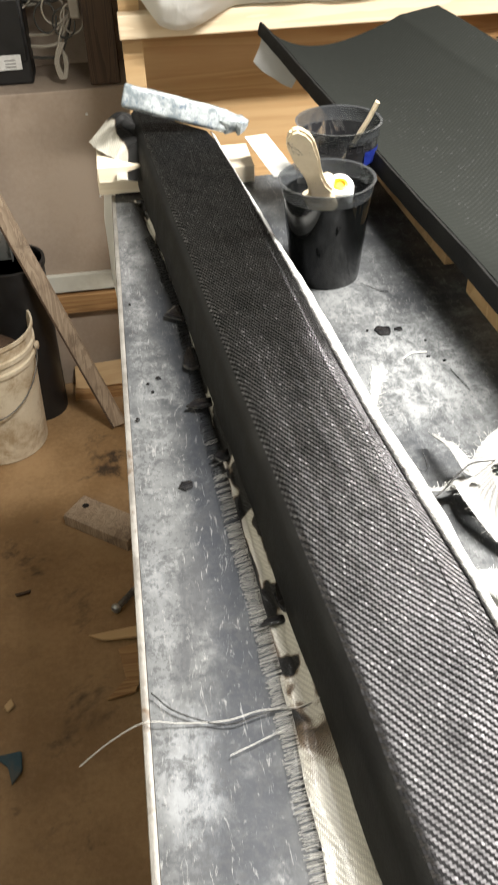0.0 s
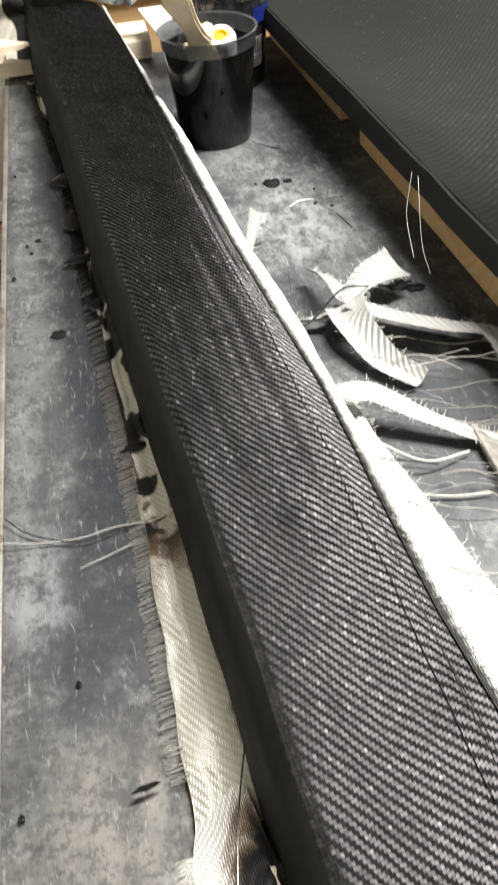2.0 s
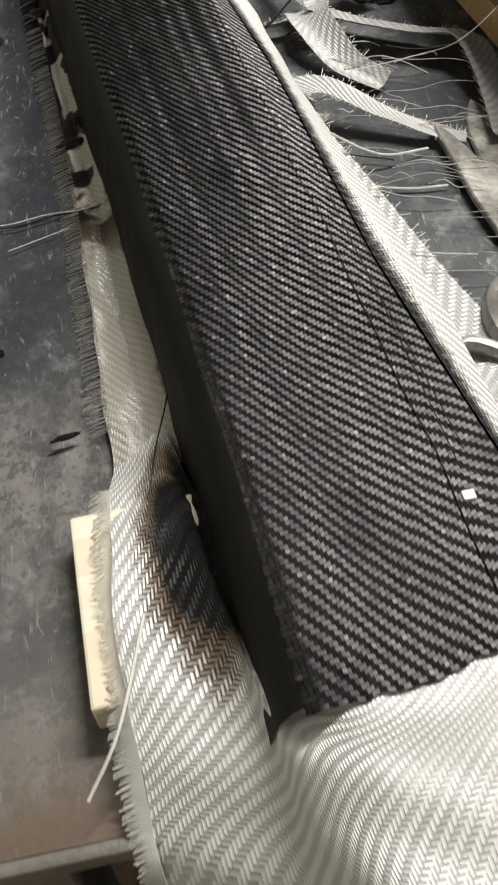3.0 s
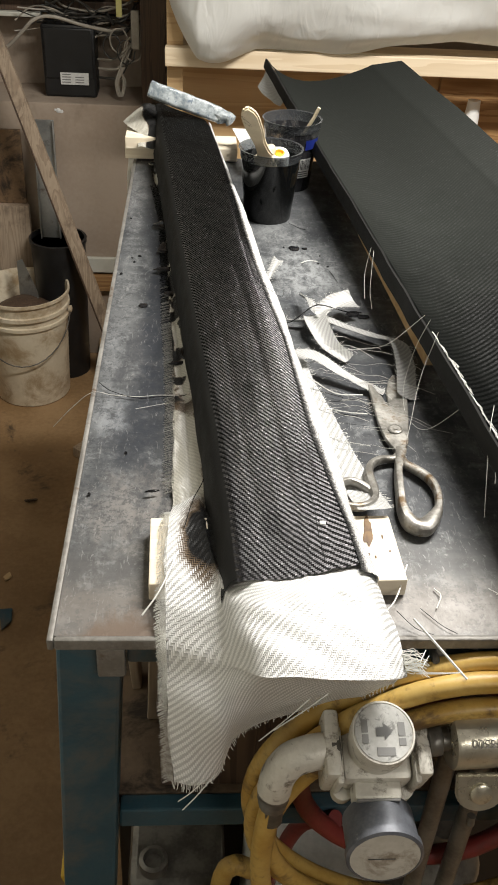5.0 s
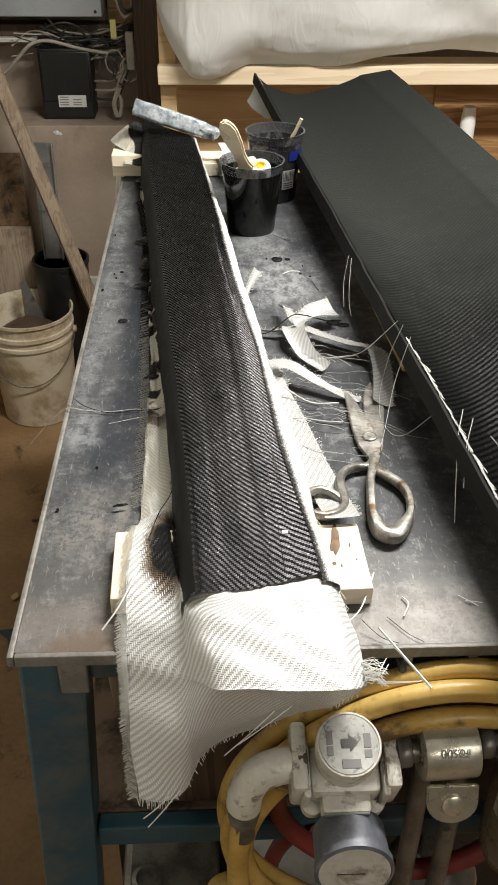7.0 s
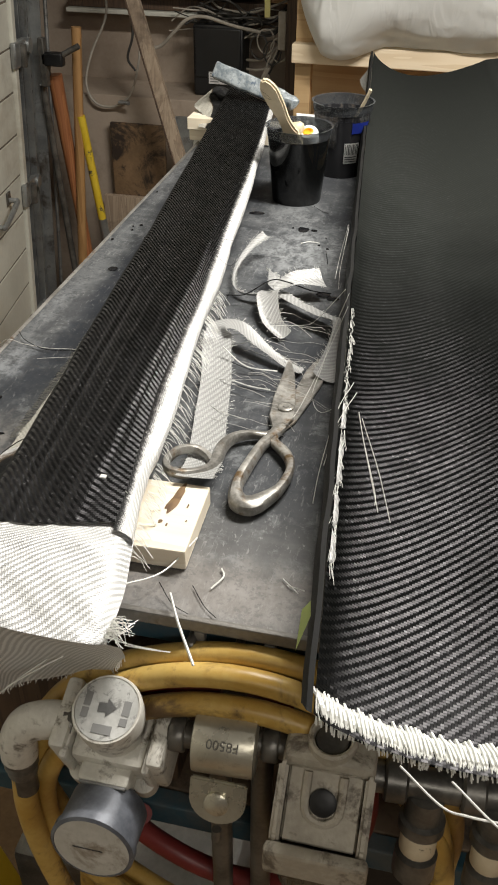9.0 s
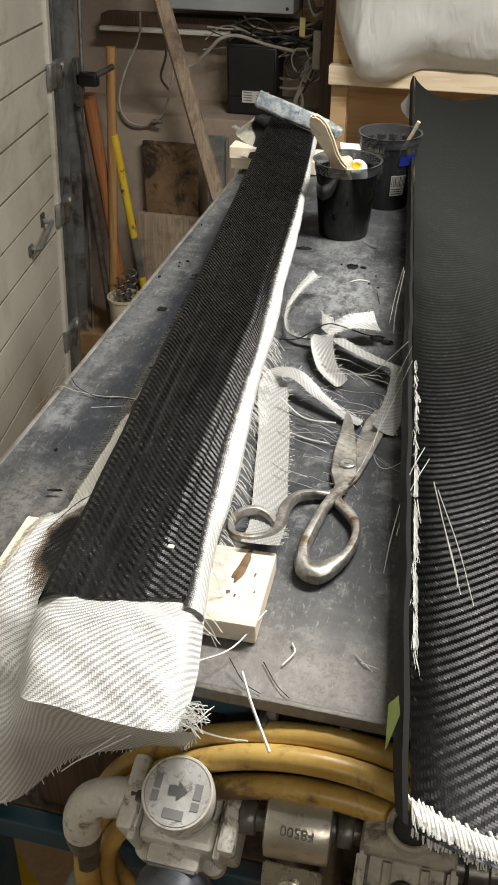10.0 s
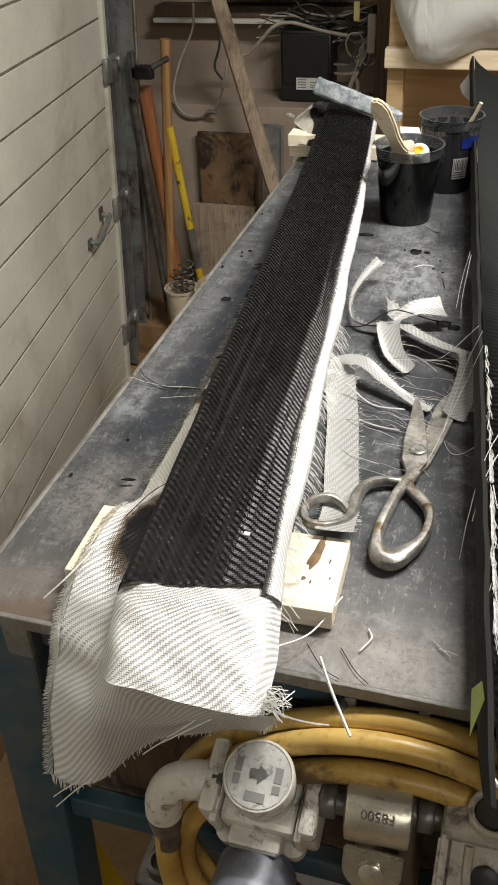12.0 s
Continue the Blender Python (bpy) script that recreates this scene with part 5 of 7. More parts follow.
def shell_fray():
    """White frayed glass along the shell's near edge and front end."""
    bm = bmesh.new()
    for k in range(240):
        v = 0.07 + 0.225 * k / 240
        p = panel_point(0.003 + RNG.uniform(0, 0.011), v)
        if k % 6 == 0:
            way = Vector((RNG.uniform(-0.12, 0.3), -1.0, RNG.uniform(0.0, 0.08))) * RNG.uniform(0.008, 0.02)
        a = way * RNG.uniform(0.6, 1.1) + Vector((RNG.uniform(-0.0015, 0.0015), 0, 0))
        tube(bm, [p + Vector((0, 0, 0.0006)), p + a * 0.6 + Vector((0, 0, 0.0014)), p + a + Vector((0, 0, 0.0004))], 0.0002, 3)
    f = part("edge_fray", bm, STRAND, SHELL, "bright white frayed glass along the edge")
    f["kind"] = "stuff"
    for v0, v1 in ((0.072, 0.092), (0.094, 0.117), (0.121, 0.158), (0.163, 0.186)):
        def tuft(u, v, v0=v0, v1=v1):
            at = v0 + (v1 - v0) * v
            wide = (0.006 + 0.004 * noise.noise(Vector((at * 160, 1, 0)))) * min(1.0, 6 * v, 6 * (1 - v)) + 0.001
            return panel_point(0.004 + wide * 1.6 * u, at, -0.0014 - 0.0012 * math.sin(3.1 * u) - wobble((u * 3, at * 400, 0), 1.0, 0.0006))

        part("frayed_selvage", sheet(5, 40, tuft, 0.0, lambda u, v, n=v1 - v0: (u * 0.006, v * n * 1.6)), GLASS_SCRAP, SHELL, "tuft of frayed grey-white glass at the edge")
    bm = bmesh.new()
    for k in range(125):
        u = (k + 0.5) / 125
        p = panel_point(u, 0.004)
        q = panel_point(u, 0.0095 + 0.003 * RNG.random())
        side = 0.0025 + RNG.uniform(-0.0008, 0.0008)
        n = RNG.uniform(0.002, 0.005)
        tube(bm, [q + Vector((-side, 0, 0.0002)), p.lerp(q, 0.5) + Vector((0, 0, 0.0016)), p + Vector((side * 0.7, 0, 0.0012)), p + Vector((side * 1.4, -n, -0.003))], 0.00125, 5)
    for k in range(420):
        u = k / 420
        p = panel_point(u, 0.004)
        n = RNG.uniform(0.004, 0.009) + 0.002 * noise.noise(Vector((u * 20, 0, 0)))
        side = RNG.uniform(-0.001, 0.004) + 0.005 * noise.noise(Vector((u * 26, 3, 0)))
        tube(bm, [p + Vector((0, 0.010, 0.0012)), p + Vector((side * 0.5, -n * 0.5, 0.0005)), p + Vector((side, -n, -0.003 - RNG.uniform(0, 0.004)))], 0.00045, 4)
    f = part("front_fringe", bm, STRAND, SHELL, "thick white fringe of glass strands at the front end")
    f["kind"] = "stuff"
    for p in ([(0.50, -0.15, 1.22), (0.525, -0.165, 1.212), (0.54, -0.17, 1.215), (0.56, -0.16, 1.2)], [(0.53, -0.15, 1.215), (0.56, -0.168, 1.205), (0.58, -0.155, 1.185), (0.578, -0.14, 1.17)]):
        part("loose_strand", tubed(spline(p, 6), 0.0007, 5), STRAND, SHELL)
    for p in ([(0.436, 0.16, 1.256), (0.447, 0.11, 1.255), (0.465, 0.05, 1.24)], [(0.44, 0.15, 1.256), (0.46, 0.09, 1.25), (0.475, 0.045, 1.236)], [(0.445, 0.12, 1.254), (0.46, 0.07, 1.244), (0.462, 0.055, 1.242)]):
        part("loose_strand", tubed(spline(p, 6), 0.00032, 4), GREY_STRAND, SHELL)
    tape = bmesh.new()
    vs = [tape.verts.new(p) for p in ((0.4255, -0.05, 1.228), (0.4275, -0.085, 1.226), (0.4335, -0.066, 1.24), (0.431, -0.05, 1.238))]
    tape.faces.new(vs)
    bmesh.ops.solidify(tape, geom=tape.faces[:], thickness=0.0008)
    part("tape_bit", tape, mottled("green_tape", (0.35, 0.42, 0.12), (0.42, 0.5, 0.16), 30, 0.5), SHELL, "torn bit of yellow-green tape")
    # cloth corner sticking out below the far end
    flap = [[(0.285, 1.69, 1.245), (0.278, 1.68, 1.215), (0.262, 1.66, 1.19)], [(0.296, 1.60, 1.224), (0.288, 1.60, 1.205), (0.276, 1.60, 1.186)], [(0.318, 1.52, 1.205), (0.312, 1.52, 1.195), (0.305, 1.52, 1.185)]]
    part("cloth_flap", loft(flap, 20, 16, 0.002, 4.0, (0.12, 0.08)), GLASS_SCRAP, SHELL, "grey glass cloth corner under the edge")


shell_fray()

# ---- shears ----


def build_shears():
    s = thing("shears", (0.35, 0.302, TOP), "large worn steel tailor shears with rust-stained looped handles", "scissors")
    z = TOP + 0.0045

    def blade(pts, z0, thick, name):
        bm = bmesh.new()
        low = [bm.verts.new((x, y, z0)) for x, y in pts]
        high = [bm.verts.new((x + 0.0006, y, z0 + thick)) for x, y in pts]
        n = len(pts)
        bm.faces.new(low[::-1]), bm.faces.new(high)
        for k in range(n):
            bm.faces.new((low[k], low[(k + 1) % n], high[(k + 1) % n], high[k]))
        bmesh.ops.recalc_face_normals(bm, faces=bm.faces)
        bmesh.ops.bevel(bm, geom=bm.edges[:], offset=0.0009, segments=1, affect="EDGES")
        return part(name, bm, SHEAR_STEEL, s)

    def band(rows, seg=12):
        """A forged bar along rows of (x, y, z, half width, half height), rounded all about."""
        line = spline([r[:3] for r in rows], 8)
        n = len(line)
        at = np.linspace(0, len(rows) - 1, n)
        wide = np.interp(at, range(len(rows)), [r[3] for r in rows])
        tall = np.interp(at, range(len(rows)), [r[4] for r in rows])
        bm = bmesh.new()
        rings = []
        for k, p in enumerate(line):
            w = (line[min(k + 1, n - 1)] - line[max(k - 1, 0)])
            side = Vector((w.y, -w.x, 0)).normalized()
            ring = []
            for q in range(seg):
                c, d = math.cos(2 * math.pi * q / seg), math.sin(2 * math.pi * q / seg)
                c, d = math.copysign(abs(c) ** 0.75, c), math.copysign(abs(d) ** 0.75, d)
                ring.append(bm.verts.new(p + side * c * wide[k] + Vector((0, 0, d * tall[k]))))
            rings.append(ring)
        for a, b in zip(rings, rings[1:]):
            for q in range(seg):
                bm.faces.new((a[q], a[(q + 1) % seg], b[(q + 1) % seg], b[q]))
        bm.faces.new(rings[0][::-1]), bm.faces.new(rings[-1])
        bmesh.ops.recalc_face_normals(bm, faces=bm.faces)
        return bm

    blade([(0.333, 0.404), (0.337, 0.402), (0.346, 0.373), (0.354, 0.335), (0.359, 0.305), (0.361, 0.285), (0.354, 0.262), (0.343, 0.262), (0.335, 0.285), (0.3325, 0.32)], z, 0.0045, "blade")
    blade([(0.371, 0.432), (0.375, 0.424), (0.3785, 0.37), (0.371, 0.325), (0.363, 0.285), (0.352, 0.262), (0.342, 0.268), (0.345, 0.30), (0.351, 0.345), (0.356, 0.395), (0.363, 0.418)], z - 0.004, 0.0035, "blade")
    part("pivot_screw", lathed((0.350, 0.301, z + 0.0044), (0, 0, 1), [(0.0085, 0.0), (0.0085, 0.0022), (0.007, 0.003), (0.0065, 0.0024), (0.0035, 0.0024), (0.003, 0.0034), (0.0, 0.0034)], 24), SHEAR_STEEL, s)
    big = [(0.351, 0.268, z + 0.002, 0.007, 0.0035), (0.346, 0.248, z + 0.003, 0.0055, 0.0055), (0.339, 0.222, z + 0.0045, 0.0045, 0.0075), (0.3335, 0.182, z + 0.0055, 0.0048, 0.009), (0.3315, 0.157, z + 0.0055, 0.0055, 0.009),
           (0.3365, 0.137, z + 0.005, 0.0085, 0.0085), (0.3485, 0.133, z + 0.0045, 0.0105, 0.008), (0.3605, 0.1455, z + 0.0045, 0.0075, 0.007), (0.3705, 0.164, z + 0.0045, 0.0045, 0.006), (0.3745, 0.19, z + 0.0045, 0.0042, 0.0055),
           (0.3705, 0.211, z + 0.004, 0.0048, 0.0055), (0.3605, 0.2265, z + 0.0035, 0.0055, 0.005), (0.351, 0.237, z + 0.003, 0.005, 0.0045), (0.347, 0.25, z + 0.002, 0.005, 0.004)]
    part("large_loop", band(big), SHEAR_STEEL, s, "large flat oval finger loop, rusty inside")
    arm = [(0.352, 0.266, z + 0.001, 0.006, 0.003), (0.341, 0.250, z + 0.002, 0.0045, 0.004), (0.325, 0.2445, z + 0.004, 0.0038, 0.005), (0.3115, 0.233, z + 0.006, 0.004, 0.006), (0.3045, 0.213, z + 0.008, 0.0055, 0.007), (0.3045, 0.188, z + 0.010, 0.006, 0.007), (0.3035, 0.168, z + 0.014, 0.0042, 0.0055),
           (0.295, 0.1505, z + 0.0195, 0.0036, 0.005), (0.282, 0.143, z + 0.0215, 0.0036, 0.005), (0.269, 0.1465, z + 0.0215, 0.0036, 0.005), (0.2635, 0.161, z + 0.020, 0.0036, 0.005), (0.268, 0.183, z + 0.017, 0.0036, 0.005), (0.281, 0.1935, z + 0.014, 0.0036, 0.005), (0.294, 0.189, z + 0.012, 0.0038, 0.005), (0.302, 0.180, z + 0.011, 0.0038, 0.005)]
    part("small_loop", band(arm), SHEAR_STEEL, s, "thumb loop, rusty")


build_shears()

# ---- what stands in and by the cups ----
CREAM = mottled("resin_stained_cream_wood", (0.6, 0.5, 0.34), (0.72, 0.62, 0.45), 20, 0.4, 0, 120, 0.2, 0.001, dirt=(0.1, 0.075, 0.045), dirt_scale=45, dirt_at=(0.58, 0.66))
WHITE_FOAM = mottled("white_foam", (0.75, 0.75, 0.74), (0.82, 0.82, 0.8), 60, 0.6, 0, 300, 0.3, 0.001)
ORANGE = mottled("orange_plastic", (0.8, 0.3, 0.01), (0.85, 0.38, 0.02), 60, 0.4)
LABEL_WHITE = mottled("printed_white_label", (0.6, 0.6, 0.58), (0.7, 0.7, 0.68), 60, 0.5)
INK = Mat("dark_ink", 0.5, 0.0, (0.03, 0.03, 0.035)).m
BLUE_INK = Mat("blue_ink", 0.4, 0.0, (0.02, 0.04, 0.3)).m


def flat_poly(outline, way, thick):
    """A plate with a given outline of world points, thickened along way."""
    bm = bmesh.new()
    w = Vector(way).normalized() * thick
    a = [bm.verts.new(Vector(p)) for p in outline]
    b = [bm.verts.new(Vector(p) + w) for p in outline]
    n = len(a)
    bm.faces.new(a[::-1]), bm.faces.new(b)
    for k in range(n):
        bm.faces.new((a[k], a[(k + 1) % n], b[(k + 1) % n], b[k]))
    bmesh.ops.recalc_face_normals(bm, faces=bm.faces)
    bmesh.ops.bevel(bm, geom=bm.edges[:], offset=thick * 0.3, segments=2, affect="EDGES")
    return bm


def build_cup_things():
    # resin standing in the first cup
    pool = thing("resin_pool", (0.243, 0.958, TOP + 0.007), "black resin filling the mixing cup", "resin")
    part("liquid", lathed((0.243, 0.958, TOP + 0.007), (0, 0, 1), [(0.0, 0.0), (0.0375, 0.0), (0.0475, 0.082), (0.0, 0.082)], 40), BLACK_RESIN, pool)
    brush = thing("paint_brush", (0.232, 0.95, TOP + 0.05), "chip brush with a cream wooden handle smeared with resin", "brush")
    base, tip = Vector((0.2335, 0.948, 1.262)), Vector((0.195, 0.905, 1.352))
    up = (tip - base).normalized()
    across = Vector((0.95, -0.2, 0.24))
    across = (across - up * across.dot(up)).normalized()
    prof = ((0.0, 0.015), (0.12, 0.0105), (0.3, 0.0095), (0.55, 0.0135), (0.8, 0.0145), (0.92, 0.011), (1.0, 0.004))
    n = (tip - base).length
    outline = [base + up * n * t + across * w for t, w in prof] + [base + up * n * t - across * w for t, w in reversed(prof)]
    part("handle", flat_poly(outline, across.cross(up), 0.009), CREAM, brush)
    part("ferrule", boxed(tuple(base + Vector((-0.016, -0.008, -0.028))), tuple(base + Vector((0.016, 0.012, 0.002))), 0.004, Matrix.Rotation(radians(-24), 3, "Y")), CREAM, brush)
    part("bristles", boxed(tuple(base + Vector((-0.006, -0.006, -0.075))), tuple(base + Vector((0.03, 0.01, -0.026))), 0.004, Matrix.Rotation(radians(-24), 3, "Y")), BLACK_RESIN, brush)
    roller = thing("foam_roller", (0.262, 0.956, TOP + 0.07), "small white foam roller with an orange core", "paint roller")
    way = Vector((-0.05, -0.45, 0.9)).normalized()
    c = Vector((0.2575, 0.957, 1.262))
    part("foam", lathed(c - way * 0.07, way, [(0.0165, 0.0), (0.0165, 0.066), (0.0145, 0.07), (0.009, 0.0702), (0.009, 0.066)], 28), WHITE_FOAM, roller)
    part("core", lathed(c - way * 0.005, way, [(0.0088, 0.0), (0.0088, 0.0045), (0.006, 0.0055), (0.0045, 0.003), (0.0, 0.003)], 18), ORANGE, roller, "orange plastic core")
    lump = thing("resin_rag", (0.247, 0.972, TOP + 0.09), "crumpled pale tape lump on the cup's rim", "rag")
    part("lump", lathed((0.236, 0.955, 1.262), (0.6, 0.2, 0.5), [(0.004, -0.012), (0.011, -0.004), (0.012, 0.006), (0.006, 0.016), (0.0, 0.018)], 14), CREAM, lump)
    # second cup
    stick = thing("stir_stick", (0.30, 1.12, TOP + 0.01), "pale wooden stir stick leaning in the measuring cup", "stir stick")
    part("stick", tubed([(0.272, 1.135, TOP + 0.012), (0.33, 1.112, 1.277), (0.338, 1.108, 1.297)], 0.0032, 8), CREAM, stick)
    pool2 = thing("resin_pool", (0.292, 1.118, TOP + 0.007), "dark resin in the measuring cup", "resin")
    part("liquid", lathed((0.292, 1.118, TOP + 0.007), (0, 0, 1), [(0.0, 0.0), (0.0375, 0.0), (0.044, 0.06), (0.0, 0.06)], 36), BLACK_RESIN, pool2)

    def on_cup(a0, a1, h0, h1, mat, name, parent, out=0.0006):
        bm = bmesh.new()
        cx, cy = ORIGIN[parent].x, ORIGIN[parent].y
        k = max(2, int((a1 - a0) / 4) + 1)
        rows = []
        for h in (h0, h1):
            r = 0.0405 + (0.052 - 0.0395) * min(h / 0.125, 0.86) + out + (0.0012 if h > 0.108 else 0)
            rows.append([bm.verts.new((cx + r * math.cos(radians(a0 + (a1 - a0) * i / k)), cy + r * math.sin(radians(a0 + (a1 - a0) * i / k)), TOP + h)) for i in range(k + 1)])
        for i in range(k):
            bm.faces.new((rows[0][i], rows[0][i + 1], rows[1][i + 1], rows[1][i]))
        bmesh.ops.solidify(bm, geom=bm.faces[:], thickness=0.0003)
        part(name, bm, mat, parent)

    on_cup(-62, -20, 0.080, 0.098, BLUE_INK, "blue_band", CUP_B)
    on_cup(-75, -42, 0.028, 0.064, LABEL_WHITE, "label", CUP_B)
    for k in range(9):
        on_cup(-73 + 3.4 * k, -72 + 3.4 * k + (k % 3) * 0.5, 0.044, 0.062, INK, "label_bar", CUP_B, 0.0012)
    for k in range(3):
        on_cup(-73, -46, 0.031 + 0.004 * k, 0.0325 + 0.004 * k, INK, "label_bar", CUP_B, 0.0012)
    for k in range(11):
        on_cup(205 + 13 * k, 213 + 13 * k, 0.100, 0.1015, INK, "mark", CUP_B)
        on_cup(205 + 13 * k, 206 + 13 * k, 0.1015, 0.114, INK, "mark", CUP_B, 0.001)
        on_cup(207 + 13 * k, 212 + 13 * k, 0.1125, 0.114, INK, "mark", CUP_B, 0.001)


build_cup_things()


def build_far_things():
    """Screwdriver, card and crumpled cloth round the layup's far end."""
    s = thing("scraper", (0.1, 1.27, 1.24), "flat clear plastic scraper caked with grey resin lying on the layup", "scraper")
    a, b = Vector((0.026, 1.25, 1.283)), Vector((0.165, 1.24, 1.240))
    w = (b - a)
    grey = mottled("resin_coated_clear_plastic", (0.15, 0.175, 0.19), (0.33, 0.36, 0.37), 45, 0.22, 0.1, 160, 0.35, 0.0015, spread=(0.4, 0.6), dirt=(0.1, 0.13, 0.17), dirt_scale=60, dirt_at=(0.55, 0.66))
    bar = bmesh.new()
    box(bar, (-0.0155, -0.0085, 0.0), (0.0155, 0.0085, w.length), 0.0045, None, 3)
    bmesh.ops.subdivide_edges(bar, edges=[e for e in bar.edges if e.calc_length() > 0.1], cuts=14)
    for v in bar.verts:
        k = 1 + 0.10 * noise.noise(v.co * 40) - 0.22 * max(0.0, v.co.z / w.length - 0.75)
        v.co.x *= k
        v.co.y *= 1 + 0.2 * noise.noise(v.co * 55 + Vector((4, 0, 0)))
    turn = Vector((0, 0, 1)).rotation_difference(w).to_matrix().to_4x4() @ Matrix.Rotation(radians(148), 4, "Z")
    bmesh.ops.transform(bar, matrix=Matrix.Translation(a) @ turn, verts=bar.verts)
    part("handle", bar, grey, s)
    lump = lathed(b - w.normalized() * 0.012, w, [(0.0, 0.0), (0.012, 0.003), (0.015, 0.012), (0.011, 0.022), (0.013, 0.03), (0.006, 0.038), (0.0, 0.04)], 14)
    for v in lump.verts:
        v.co += Vector((noise.noise(v.co * 90), noise.noise(v.co * 90 + Vector((5, 0, 0))), noise.noise(v.co * 90 + Vector((0, 5, 0))))) * 0.006
    part("resin_lump", lump, grey, s, "lump of hardened resin on the end")
    c = thing("card", (0.205, 1.2, 1.2), "creased white printed card leaning by the cups", "card")
    part("sheet", flat_poly([(0.188, 1.245, 1.214), (0.212, 1.14, 1.198), (0.25, 1.165, 1.188), (0.222, 1.265, 1.208)], (0.3, 0.1, 1), 0.0012), LABEL_WHITE, c)
    for k in range(4):
        t0 = Vector((0.195 + 0.005 * k, 1.235 - 0.014 * k, 1.2115 - 0.003 * k))
        part("print_bar", flat_poly([t0, t0 + Vector((0.004, -0.02, -0.003)), t0 + Vector((0.01, -0.014, -0.0085)), t0 + Vector((0.006, 0.006, -0.0055))], (0.3, 0.1, 1), 0.0008), INK, c)
    curves = [[(-0.03, 1.31, 1.20), (-0.02, 1.27, 1.212), (0.0, 1.24, 1.205), (0.01, 1.2, 1.185)], [(0.0, 1.34, 1.225), (0.012, 1.29, 1.232), (0.02, 1.25, 1.222), (0.028, 1.2, 1.19)], [(0.04, 1.34, 1.22), (0.042, 1.29, 1.225), (0.042, 1.24, 1.215), (0.045, 1.2, 1.19)]]
    lone("crumpled_cloth", loft(curves, 34, 34, 0.012, 6.0, (0.1, 0.15)), GLASS_SIDE, (0.0, 1.27, 1.2), "crumpled end of glass cloth spotted with black resin", "cloth scrap")
    hang = [[(-0.016, 1.245, 1.152), (-0.02, 1.24, 1.10), (-0.018, 1.2, 0.98), (-0.014, 1.16, 0.9)], [(0.001, 1.235, 1.1525), (-0.009, 1.2, 1.12), (-0.010, 1.12, 1.02), (-0.009, 1.05, 0.95)]]
    lone("plastic_strip", loft(hang, 16, 30, 0.004, 3.0, (0.05, 0.3)), FILM, (-0.01, 1.2, 1.1), "thin clear plastic strip hanging off the bench edge", "plastic film")


build_far_things()
STAIN = mottled("dark_wood_stain", (0.1, 0.055, 0.025), (0.2, 0.12, 0.055), 80, 0.6)
for x, y, rx, ry, turn in ((0.287, 0.113, 0.0045, 0.022, -8), (0.2825, 0.08, 0.0018, 0.0024, 0), (0.30, 0.105, 0.0008, 0.003, 0), (0.304, 0.085, 0.0008, 0.0012, 0), (0.289, 0.077, 0.001, 0.002, 0)):
    b = blot(x, y, rx, ry, turn, TOP + 0.0208, 0.0002, "brown resin stain soaked into a pine board")
    b.data.materials[0] = STAIN

# ---- air line on the bench's front ----
BRASS = mottled("dull_brass", (0.5, 0.36, 0.14), (0.6, 0.45, 0.2), 40, 0.35, 0.8, 200, 0.2, 0.0008)
PALE_STEEL = mottled("brushed_pale_steel", (0.5, 0.47, 0.38), (0.6, 0.57, 0.47), 30, 0.32, 0.7, 200, 0.2, 0.0008, dirt=(0.25, 0.22, 0.16), dirt_scale=40, dirt_at=(0.55, 0.7))
GAUGE_BLACK = mottled("scratched_black_enamel", (0.09, 0.098, 0.115), (0.16, 0.17, 0.195), 40, 0.4, 0.2, 300, 0.2, 0.0006, dirt=(0.25, 0.25, 0.26), dirt_scale=70, dirt_at=(0.64, 0.7))
DIAL = mottled("grimy_dial_glass", (0.45, 0.44, 0.4), (0.55, 0.54, 0.5), 30, 0.15, 0, 200, 0.05, 0.0005, dirt=(0.25, 0.22, 0.18), dirt_scale=30, dirt_at=(0.5, 0.7))
CAP_FACE = mottled("scuffed_pale_label", (0.38, 0.38, 0.36), (0.52, 0.52, 0.5), 40, 0.45, 0, 200, 0.1, 0.0005, dirt=(0.2, 0.2, 0.19), dirt_scale=90, dirt_at=(0.52, 0.64))
GREY_INK = Mat("worn_grey_ink", 0.5, 0.0, (0.2, 0.2, 0.195)).m
LEAN = Matrix.Rotation(radians(20), 4, "X")


def local_box(c, lo, hi, bevel=0.002):
    """A box in the air line's leaning frame: x along the pipe, y to the back, z up."""
    bm = boxed(lo, hi, bevel)
    bmesh.ops.transform(bm, matrix=Matrix.Translation(c) @ LEAN, verts=bm.verts)
    return bm


def local_lathe(c, at, way, prof, seg=28):
    m = Matrix.Translation(c) @ LEAN
    return lathed(m @ Vector(at), m.to_3x3() @ Vector(way), prof, seg)


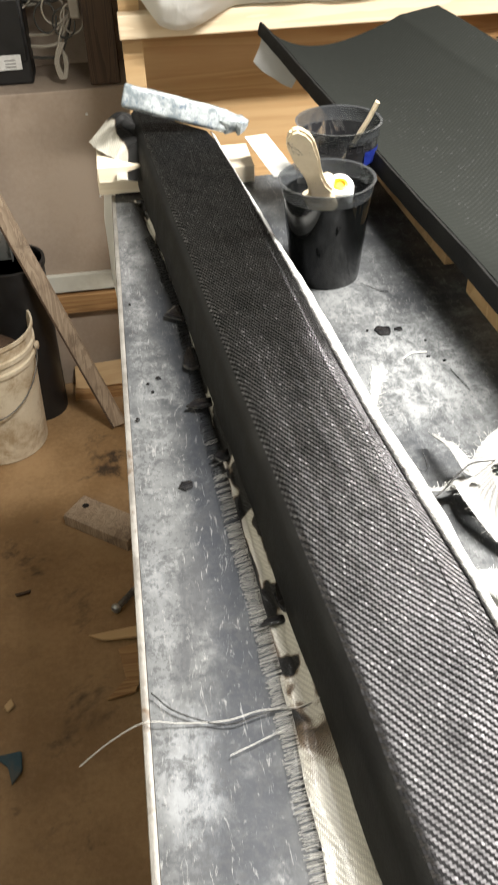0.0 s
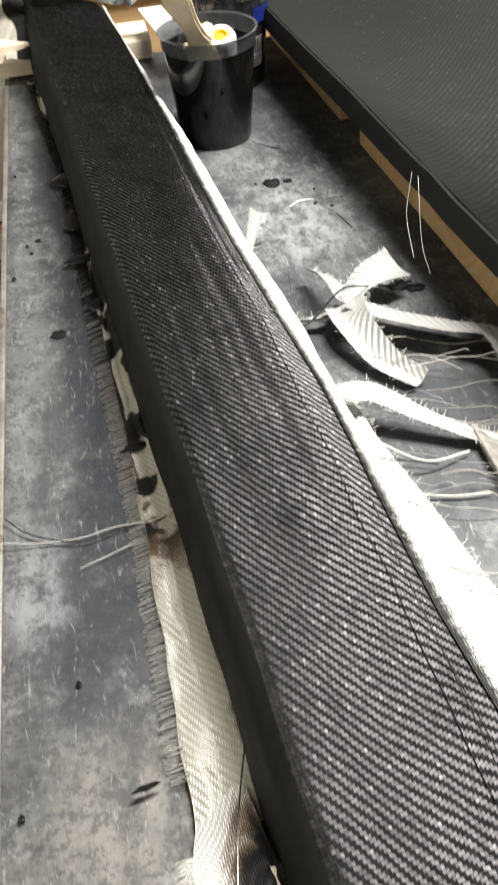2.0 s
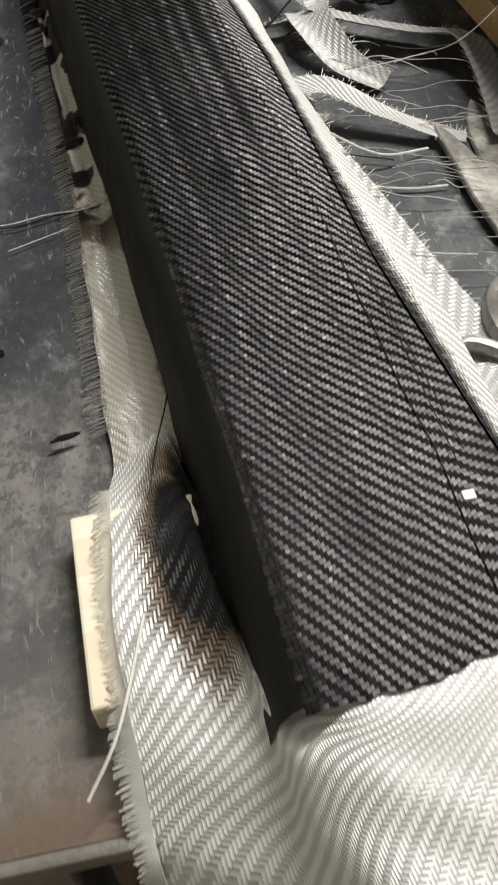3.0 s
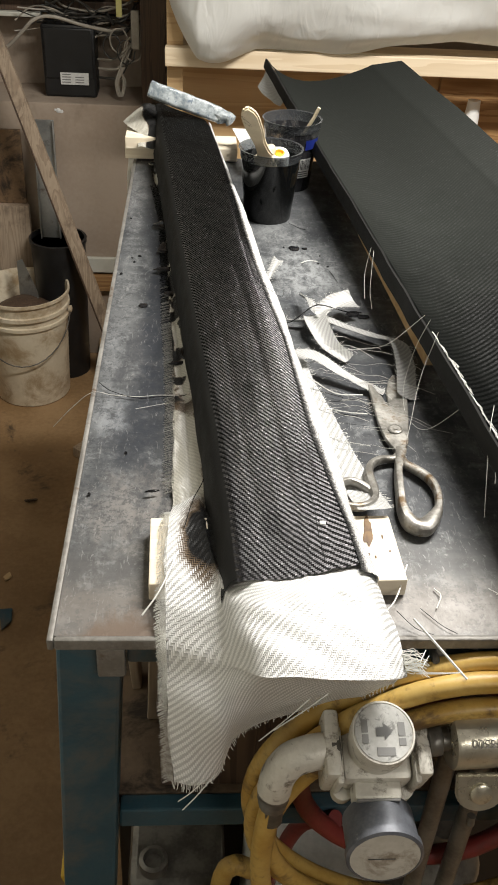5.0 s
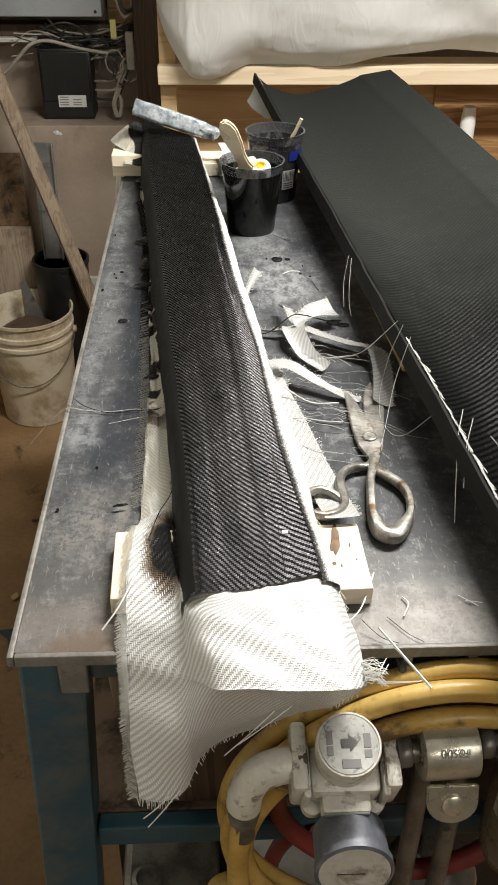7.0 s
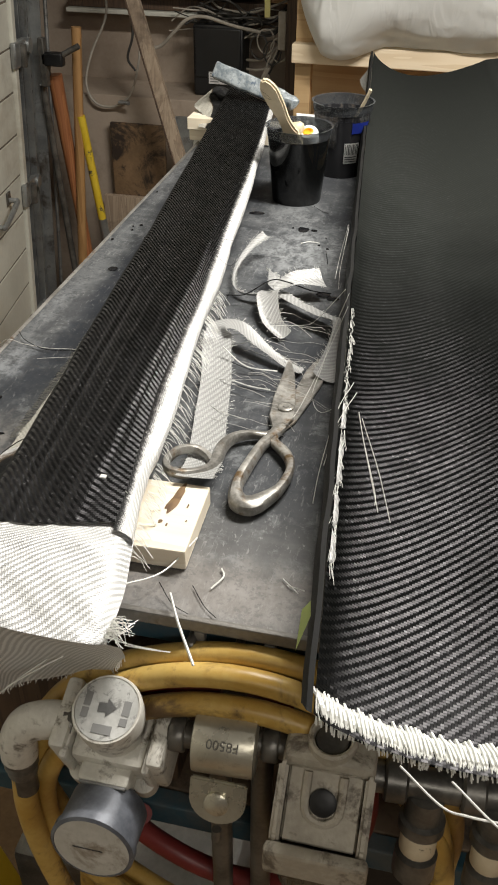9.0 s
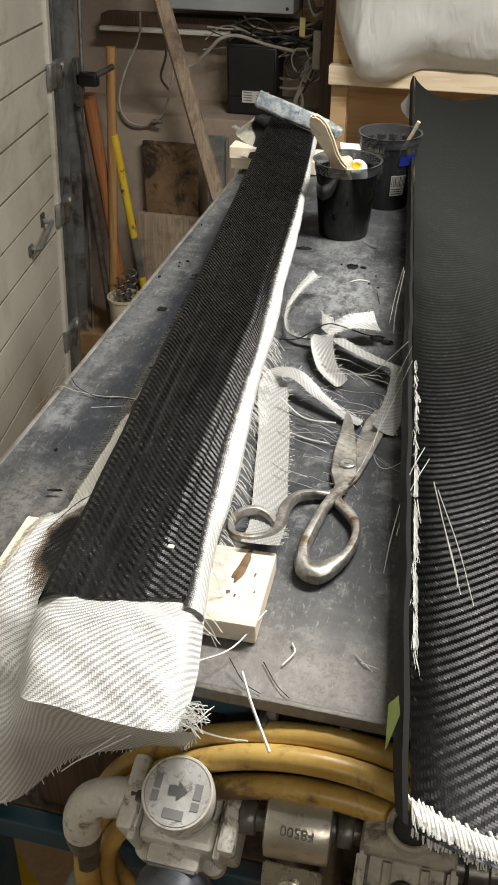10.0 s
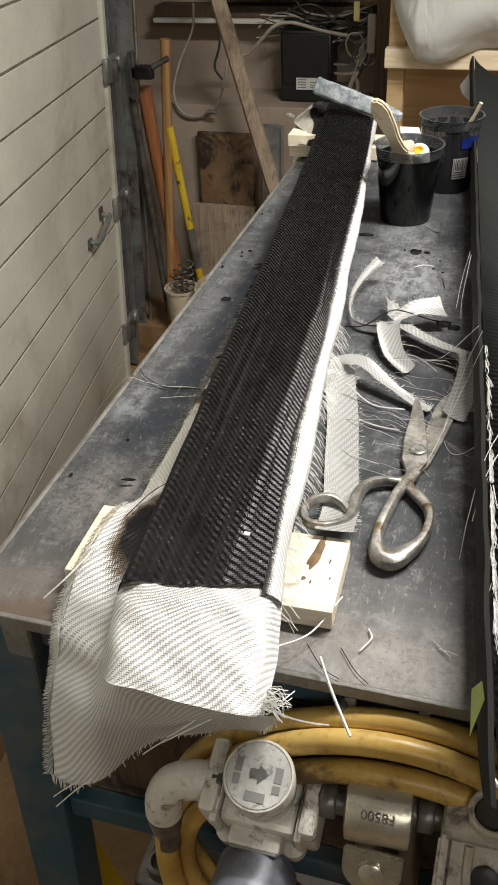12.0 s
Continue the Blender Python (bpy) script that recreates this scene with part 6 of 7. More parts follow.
def build_regulator():
    c = Vector((0.282, -0.052, 1.066))
    r = thing("air_regulator", c, "dirty pale grey cast air pressure regulator with a round gauge", "air regulator")
    cap = part("cap", local_lathe(c, (0, 0, 0), (0, 0, 1), [(0.0255, -0.004), (0.026, 0.012), (0.0272, 0.018), (0.0278, 0.036), (0.0268, 0.0385), (0.0255, 0.0385), (0.025, 0.0375), (0.0, 0.0375)], 48), CAST, r)
    part("cap_label", local_lathe(c, (0, 0, 0.0378), (0, 0, 1), [(0.0246, 0.0), (0.0246, 0.0006), (0.0, 0.0006)], 48), CAP_FACE, cap, "scuffed round label with an arrow")
    for x0, y0, x1, y1 in ((-0.019, 0.000, -0.0135, 0.011), (-0.019, -0.009, -0.0135, -0.0015), (-0.007, -0.0195, 0.0085, -0.0125), (0.0125, -0.003, 0.0185, 0.0085), (0.0125, -0.011, 0.0185, -0.005)):
        part("label_bar", local_box(c, (x0, y0, 0.0383), (x1, y1, 0.0389), 0.0), GREY_INK, cap)
    arrow = bmesh.new()
    vs = [arrow.verts.new((x, y, 0.0389)) for x, y in ((-0.009, -0.004), (0.0, -0.004), (0.0, -0.009), (0.011, 0.001), (0.0, 0.011), (0.0, 0.006), (-0.009, 0.006))]
    arrow.faces.new(vs)
    bmesh.ops.solidify(arrow, geom=arrow.faces[:], thickness=0.0004)
    bmesh.ops.transform(arrow, matrix=Matrix.Translation(c) @ LEAN @ Matrix.Rotation(radians(4), 4, "Z") @ Matrix.Diagonal((0.75, 0.75, 1.0, 1.0)), verts=arrow.verts)
    part("arrow_mark", arrow, GREY_INK, cap)
    part("body", local_box(c, (-0.031, -0.03, -0.05), (0.031, 0.03, 0.0), 0.006), CAST, r)
    for s in (-1, 1):
        part("flange", local_box(c, (s * 0.040 - 0.007, -0.029, -0.046), (s * 0.040 + 0.007, 0.029, 0.012), 0.004), CAST, r)
        part("web", local_box(c, (s * 0.034 - 0.003, -0.034, -0.046), (s * 0.034 + 0.003, 0.02, 0.006), 0.002), CAST, r)
        part("lug", local_lathe(c, (s * 0.027, -0.03, -0.048), (0, 0, 1), [(0.009, 0.0), (0.01, 0.002), (0.01, 0.016), (0.0, 0.018)], 20), CAST, r)
    part("front_boss", local_box(c, (-0.021, -0.044, -0.034), (0.021, -0.028, -0.008), 0.003), CAST, r)
    part("name_plate", local_box(c, (-0.019, -0.0455, -0.016), (0.019, -0.0435, -0.009), 0.0005), GREY_INK, r, "small worn name plate")
    part("screw", local_lathe(c, (0.014, -0.044, -0.022), (0, -1, 0), [(0.004, 0.0), (0.004, 0.003), (0.002, 0.0032), (0.0, 0.002)], 12), GREASY, r)
    part("lower_body", local_lathe(c, (0, 0, -0.05), (0, 0, -1), [(0.029, 0.0), (0.029, 0.02), (0.024, 0.03), (0.022, 0.06), (0.0, 0.062)], 28), CAST, r)
    g = Vector((0.002, -0.044, -0.036))
    part("gauge_stem", local_lathe(c, g + Vector((0, 0.004, 0)), (0, -1, 0), [(0.007, 0.0), (0.0075, 0.006), (0.006, 0.009), (0.006, 0.012)], 12), BRASS, r, "brass gauge stem")
    gauge = part("gauge", local_lathe(c, g + Vector((0.001, -0.006, -0.006)), (0, -1, 0.49), [(0.0, 0.0), (0.029, 0.0), (0.0315, 0.003), (0.032, 0.034), (0.0338, 0.035), (0.0338, 0.042), (0.031, 0.0435), (0.030, 0.041), (0.0, 0.041)], 44), GAUGE_BLACK, r, "dark scratched gauge case")
    part("dial", local_lathe(c, g + Vector((0.001, -0.006 - 0.0415 * 0.898, -0.006 + 0.0415 * 0.44)), (0, -1, 0.49), [(0.0305, 0.0), (0.0305, 0.0015), (0.0, 0.0022)], 40), DIAL, gauge, "grimy dial under glass")
    needle = local_box(c, tuple(g + Vector((-0.014, -0.0458, 0.010))), tuple(g + Vector((0.010, -0.0452, 0.0135))), 0.0003)
    part("needle", needle, INK, gauge)
    elbow = thing("pipe_elbow", (0.2, -0.06, 1.04), "dirty grey galvanised pipe elbow on the air line", "pipe fitting")
    path = spline([(0.246, -0.052, 1.058), (0.226, -0.055, 1.06), (0.207, -0.058, 1.053), (0.197, -0.06, 1.034), (0.1945, -0.06, 1.012)], 8)
    part("bend", tubed(path, 0.0158, 20), CAST, elbow)
    part("collar", lathed((0.238, -0.053, 1.059), (1, 0.05, 0), [(0.0175, 0.0), (0.0185, 0.003), (0.0185, 0.008), (0.0175, 0.011)], 24), GREASY, elbow)
    part("barb", lathed((0.1945, -0.06, 1.014), (0, 0, -1), [(0.0152, 0.0), (0.0152, 0.006), (0.013, 0.008), (0.0148, 0.014), (0.0122, 0.017), (0.0132, 0.024), (0.0108, 0.028), (0.0108, 0.05)], 20), GREASY, elbow)


build_regulator()


def hexagon(at, way, r, n):
    return lathed(at, way, [(r * 0.9, 0.0), (r, 0.0015), (r, n - 0.0015), (r * 0.9, n)], 6)


def build_air_line():
    y, z = -0.05, 1.068
    nip = thing("pipe_nipple", (0.332, y, z), "dark steel hexagon nipple between fittings", "pipe fitting", "hexagon nipples")
    part("hexagon", hexagon((0.327, y, z), (1, 0.05, 0), 0.0155, 0.013), GREASY, nip)
    part("thread", lathed((0.32, y, z), (1, 0.05, 0), [(0.0105, 0.0), (0.0105, 0.034)], 18), GREASY, nip)
    copy_thing(nip, pose(0.406, y + 0.006, z + 0.001))
    u = thing("pipe_union", (0.374, y, z), "pale steel pipe union clamp with a bolted lug", "pipe fitting")
    barrel = part("barrel", lathed((0.347, y + 0.001, z), (1, 0.06, 0), [(0.019, 0.0), (0.0255, 0.0015), (0.0262, 0.004), (0.0262, 0.047), (0.0255, 0.0495), (0.019, 0.051)], 36), PALE_STEEL, u)
    # rounded lug that hangs from the barrel's front
    way, down = Vector((0, -0.92, 0.39)), Vector((0, -0.39, -0.92))
    at = Vector((0.3735, -0.0735, 1.056))
    outline = [at + Vector((-0.0225, 0, 0)), at + Vector((0.0225, 0, 0))] + [at + down * (0.017 + 0.02 * math.sin(radians(a))) + Vector((0.0225 * math.cos(radians(a)), 0, 0)) for a in range(0, 181, 12)]
    part("lug", flat_poly(outline, way, 0.005), PALE_STEEL, u, "rounded bolted lug")
    head = at + down * 0.018 + way * 0.005
    part("bolt_head", lathed(head, way, [(0.0098, 0.0), (0.0098, 0.0026), (0.0085, 0.0036), (0.0, 0.004)], 22), PALE_STEEL, u)
    part("bolt_end", lathed((0.373, -0.084, 1.004), (0, -0.2, -1), [(0.004, 0.0), (0.004, 0.01), (0.0, 0.011)], 10), GREASY, u)
    data = bpy.data.curves.new("stamp", "FONT")
    data.body, data.size, data.extrude, data.align_x = "F8500", 0.0105, 0.0002, "CENTER"
    tmp = new("stamp", data)
    mesh = bpy.data.meshes.new_from_object(tmp)
    bpy.data.objects.remove(tmp)
    bm = bmesh.new()
    bm.from_mesh(mesh)
    bmesh.ops.transform(bm, matrix=Matrix.Translation((0.374, -0.0655, 1.0905)) @ Matrix.Rotation(radians(50), 4, "X") @ Matrix.Rotation(radians(180), 4, "Z"), verts=bm.verts)
    part("stamped_mark", bm, GREASY, u)
    f = thing("air_filter", (0.452, -0.05, 1.05), "grimy pale plastic air filter housing with a clear bowl", "air filter")
    body = mottled("grimy_tan_casting", (0.33, 0.295, 0.235), (0.46, 0.42, 0.345), 22, 0.55, 0.05, 180, 0.35, 0.0015, dirt=(0.12, 0.1, 0.075), dirt_scale=34, dirt_at=(0.5, 0.64))
    part("head", boxed((0.42, -0.066, 1.046), (0.49, -0.01, 1.09), 0.006), body, f)
    part("top_boss", lathed((0.455, -0.046, 1.086), (0, -0.15, 1), [(0.0195, 0.0), (0.0185, 0.012), (0.0165, 0.014), (0.0145, 0.013), (0.0135, 0.004), (0.0, 0.004)], 30), body, f)
    part("boss_plug", lathed((0.455, -0.0465, 1.0895), (0, -0.15, 1), [(0.0, 0.0), (0.013, 0.0), (0.0125, 0.0055), (0.0, 0.006)], 22), GREASY, f)
    for x in (0.4185, 0.4835):
        wall = flat_poly([(x, -0.067, 1.089), (x, -0.067, 1.006), (x, -0.107, 1.016), (x, -0.107, 1.05), (x, -0.088, 1.07)], (1, 0, 0), 0.0075)
        part("side_wall", wall, body, f)
    deck = flat_poly([(0.4265, -0.067, 1.084), (0.483, -0.067, 1.084), (0.483, -0.104, 1.042), (0.4265, -0.104, 1.042)], (0, 0.78, -0.63), 0.006)
    part("sloped_deck", deck, body, f)
    # a raised collar runs from the boss down the deck round a dark port
    way = Vector((0, -0.631, -0.776))
    top = Vector((0.4545, -0.0695, 1.083))
    collar = [top + Vector((-0.0135, 0, 0)), top + Vector((-0.0135, 0, 0)) + way * 0.018] + [top + way * (0.024 + 0.0125 * math.sin(radians(a))) - Vector((0.0135 * math.cos(radians(a)), 0, 0)) for a in range(20, 161, 20)] + [top + Vector((0.0135, 0, 0)) + way * 0.018, top + Vector((0.0135, 0, 0))]
    part("collar", tubed([tuple(p) for p in collar], 0.0036, 8), body, f, "raised rounded collar")
    # a black disc paints the dark inside of the port
    port = top + way * 0.021 + Vector((0, -0.0012, 0.001))
    part("port", lathed(port, (0, -0.776, 0.631), [(0.0095, -0.003), (0.0105, 0.0), (0.0085, 0.0012), (0.0, 0.0006)], 18), BLACK_PLASTIC, f, "drain port, its dark inside put in as a black disc")
    part("floor_plate", boxed((0.4265, -0.107, 1.016), (0.483, -0.067, 1.024), 0.002), body, f)
    part("front_lip", boxed((0.416, -0.1185, 1.018), (0.4935, -0.1075, 1.048), 0.004), body, f)
    part("lip_stain", boxed((0.430, -0.1072, 1.026), (0.478, -0.1035, 1.040), 0.0015), GREASY, f, "oily dirt in the tray")
    part("bowl", lathed((0.452, -0.06, 1.0), (0, 0, -1), [(0.034, -0.045), (0.034, 0.0), (0.033, 0.06), (0.024, 0.085), (0.0, 0.09)], 30), clear_plastic("smoky_bowl", (0.35, 0.3, 0.22), 0.5, (0.2, 0.17, 0.12), 0.2, (0.12, 0.1, 0.08), (0.5, 0.6), 30), f)
    line = thing("pipe_run", (0.55, -0.045, 1.06), "greasy steel pipe with two drop valves", "pipe")
    part("pipe", tubed([(0.488, -0.046, 1.06), (0.56, -0.042, 1.058), (0.76, -0.03, 1.055)], 0.0125, 16), GREASY, line)
    for x in (0.497, 0.555, 0.62):
        part("coupling", lathed((x, -0.046 + 0.05 * (x - 0.49), 1.0595), (1, 0.05, 0), [(0.015, 0.0), (0.0175, 0.002), (0.0175, 0.016), (0.015, 0.018)], 20), GREASY, line)
    for x in (0.53, 0.585):
        v = part("drop_valve", lathed((x, -0.05, 1.055), (0, -0.15, -1), [(0.0145, 0.0), (0.0145, 0.022), (0.018, 0.024), (0.018, 0.034), (0.0125, 0.036), (0.0125, 0.06), (0.017, 0.062), (0.017, 0.085)], 22), GREASY, line)
        part("sleeve", lathed((x, -0.0555, 1.018), (0, -0.15, -1), [(0.0138, 0.0), (0.0145, 0.001), (0.0145, 0.02), (0.0138, 0.021)], 22), CREAM, v, "cream plastic sleeve")
    for x, yy in ((0.362, -0.03), (0.398, -0.03)):
        p = thing("drop_pipe", (x, yy, 0.0), "greasy steel pipe running down to the floor", "pipe", "drop pipes")
        part("pipe", tubed([(x, yy, 1.045), (x + 0.004, yy, 0.6), (x + 0.01, yy + 0.01, 0.0)], 0.0095, 14), GREASY, p)


build_air_line()


def build_hoses():
    def loop(cx, cz, rx, rz, y0, dy, a0, a1, n=64):
        pts = []
        for k in range(n + 1):
            a = radians(a0 + (a1 - a0) * k / n)
            w = 1 + 0.02 * math.sin(3 * a + y0 * 90)
            pts.append((cx + rx * w * math.cos(a), y0 + dy * k / n + 0.004 * math.sin(2 * a), cz + rz * w * math.sin(a)))
        return pts

    coil = thing("air_hose", (0.37, -0.03, 0.72), "coiled dirty yellow rubber air hose on the bench front", "air hose")
    for args in ((0.375, 0.922, 0.192, 0.207, -0.012, 0.002, -80, 265), (0.372, 0.920, 0.188, 0.199, -0.031, 0.002, -70, 262), (0.378, 0.914, 0.182, 0.179, -0.036, -0.002, -60, 255)):
        part("coil", tubed(loop(*args), 0.0098, 12), HOSE, coil)
    part("tail", tubed(spline([(0.1945, -0.06, 0.99), (0.19, -0.058, 0.93), (0.192, -0.05, 0.84), (0.21, -0.045, 0.74), (0.25, -0.04, 0.6), (0.28, -0.03, 0.3), (0.3, 0.0, 0.012)], 8), 0.0108, 12), HOSE, coil)
    red = thing("red_hose", (0.35, 0.0, 0.8), "red rubber hose coiled behind the yellow one", "air hose")
    part("coil", tubed(loop(0.36, 0.95, 0.13, 0.145, 0.008 - 0.02, 0.004, 90, 440), 0.0105, 12), RED_HOSE, red)
    part("tail", tubed(spline([(0.275, 0.0, 0.86), (0.245, 0.03, 0.80), (0.225, 0.04, 0.7), (0.205, 0.05, 0.5), (0.2, 0.06, 0.011)], 8), 0.0095, 12), RED_HOSE, red)
    for x in (0.334, 0.372):
        h = thing("hose_hook", (x, -0.012, 1.12), "small steel hook bolted under the bench edge", "hook", "hose hooks")
        part("hook", tubed(spline([(x, 0.006, 1.128), (x, -0.010, 1.13), (x, -0.012, 1.124)], 4), 0.004, 8), GREASY, h)


build_hoses()


def build_under_bench():
    ORANGE_RED = mottled("orange_print", (0.6, 0.13, 0.04), (0.65, 0.18, 0.05), 40, 0.5)
    b = thing("printed_box", (0.29, 0.12, 0.0), "white cardboard box with an orange panel under the bench", "box")
    part("body", boxed((0.2, 0.02, 0.0), (0.35, 0.2, 0.64), 0.004), LABEL_WHITE, b)
    part("panel", boxed((0.262, 0.0185, 0.5), (0.282, 0.0197, 0.62), 0.0003), ORANGE_RED, b)
    d = thing("dark_crate", (0.55, 0.4, 0.0), "dark dusty crate under the bench", "crate")
    part("body", boxed((0.42, 0.36, 0.0), (0.8, 0.9, 0.6), 0.01), BLACK_PLASTIC, d)
    c = thing("steel_can", (0.44, 0.1, 0.0), "dark greasy steel can under the bench", "can")
    part("body", lathed((0.45, 0.1, 0.0), (0, 0, 1), [(0.0, 0.0), (0.06, 0.0), (0.06, 0.6), (0.055, 0.61), (0.02, 0.64), (0.018, 0.67), (0.0, 0.67)], 26), GREASY, c)
    for x0, y0, x1, y1, zt, lean in ((0.072, 0.126, 0.09, 0.15, 1.09, 2), (0.045, 0.17, 0.056, 0.2, 0.95, -4)):
        w = thing("offcut_board", (x0, y0, 0.8615), "grey offcut board standing on the lower shelf", "board", "boards on the lower shelf")
        part("board", boxed((x0, y0, 0.8625), (x1, y1, zt), 0.002, Matrix.Rotation(radians(lean), 3, "Y")), OLD_PLANK, w)
    k = thing("dark_box", (0.2, 0.1, 0.8615), "dark grimy box standing on the lower shelf", "box")
    part("body", boxed((0.087, 0.04, 0.8625), (0.3, 0.12, 0.985), 0.004), DARK_WOOD, k)
    part("lid", boxed((0.084, 0.037, 0.986), (0.303, 0.123, 0.998), 0.003), DARK_WOOD, k)
    p = thing("tube_offcut", (0.11, 0.4, 0.0), "grey plastic tube leaning under the bench", "tube")
    part("tube", tubed([(0.16, 0.25, 0.02), (0.08, 0.29, 0.78)], 0.016, 16), GALV, p)
    # added near-black panel that stands in for the shade under the bench
    lone("shade_panel", boxed((0.0, 0.32, 0.0), (0.8, 0.335, 0.83), 0.002, Matrix.Rotation(radians(-3), 3, "X")), mottled("shade_panel_black", (0.03, 0.023, 0.017), (0.05, 0.039, 0.028), 6, 0.8), (0.43, 0.33, 0.0), "near-black panel added in place of the shade under the bench", "plywood")
    lv = thing("spirit_level", (0.03, 0.2, 0.0), "yellow spirit level standing under the bench", "spirit level")
    part("bar", boxed((0.005, 0.1, 0.0), (0.022, 0.15, 0.61), 0.003, Matrix.Rotation(radians(-10), 3, "Y") @ Matrix.Rotation(radians(4), 3, "X")), mottled("yellow_paint", (0.6, 0.38, 0.02), (0.68, 0.45, 0.03), 20, 0.4), lv)
    m = thing("machine_part", (0.07, 0.14, 0.0), "dark grey machine casting under the bench", "machine part")
    part("casting", boxed((0.035, 0.1, 0.0), (0.17, 0.24, 0.53), 0.012), GREASY, m)
    part("port", lathed((0.07, 0.13, 0.528), (0, 0, 1), [(0.02, 0.0), (0.02, 0.02), (0.014, 0.022), (0.012, 0.01), (0.0, 0.01)], 22), GREASY, m)
    y = thing("yellow_tool", (0.165, 0.08, 0.0), "yellow plastic tool handle under the bench", "tool")
    part("handle", tubed(spline([(0.15, 0.07, 0.0), (0.155, 0.075, 0.3), (0.16, 0.08, 0.56), (0.175, 0.08, 0.62), (0.2, 0.08, 0.61)], 6), 0.013, 10), HOSE, y)


build_under_bench()

# ---- the corner behind the bench ----


def build_corner():
    b = thing("bucket", (-0.45, 2.18, 0.0), "dirty white five gallon plastic bucket with a wire handle", "bucket")
    part("shell", lathed((-0.45, 2.18, 0.0), (0, 0, 1), [(0.0, 0.004), (0.122, 0.0), (0.127, 0.004), (0.139, 0.30), (0.146, 0.301), (0.146, 0.312), (0.140, 0.314), (0.141, 0.335), (0.149, 0.337), (0.149, 0.35), (0.143, 0.352), (0.145, 0.385), (0.152, 0.388), (0.152, 0.398), (0.146, 0.398), (0.142, 0.38), (0.134, 0.2), (0.122, 0.012), (0.0, 0.012)], 56), WHITE_PLASTIC, b)
    bail = [(-0.45 - 0.151 * math.cos(radians(a)), 2.18 - 0.1515 * abs(math.sin(radians(a))) - 0.004, 0.32 - 0.14 * math.sin(radians(a))) for a in range(0, 181, 10)]
    part("bail", tubed(bail, 0.0022, 6), GREASY, b, "rusty wire handle")
    part("ear", lathed((-0.299, 2.18, 0.32), (1, 0, 0), [(0.012, -0.006), (0.012, 0.004), (0.006, 0.006)], 14), WHITE_PLASTIC, b)
    s = thing("plastic_scraper", (-0.45, 2.2, 0.02), "grey plastic blade standing in the bucket", "scraper")
    part("blade", flat_poly([(-0.475, 2.23, 0.1), (-0.395, 2.2, 0.1), (-0.41, 2.22, 0.36), (-0.455, 2.24, 0.47), (-0.475, 2.245, 0.46)], (0.2, -1, 0.1), 0.006), GALV, s)
    j = thing("debris", (-0.46, 2.18, 0.02), "dark scraps filling the bucket", "scraps")
    part("fill", lathed((-0.455, 2.18, 0.02), (0, 0, 1), [(0.0, 0.0), (0.11, 0.0), (0.128, 0.27), (0.09, 0.3), (0.04, 0.33), (0.0, 0.33)], 18), DARK_WOOD, j)
    k = thing("bin", (-0.345, 2.325, 0.0), "black plastic bin against the wall", "bin")
    part("shell", lathed((-0.345, 2.325, 0.0), (0, 0, 1), [(0.0, 0.002), (0.08, 0.0), (0.092, 0.498), (0.088, 0.498), (0.078, 0.02), (0.0, 0.02)], 36), BLACK_PLASTIC, k)
    part("rim", lathed((-0.345, 2.325, 0.0), (0, 0, 1), [(0.0885, 0.499), (0.0965, 0.5), (0.0965, 0.514), (0.0885, 0.515), (0.0885, 0.499)], 36), BLACK_PLASTIC, k)
    g = thing("steel_stud", (-0.37, 2.35, 0.03), "galvanised steel stud standing in the black bin", "steel stud")
    part("web", boxed((-0.404, 2.352, 0.03), (-0.337, 2.356, 0.886), 0.0005, Matrix.Rotation(radians(-4), 3, "X")), GALV, g)
    for x in (-0.404, -0.341):
        part("lip", boxed((x, 2.338, 0.03), (x + 0.004, 2.354, 0.886), 0.0005, Matrix.Rotation(radians(-4), 3, "X")), GALV, g)
    pl = thing("leaning_plank", (-0.107, 2.176, 0.0), "long grey weathered plank leaning against the wall", "plank")
    a, e = Vector((-0.107, 2.176, 0.012)), Vector((-0.735, 2.40, 1.93))
    w = e - a
    bm = boxed((-0.021, -0.011, 0.0), (0.021, 0.011, w.length), 0.002)
    bmesh.ops.transform(bm, matrix=Matrix.Translation(a) @ Vector((0, 0, 1)).rotation_difference(w).to_matrix().to_4x4(), verts=bm.verts)
    part("plank", bm, OLD_PLANK, pl)
    bm = boxed((-0.021, -0.016, 0.0), (-0.016, -0.0112, w.length), 0.001)
    bmesh.ops.transform(bm, matrix=Matrix.Translation(a) @ Vector((0, 0, 1)).rotation_difference(w).to_matrix().to_4x4(), verts=bm.verts)
    part("batten", bm, DARK_WOOD, pl)
    for lo, hi, mat, lab in (((-0.64, 2.395, 0.6), (-0.45, 2.41, 0.845), mottled("stained_dark_ply", (0.15, 0.095, 0.05), (0.24, 0.15, 0.08), 9, 0.6, dirt=(0.03, 0.02, 0.014), dirt_scale=9, dirt_at=(0.45, 0.6)), "dark stained plywood offcut against the wall"), ((-0.67, 2.36, 0.2), (-0.44, 2.385, 0.605), OLD_PLANK, "brown plywood offcut against the wall")):
        lone("plywood_offcut", boxed(lo, hi, 0.001), mat, ((lo[0] + hi[0]) / 2, hi[1], lo[2]), lab, "plywood", "plywood offcuts")
    lone("floor_board", boxed((-0.235, 2.34, 0.05), (0.02, 2.42, 0.068), 0.002, Matrix.Rotation(radians(38), 3, "X") @ Matrix.Rotation(radians(-9), 3, "Y")), PLY_LIGHT, (-0.11, 2.38, 0.0), "plywood board lying against the wall's foot", "board")
    lone("floor_plinth", boxed((-0.24, 2.33, 0.0), (0.02, 2.41, 0.03), 0.002), PLY, (-0.11, 2.37, 0.0), "brown offcut lying under the leaning board", "board")
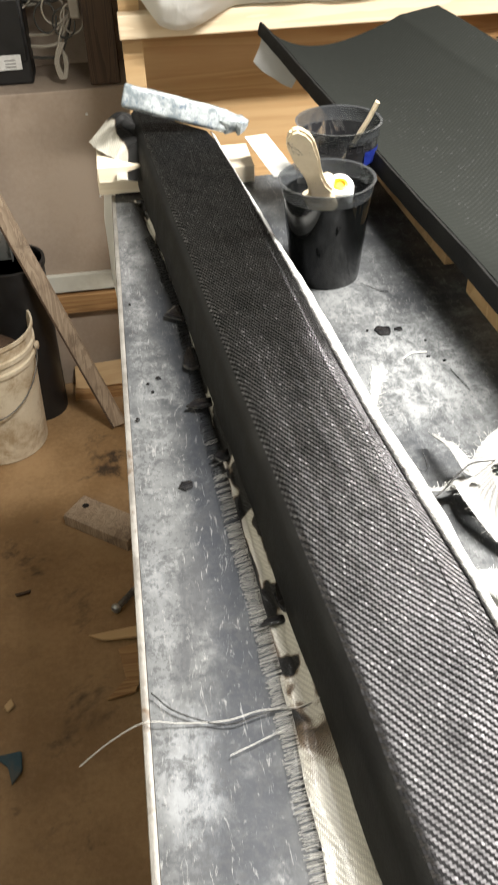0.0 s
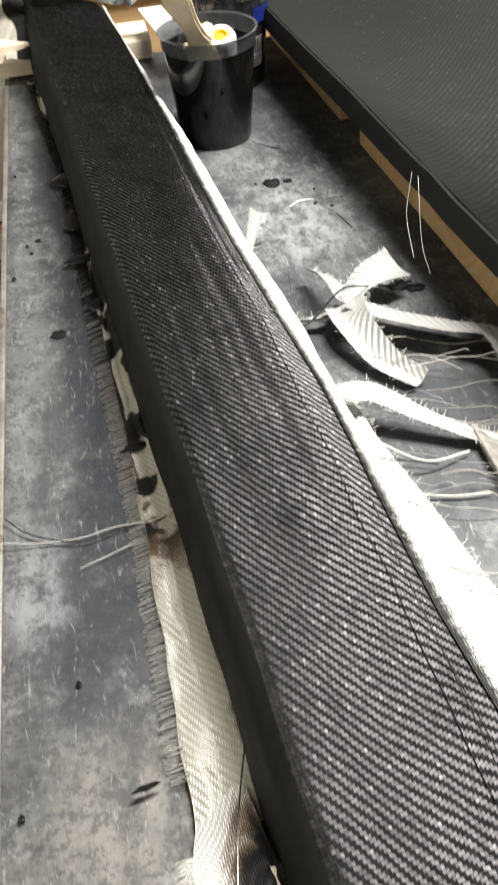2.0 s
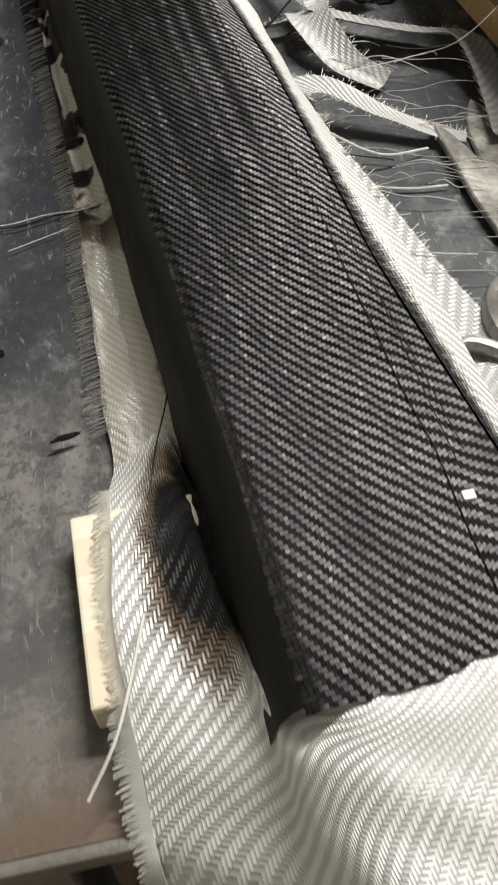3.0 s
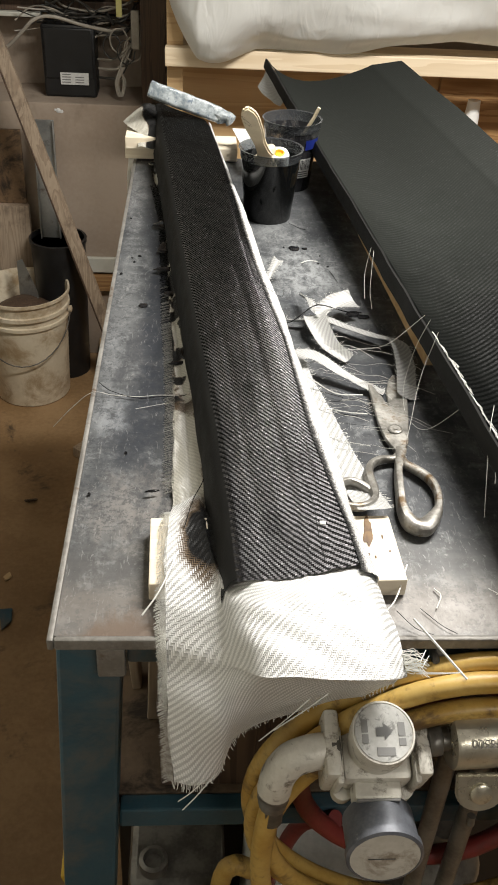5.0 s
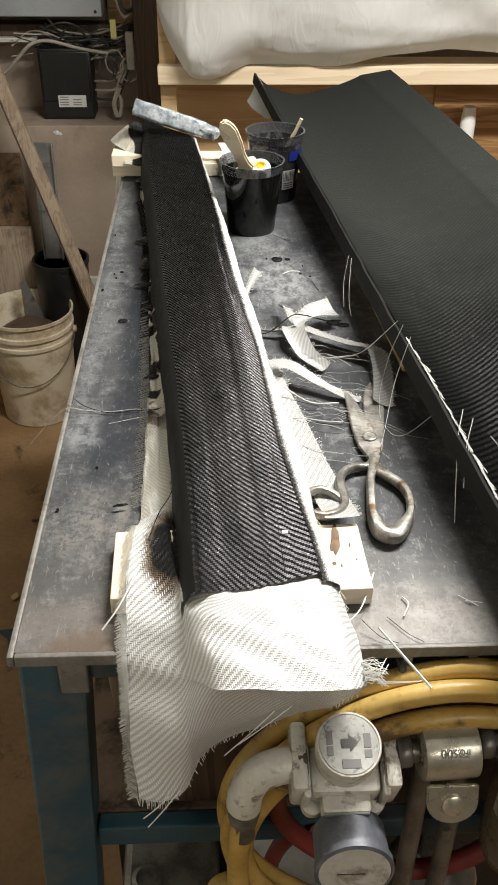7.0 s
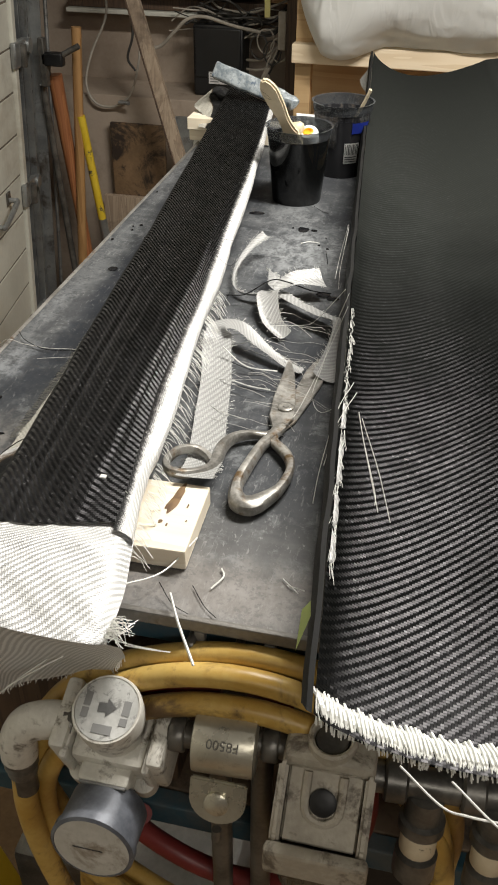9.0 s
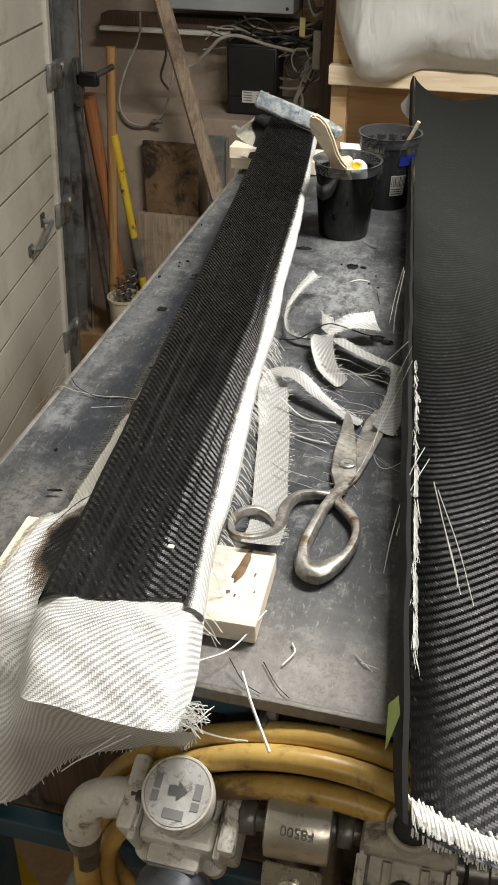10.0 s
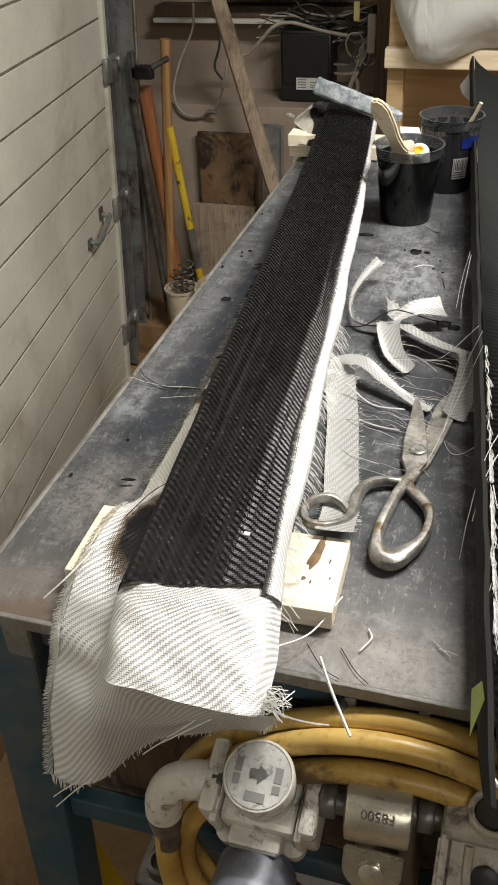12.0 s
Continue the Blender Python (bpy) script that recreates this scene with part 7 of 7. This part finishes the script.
    hb = boxed((-0.105, -0.045, 0.0), (0.105, 0.045, 0.036), 0.003)
    bmesh.ops.transform(hb, matrix=Matrix.Translation((-0.155, 1.745, 0.002)) @ Matrix.Rotation(radians(-38), 4, "Z"), verts=hb.verts)
    ob = lone("floor_block", hb, OLD_PLANK, (-0.155, 1.745, 0.0), "pale timber offcut with a drilled hole on the floor", "wood block")
    part("hole", lathed((-0.205, 1.80, 0.0385), (0, 0, 1), [(0.009, 0.0), (0.009, 0.0006), (0.0, 0.0006)], 16), BLACK_PLASTIC, ob, "dark drilled hole")
    rod = thing("door_stop_rod", (-0.1, 1.5, 0.0), "short steel rod with a bright knob on the floor", "rod")
    part("rod", tubed([(-0.132, 1.455, 0.012), (-0.04, 1.545, 0.03)], 0.008, 10), GREASY, rod)
    part("knob", lathed((-0.143, 1.445, 0.013), (0.7, 0.7, 0.1), [(0.0, 0.0), (0.01, 0.002), (0.013, 0.01), (0.009, 0.018), (0.0, 0.019)], 14), GALV, rod)
    for pts, mat, lab in (([(-0.205, 1.385), (-0.05, 1.40), (-0.03, 1.36), (-0.17, 1.365)], PLY_LIGHT, "pointed pale wood splinter on the floor"), ([(-0.135, 1.335), (-0.04, 1.36), (-0.03, 1.26), (-0.08, 1.255), (-0.10, 1.21), (-0.165, 1.20), (-0.12, 1.25)], PLY, "torn brown plywood scrap on the floor"), ([(-0.40, 1.10), (-0.345, 1.105), (-0.34, 1.06), (-0.36, 1.03), (-0.37, 1.07)], BLUE, "small torn blue plastic scrap on the floor"), ([(-0.385, 1.545), (-0.345, 1.552), (-0.347, 1.542), (-0.38, 1.536)], DARK_WOOD, "dark splinter on the floor"), ([(-0.39, 1.22), (-0.375, 1.24), (-0.365, 1.22), (-0.38, 1.205)], PLY_LIGHT, "wood chip on the floor")):
        lone("floor_scrap", flat_poly([(x, y, 0.004) for x, y in pts], (0, 0, 1), 0.006), mat, (pts[0][0], pts[0][1], 0.0), lab, "scrap", "scraps on the floor")
    ring = thing("rubber_ring", (-0.02, 1.31, 0.0), "grey rubber tyre standing beside the bench", "tyre")
    part("tyre", tubed([(-0.02 + 0.01 * math.sin(radians(a)), 1.31 + 0.11 * math.cos(radians(a)), 0.125 + 0.11 * math.sin(radians(a))) for a in range(0, 360, 10)], 0.022, 12, True), mottled("grey_rubber", (0.1, 0.1, 0.1), (0.16, 0.16, 0.155), 20, 0.6), ring)
    part("hub", lathed((-0.03, 1.31, 0.125), (1, 0, 0), [(0.0, 0.0), (0.09, 0.002), (0.09, 0.018), (0.0, 0.02)], 24), BLACK_PLASTIC, ring)
    # long tools
    WOOD_HANDLE = wood("varnished_handle", (0.42, 0.24, 0.1), (0.3, 0.16, 0.06), 2, 0.4, 0.6, False)
    RED_HANDLE = wood("reddish_handle", (0.36, 0.15, 0.06), (0.25, 0.09, 0.035), 2, 0.45, 0.6, False)
    YEL = mottled("worn_yellow_fibreglass", (0.62, 0.42, 0.02), (0.7, 0.5, 0.04), 10, 0.4, dirt=(0.1, 0.08, 0.05), dirt_scale=18, dirt_at=(0.58, 0.66))
    def tool(name, a, e, r, mat, lab, extra=None):
        t = thing(name, a, lab, "tool", "long handled tools")
        part("handle", tubed([a, Vector(a).lerp(Vector(e), 0.5), e], r if isinstance(r, (int, float)) else list(r), 12), mat, t)
        return t
    t = tool("hammer_handle", (-0.735, 2.24, 0.2), (-0.672, 2.26, 1.16), 0.0155, WOOD_HANDLE, "straight wooden tool handle standing in the corner")
    t = tool("axe", (-0.69, 2.27, 0.2), (-0.755, 2.25, 1.02), (0.017, 0.018, 0.024), RED_HANDLE, "reddish wooden axe handle standing in the corner")
    t = tool("yellow_pole", (-0.622, 2.32, 0.2), (-0.68, 2.25, 0.9), 0.0135, YEL, "worn yellow fibreglass tool handle in the corner")
    part("grip", tubed([(-0.638, 2.3, 0.40), (-0.651, 2.285, 0.55)], 0.0145, 12), GALV, t, "scuffed grey band")
    t = tool("iron_bar", (-0.75, 2.26, 0.2), (-0.775, 2.2, 1.0), 0.011, GREASY, "dark iron bar standing in the corner")
    cl = thing("pipe_clamp", (-0.74, 2.2, 1.05), "black iron clamp hanging on the door track", "clamp")
    part("jaw", boxed((-0.76, 2.17, 1.06), (-0.69, 2.2, 1.1), 0.006), BLACK_PLASTIC, cl)
    part("screw", tubed([(-0.70, 2.185, 1.09), (-0.64, 2.19, 1.12)], 0.009, 10), GREASY, cl)
    part("arm", boxed((-0.765, 2.17, 1.0), (-0.745, 2.195, 1.14), 0.004), GREASY, cl)
    sb = thing("small_bucket", (-0.665, 2.19, 0.2), "small off-white tub with rusty springs in it", "bucket")
    part("tub", lathed((-0.665, 2.19, 0.2), (0, 0, 1), [(0.0, 0.003), (0.045, 0.0), (0.056, 0.16), (0.06, 0.162), (0.06, 0.17), (0.054, 0.17), (0.043, 0.01), (0.0, 0.01)], 30), WHITE_PLASTIC, sb)
    for k in range(3):
        sp = [(-0.675 + 0.022 * k + 0.016 * math.cos(a * 0.7), 2.19 + 0.016 * math.sin(a * 0.7), 0.3 + 0.13 * a / 40 + 0.02 * k) for a in range(0, 41)]
        part("spring", tubed(sp, 0.0035, 6), GREASY, sb)
    # things on the ledge and wall
    bx = thing("router_box", (-0.29, 2.57, 0.925), "black plastic equipment box with a white label on the ledge", "equipment box")
    part("case", boxed((-0.374, 2.5, 0.926), (-0.206, 2.6, 1.145), 0.008), BLACK_PLASTIC, bx)
    part("cover", boxed((-0.366, 2.494, 0.985), (-0.214, 2.5005, 1.135), 0.004), BLACK_PLASTIC, bx)
    lb = part("label", boxed((-0.320, 2.4925, 0.967), (-0.230, 2.4938, 1.004), 0.0003), LABEL_WHITE, bx, "white printed label")
    for k in range(7):
        part("label_bar", boxed((-0.315 + 0.042 * (k % 2), 2.4919, 0.973 + 0.008 * (k // 2)), (-0.315 + 0.042 * (k % 2) + 0.028, 2.4926, 0.976 + 0.008 * (k // 2)), 0.0), GREY_INK, lb)
    en = thing("grey_enclosure", (-0.35, 2.56, 1.23), "grey painted steel electrical enclosure on the wall", "electrical box", )
    part("case", boxed((-0.56, 2.5, 1.235), (-0.158, 2.655, 1.7), 0.004), mottled("grey_enamel", (0.3, 0.32, 0.33), (0.36, 0.38, 0.39), 8, 0.4), en)
    part("knockout", lathed((-0.178, 2.4995, 1.25), (0, -1, 0), [(0.005, 0.0), (0.005, 0.001), (0.0, 0.001)], 12), BLACK_PLASTIC, en)
    lone("wall_batten", boxed((-0.83, 2.58, 1.165), (-0.06, 2.658, 1.2), 0.003), DARK_WOOD, (-0.4, 2.62, 1.165), "dark timber batten under the electrical box", "batten")
    lone("white_moulding", boxed((-0.83, 2.56, 1.15), (-0.38, 2.658, 1.164), 0.003), DOOR_PAINT, (-0.6, 2.6, 1.15), "dirty white moulding strip along the wall", "moulding")
    lone("copper_panel", boxed((-0.15, 2.6, 1.20), (-0.07, 2.656, 1.5), 0.003), PLY, (-0.11, 2.63, 1.2), "orange brown timber patch beside the electrical box", "board")
    lone("corner_post", boxed((-0.058, 2.45, 0.927), (0.02, 2.655, 2.598), 0.003), DARK_WOOD, (-0.02, 2.55, 0.927), "dark brown timber post standing on the ledge", "post")
    CABLE = mottled("grey_cable", (0.3, 0.27, 0.22), (0.38, 0.345, 0.29), 40, 0.5)
    DCABLE = mottled("dark_cable", (0.03, 0.028, 0.025), (0.05, 0.047, 0.04), 40, 0.5)
    def cable(pts, r, mat, lab):
        lone("cable", tubed(spline(pts, 8), r, 8), mat, pts[0], lab, "cable", "cables on the wall")
    cable([(-0.53, 2.49, 1.065), (-0.48, 2.49, 1.075), (-0.43, 2.48, 1.12), (-0.385, 2.48, 1.16), (-0.33, 2.49, 1.168), (-0.24, 2.5, 1.145), (-0.15, 2.5, 1.13)], 0.0055, CABLE, "pale grey cable running to the red clip")
    cable([(-0.66, 2.5, 1.22), (-0.655, 2.46, 1.15), (-0.70, 2.43, 1.05), (-0.72, 2.415, 0.96), (-0.69, 2.412, 0.90), (-0.62, 2.412, 0.895), (-0.565, 2.415, 0.94), (-0.54, 2.44, 1.04), (-0.545, 2.5, 1.16)], 0.004, CABLE, "pale cable hanging in a wide loop")
    cable([(-0.60, 2.56, 1.2), (-0.585, 2.52, 1.1), (-0.60, 2.5, 1.03), (-0.575, 2.5, 0.99)], 0.004, DCABLE, "dark cable with a knot on the wall")
    for k in range(7):
        z = 1.115 + 0.012 * k
        cable([(-0.40 + 0.01 * k, 2.58, z + 0.03), (-0.3, 2.57, z + 0.012 * math.sin(k)), (-0.2, 2.55, z - 0.01), (-0.12, 2.53 - 0.004 * k, z + 0.02 * math.cos(k * 2)), (-0.075, 2.55, z + 0.03)], 0.0036, DCABLE if k % 3 else CABLE, "tangled cable under the electrical box")
    rnd = random.Random(31)
    for k in range(11):
        x0, x1 = rnd.uniform(-0.46, -0.28), rnd.uniform(-0.17, -0.065)
        pts = [(x0 + (x1 - x0) * t + rnd.uniform(-0.01, 0.01), 2.55 + rnd.uniform(-0.05, 0.03), 1.155 + 0.05 * math.sin(3 * t + k) * rnd.uniform(0.2, 1.0) + rnd.uniform(-0.02, 0.03)) for t in (0, 0.2, 0.4, 0.6, 0.8, 1.0)]
        cable(pts, rnd.uniform(0.0018, 0.0034), CABLE if k % 4 == 0 else DCABLE, "thin tangled cable on the wall")
    for k in range(4):
        c0 = Vector((-0.15 + 0.018 * k, 2.48, 1.09 + 0.02 * math.sin(k * 2)))
        ring = [c0 + Vector((0.028 * math.cos(a) + 0.004 * k, 0.004 * math.sin(a * 2), 0.036 * math.sin(a))) for a in (0.3, 1.1, 2.0, 2.9, 3.8, 4.7, 5.6, 6.4)]
        cable([tuple(p) for p in ring], 0.0024, CABLE if k % 2 else DCABLE, "loop of thin cable hung on the wall")
    for k in range(3):
        cable([(-0.2, 2.53, 1.04 - 0.028 * k), (-0.16, 2.5, 1.045 - 0.028 * k), (-0.125, 2.49, 1.06 - 0.03 * k), (-0.09, 2.5, 1.10 - 0.01 * k), (-0.08, 2.52, 1.16)], 0.0042, DCABLE if k == 2 else CABLE, "cable from the black box to the tangle")
    for k in range(3):
        cable([(-0.125 + 0.006 * k, 2.48, 1.03), (-0.142 + 0.004 * k, 2.475, 0.985), (-0.136 + 0.005 * k, 2.475, 0.945), (-0.124 + 0.003 * k, 2.475, 0.95), (-0.118 + 0.003 * k, 2.48, 0.99), (-0.126, 2.482, 1.03), (-0.10, 2.49, 1.09)], 0.0032, CABLE, "hank of pale cable tied on the wall")
    for k in range(3):
        cable([(-0.10 + 0.012 * k, 2.5, 1.5), (-0.115 + 0.01 * k, 2.49, 1.32), (-0.09, 2.48, 1.24 + 0.012 * k), (-0.065 + 0.004 * k, 2.49, 1.27), (-0.07, 2.5, 1.35), (-0.085, 2.51, 1.5)], 0.0042, DCABLE if k else CABLE, "cable loop hanging beside the post")
    lone("power_adapter", boxed((-0.089, 2.47, 1.085), (-0.062, 2.488, 1.198), 0.005), CABLE, (-0.075, 2.48, 1.085), "pale grey power adapter hanging on the wall", "adapter")
    lone("yellow_tag", boxed((-0.133, 2.474, 1.178), (-0.115, 2.477, 1.232), 0.001), mottled("yellow_card", (0.6, 0.55, 0.2), (0.66, 0.6, 0.26), 30, 0.6), (-0.124, 2.475, 1.178), "pale yellow tag hung on the cables", "tag")
    lone("red_clip", boxed((-0.537, 2.478, 1.05), (-0.517, 2.492, 1.088), 0.003), mottled("red_plastic", (0.5, 0.03, 0.02), (0.55, 0.05, 0.03), 40, 0.4), (-0.527, 2.485, 1.05), "small red plastic clip on the cable", "clip")
    lone("wall_nail", tubed([(-0.60, 2.43, 0.905), (-0.60, 2.395, 0.912), (-0.565, 2.39, 0.912)], 0.006, 8), GALV, (-0.6, 2.43, 0.9), "bent steel peg in the wall", "peg")
    for x, z, w, h in ((-0.44, 0.903, 0.008, 0.005), (-0.326, 0.902, 0.008, 0.006), (-0.316, 0.899, 0.006, 0.005), (-0.335, 0.904, 0.004, 0.005), (-0.505, 0.80, 0.003, 0.003), (-0.54, 0.77, 0.003, 0.003), (-0.08, 0.86, 0.004, 0.006), (-0.075, 0.63, 0.003, 0.004)):
        lone("paint_chip", lathed((x, 2.4295, z), (0, -1, 0), [(w, 0.0), (w * 0.8, 0.0012), (0.0, 0.0014)], 9), LABEL_WHITE, (x, 2.43, z), "bare white chip in the brown wall paint", "paint chip", "paint chips on the wall")
    bt = thing("white_bottle", (0.95, 2.22, 0.74), "white plastic bottle standing in the rack", "bottle")
    part("body", lathed((0.955, 2.2, 0.741), (0, 0, 1), [(0.0, 0.0), (0.022, 0.0), (0.023, 0.25), (0.02, 0.28), (0.019, 0.30), (0.0, 0.302)], 22), WHITE_FOAM, bt)
    rb = lone("red_brown_board", boxed((0.86, 2.262, 0.76), (1.5, 2.284, 1.12), 0.002), PLY, (1.1, 2.27, 0.76), "red brown board leaning in the rack", "board")


build_corner()
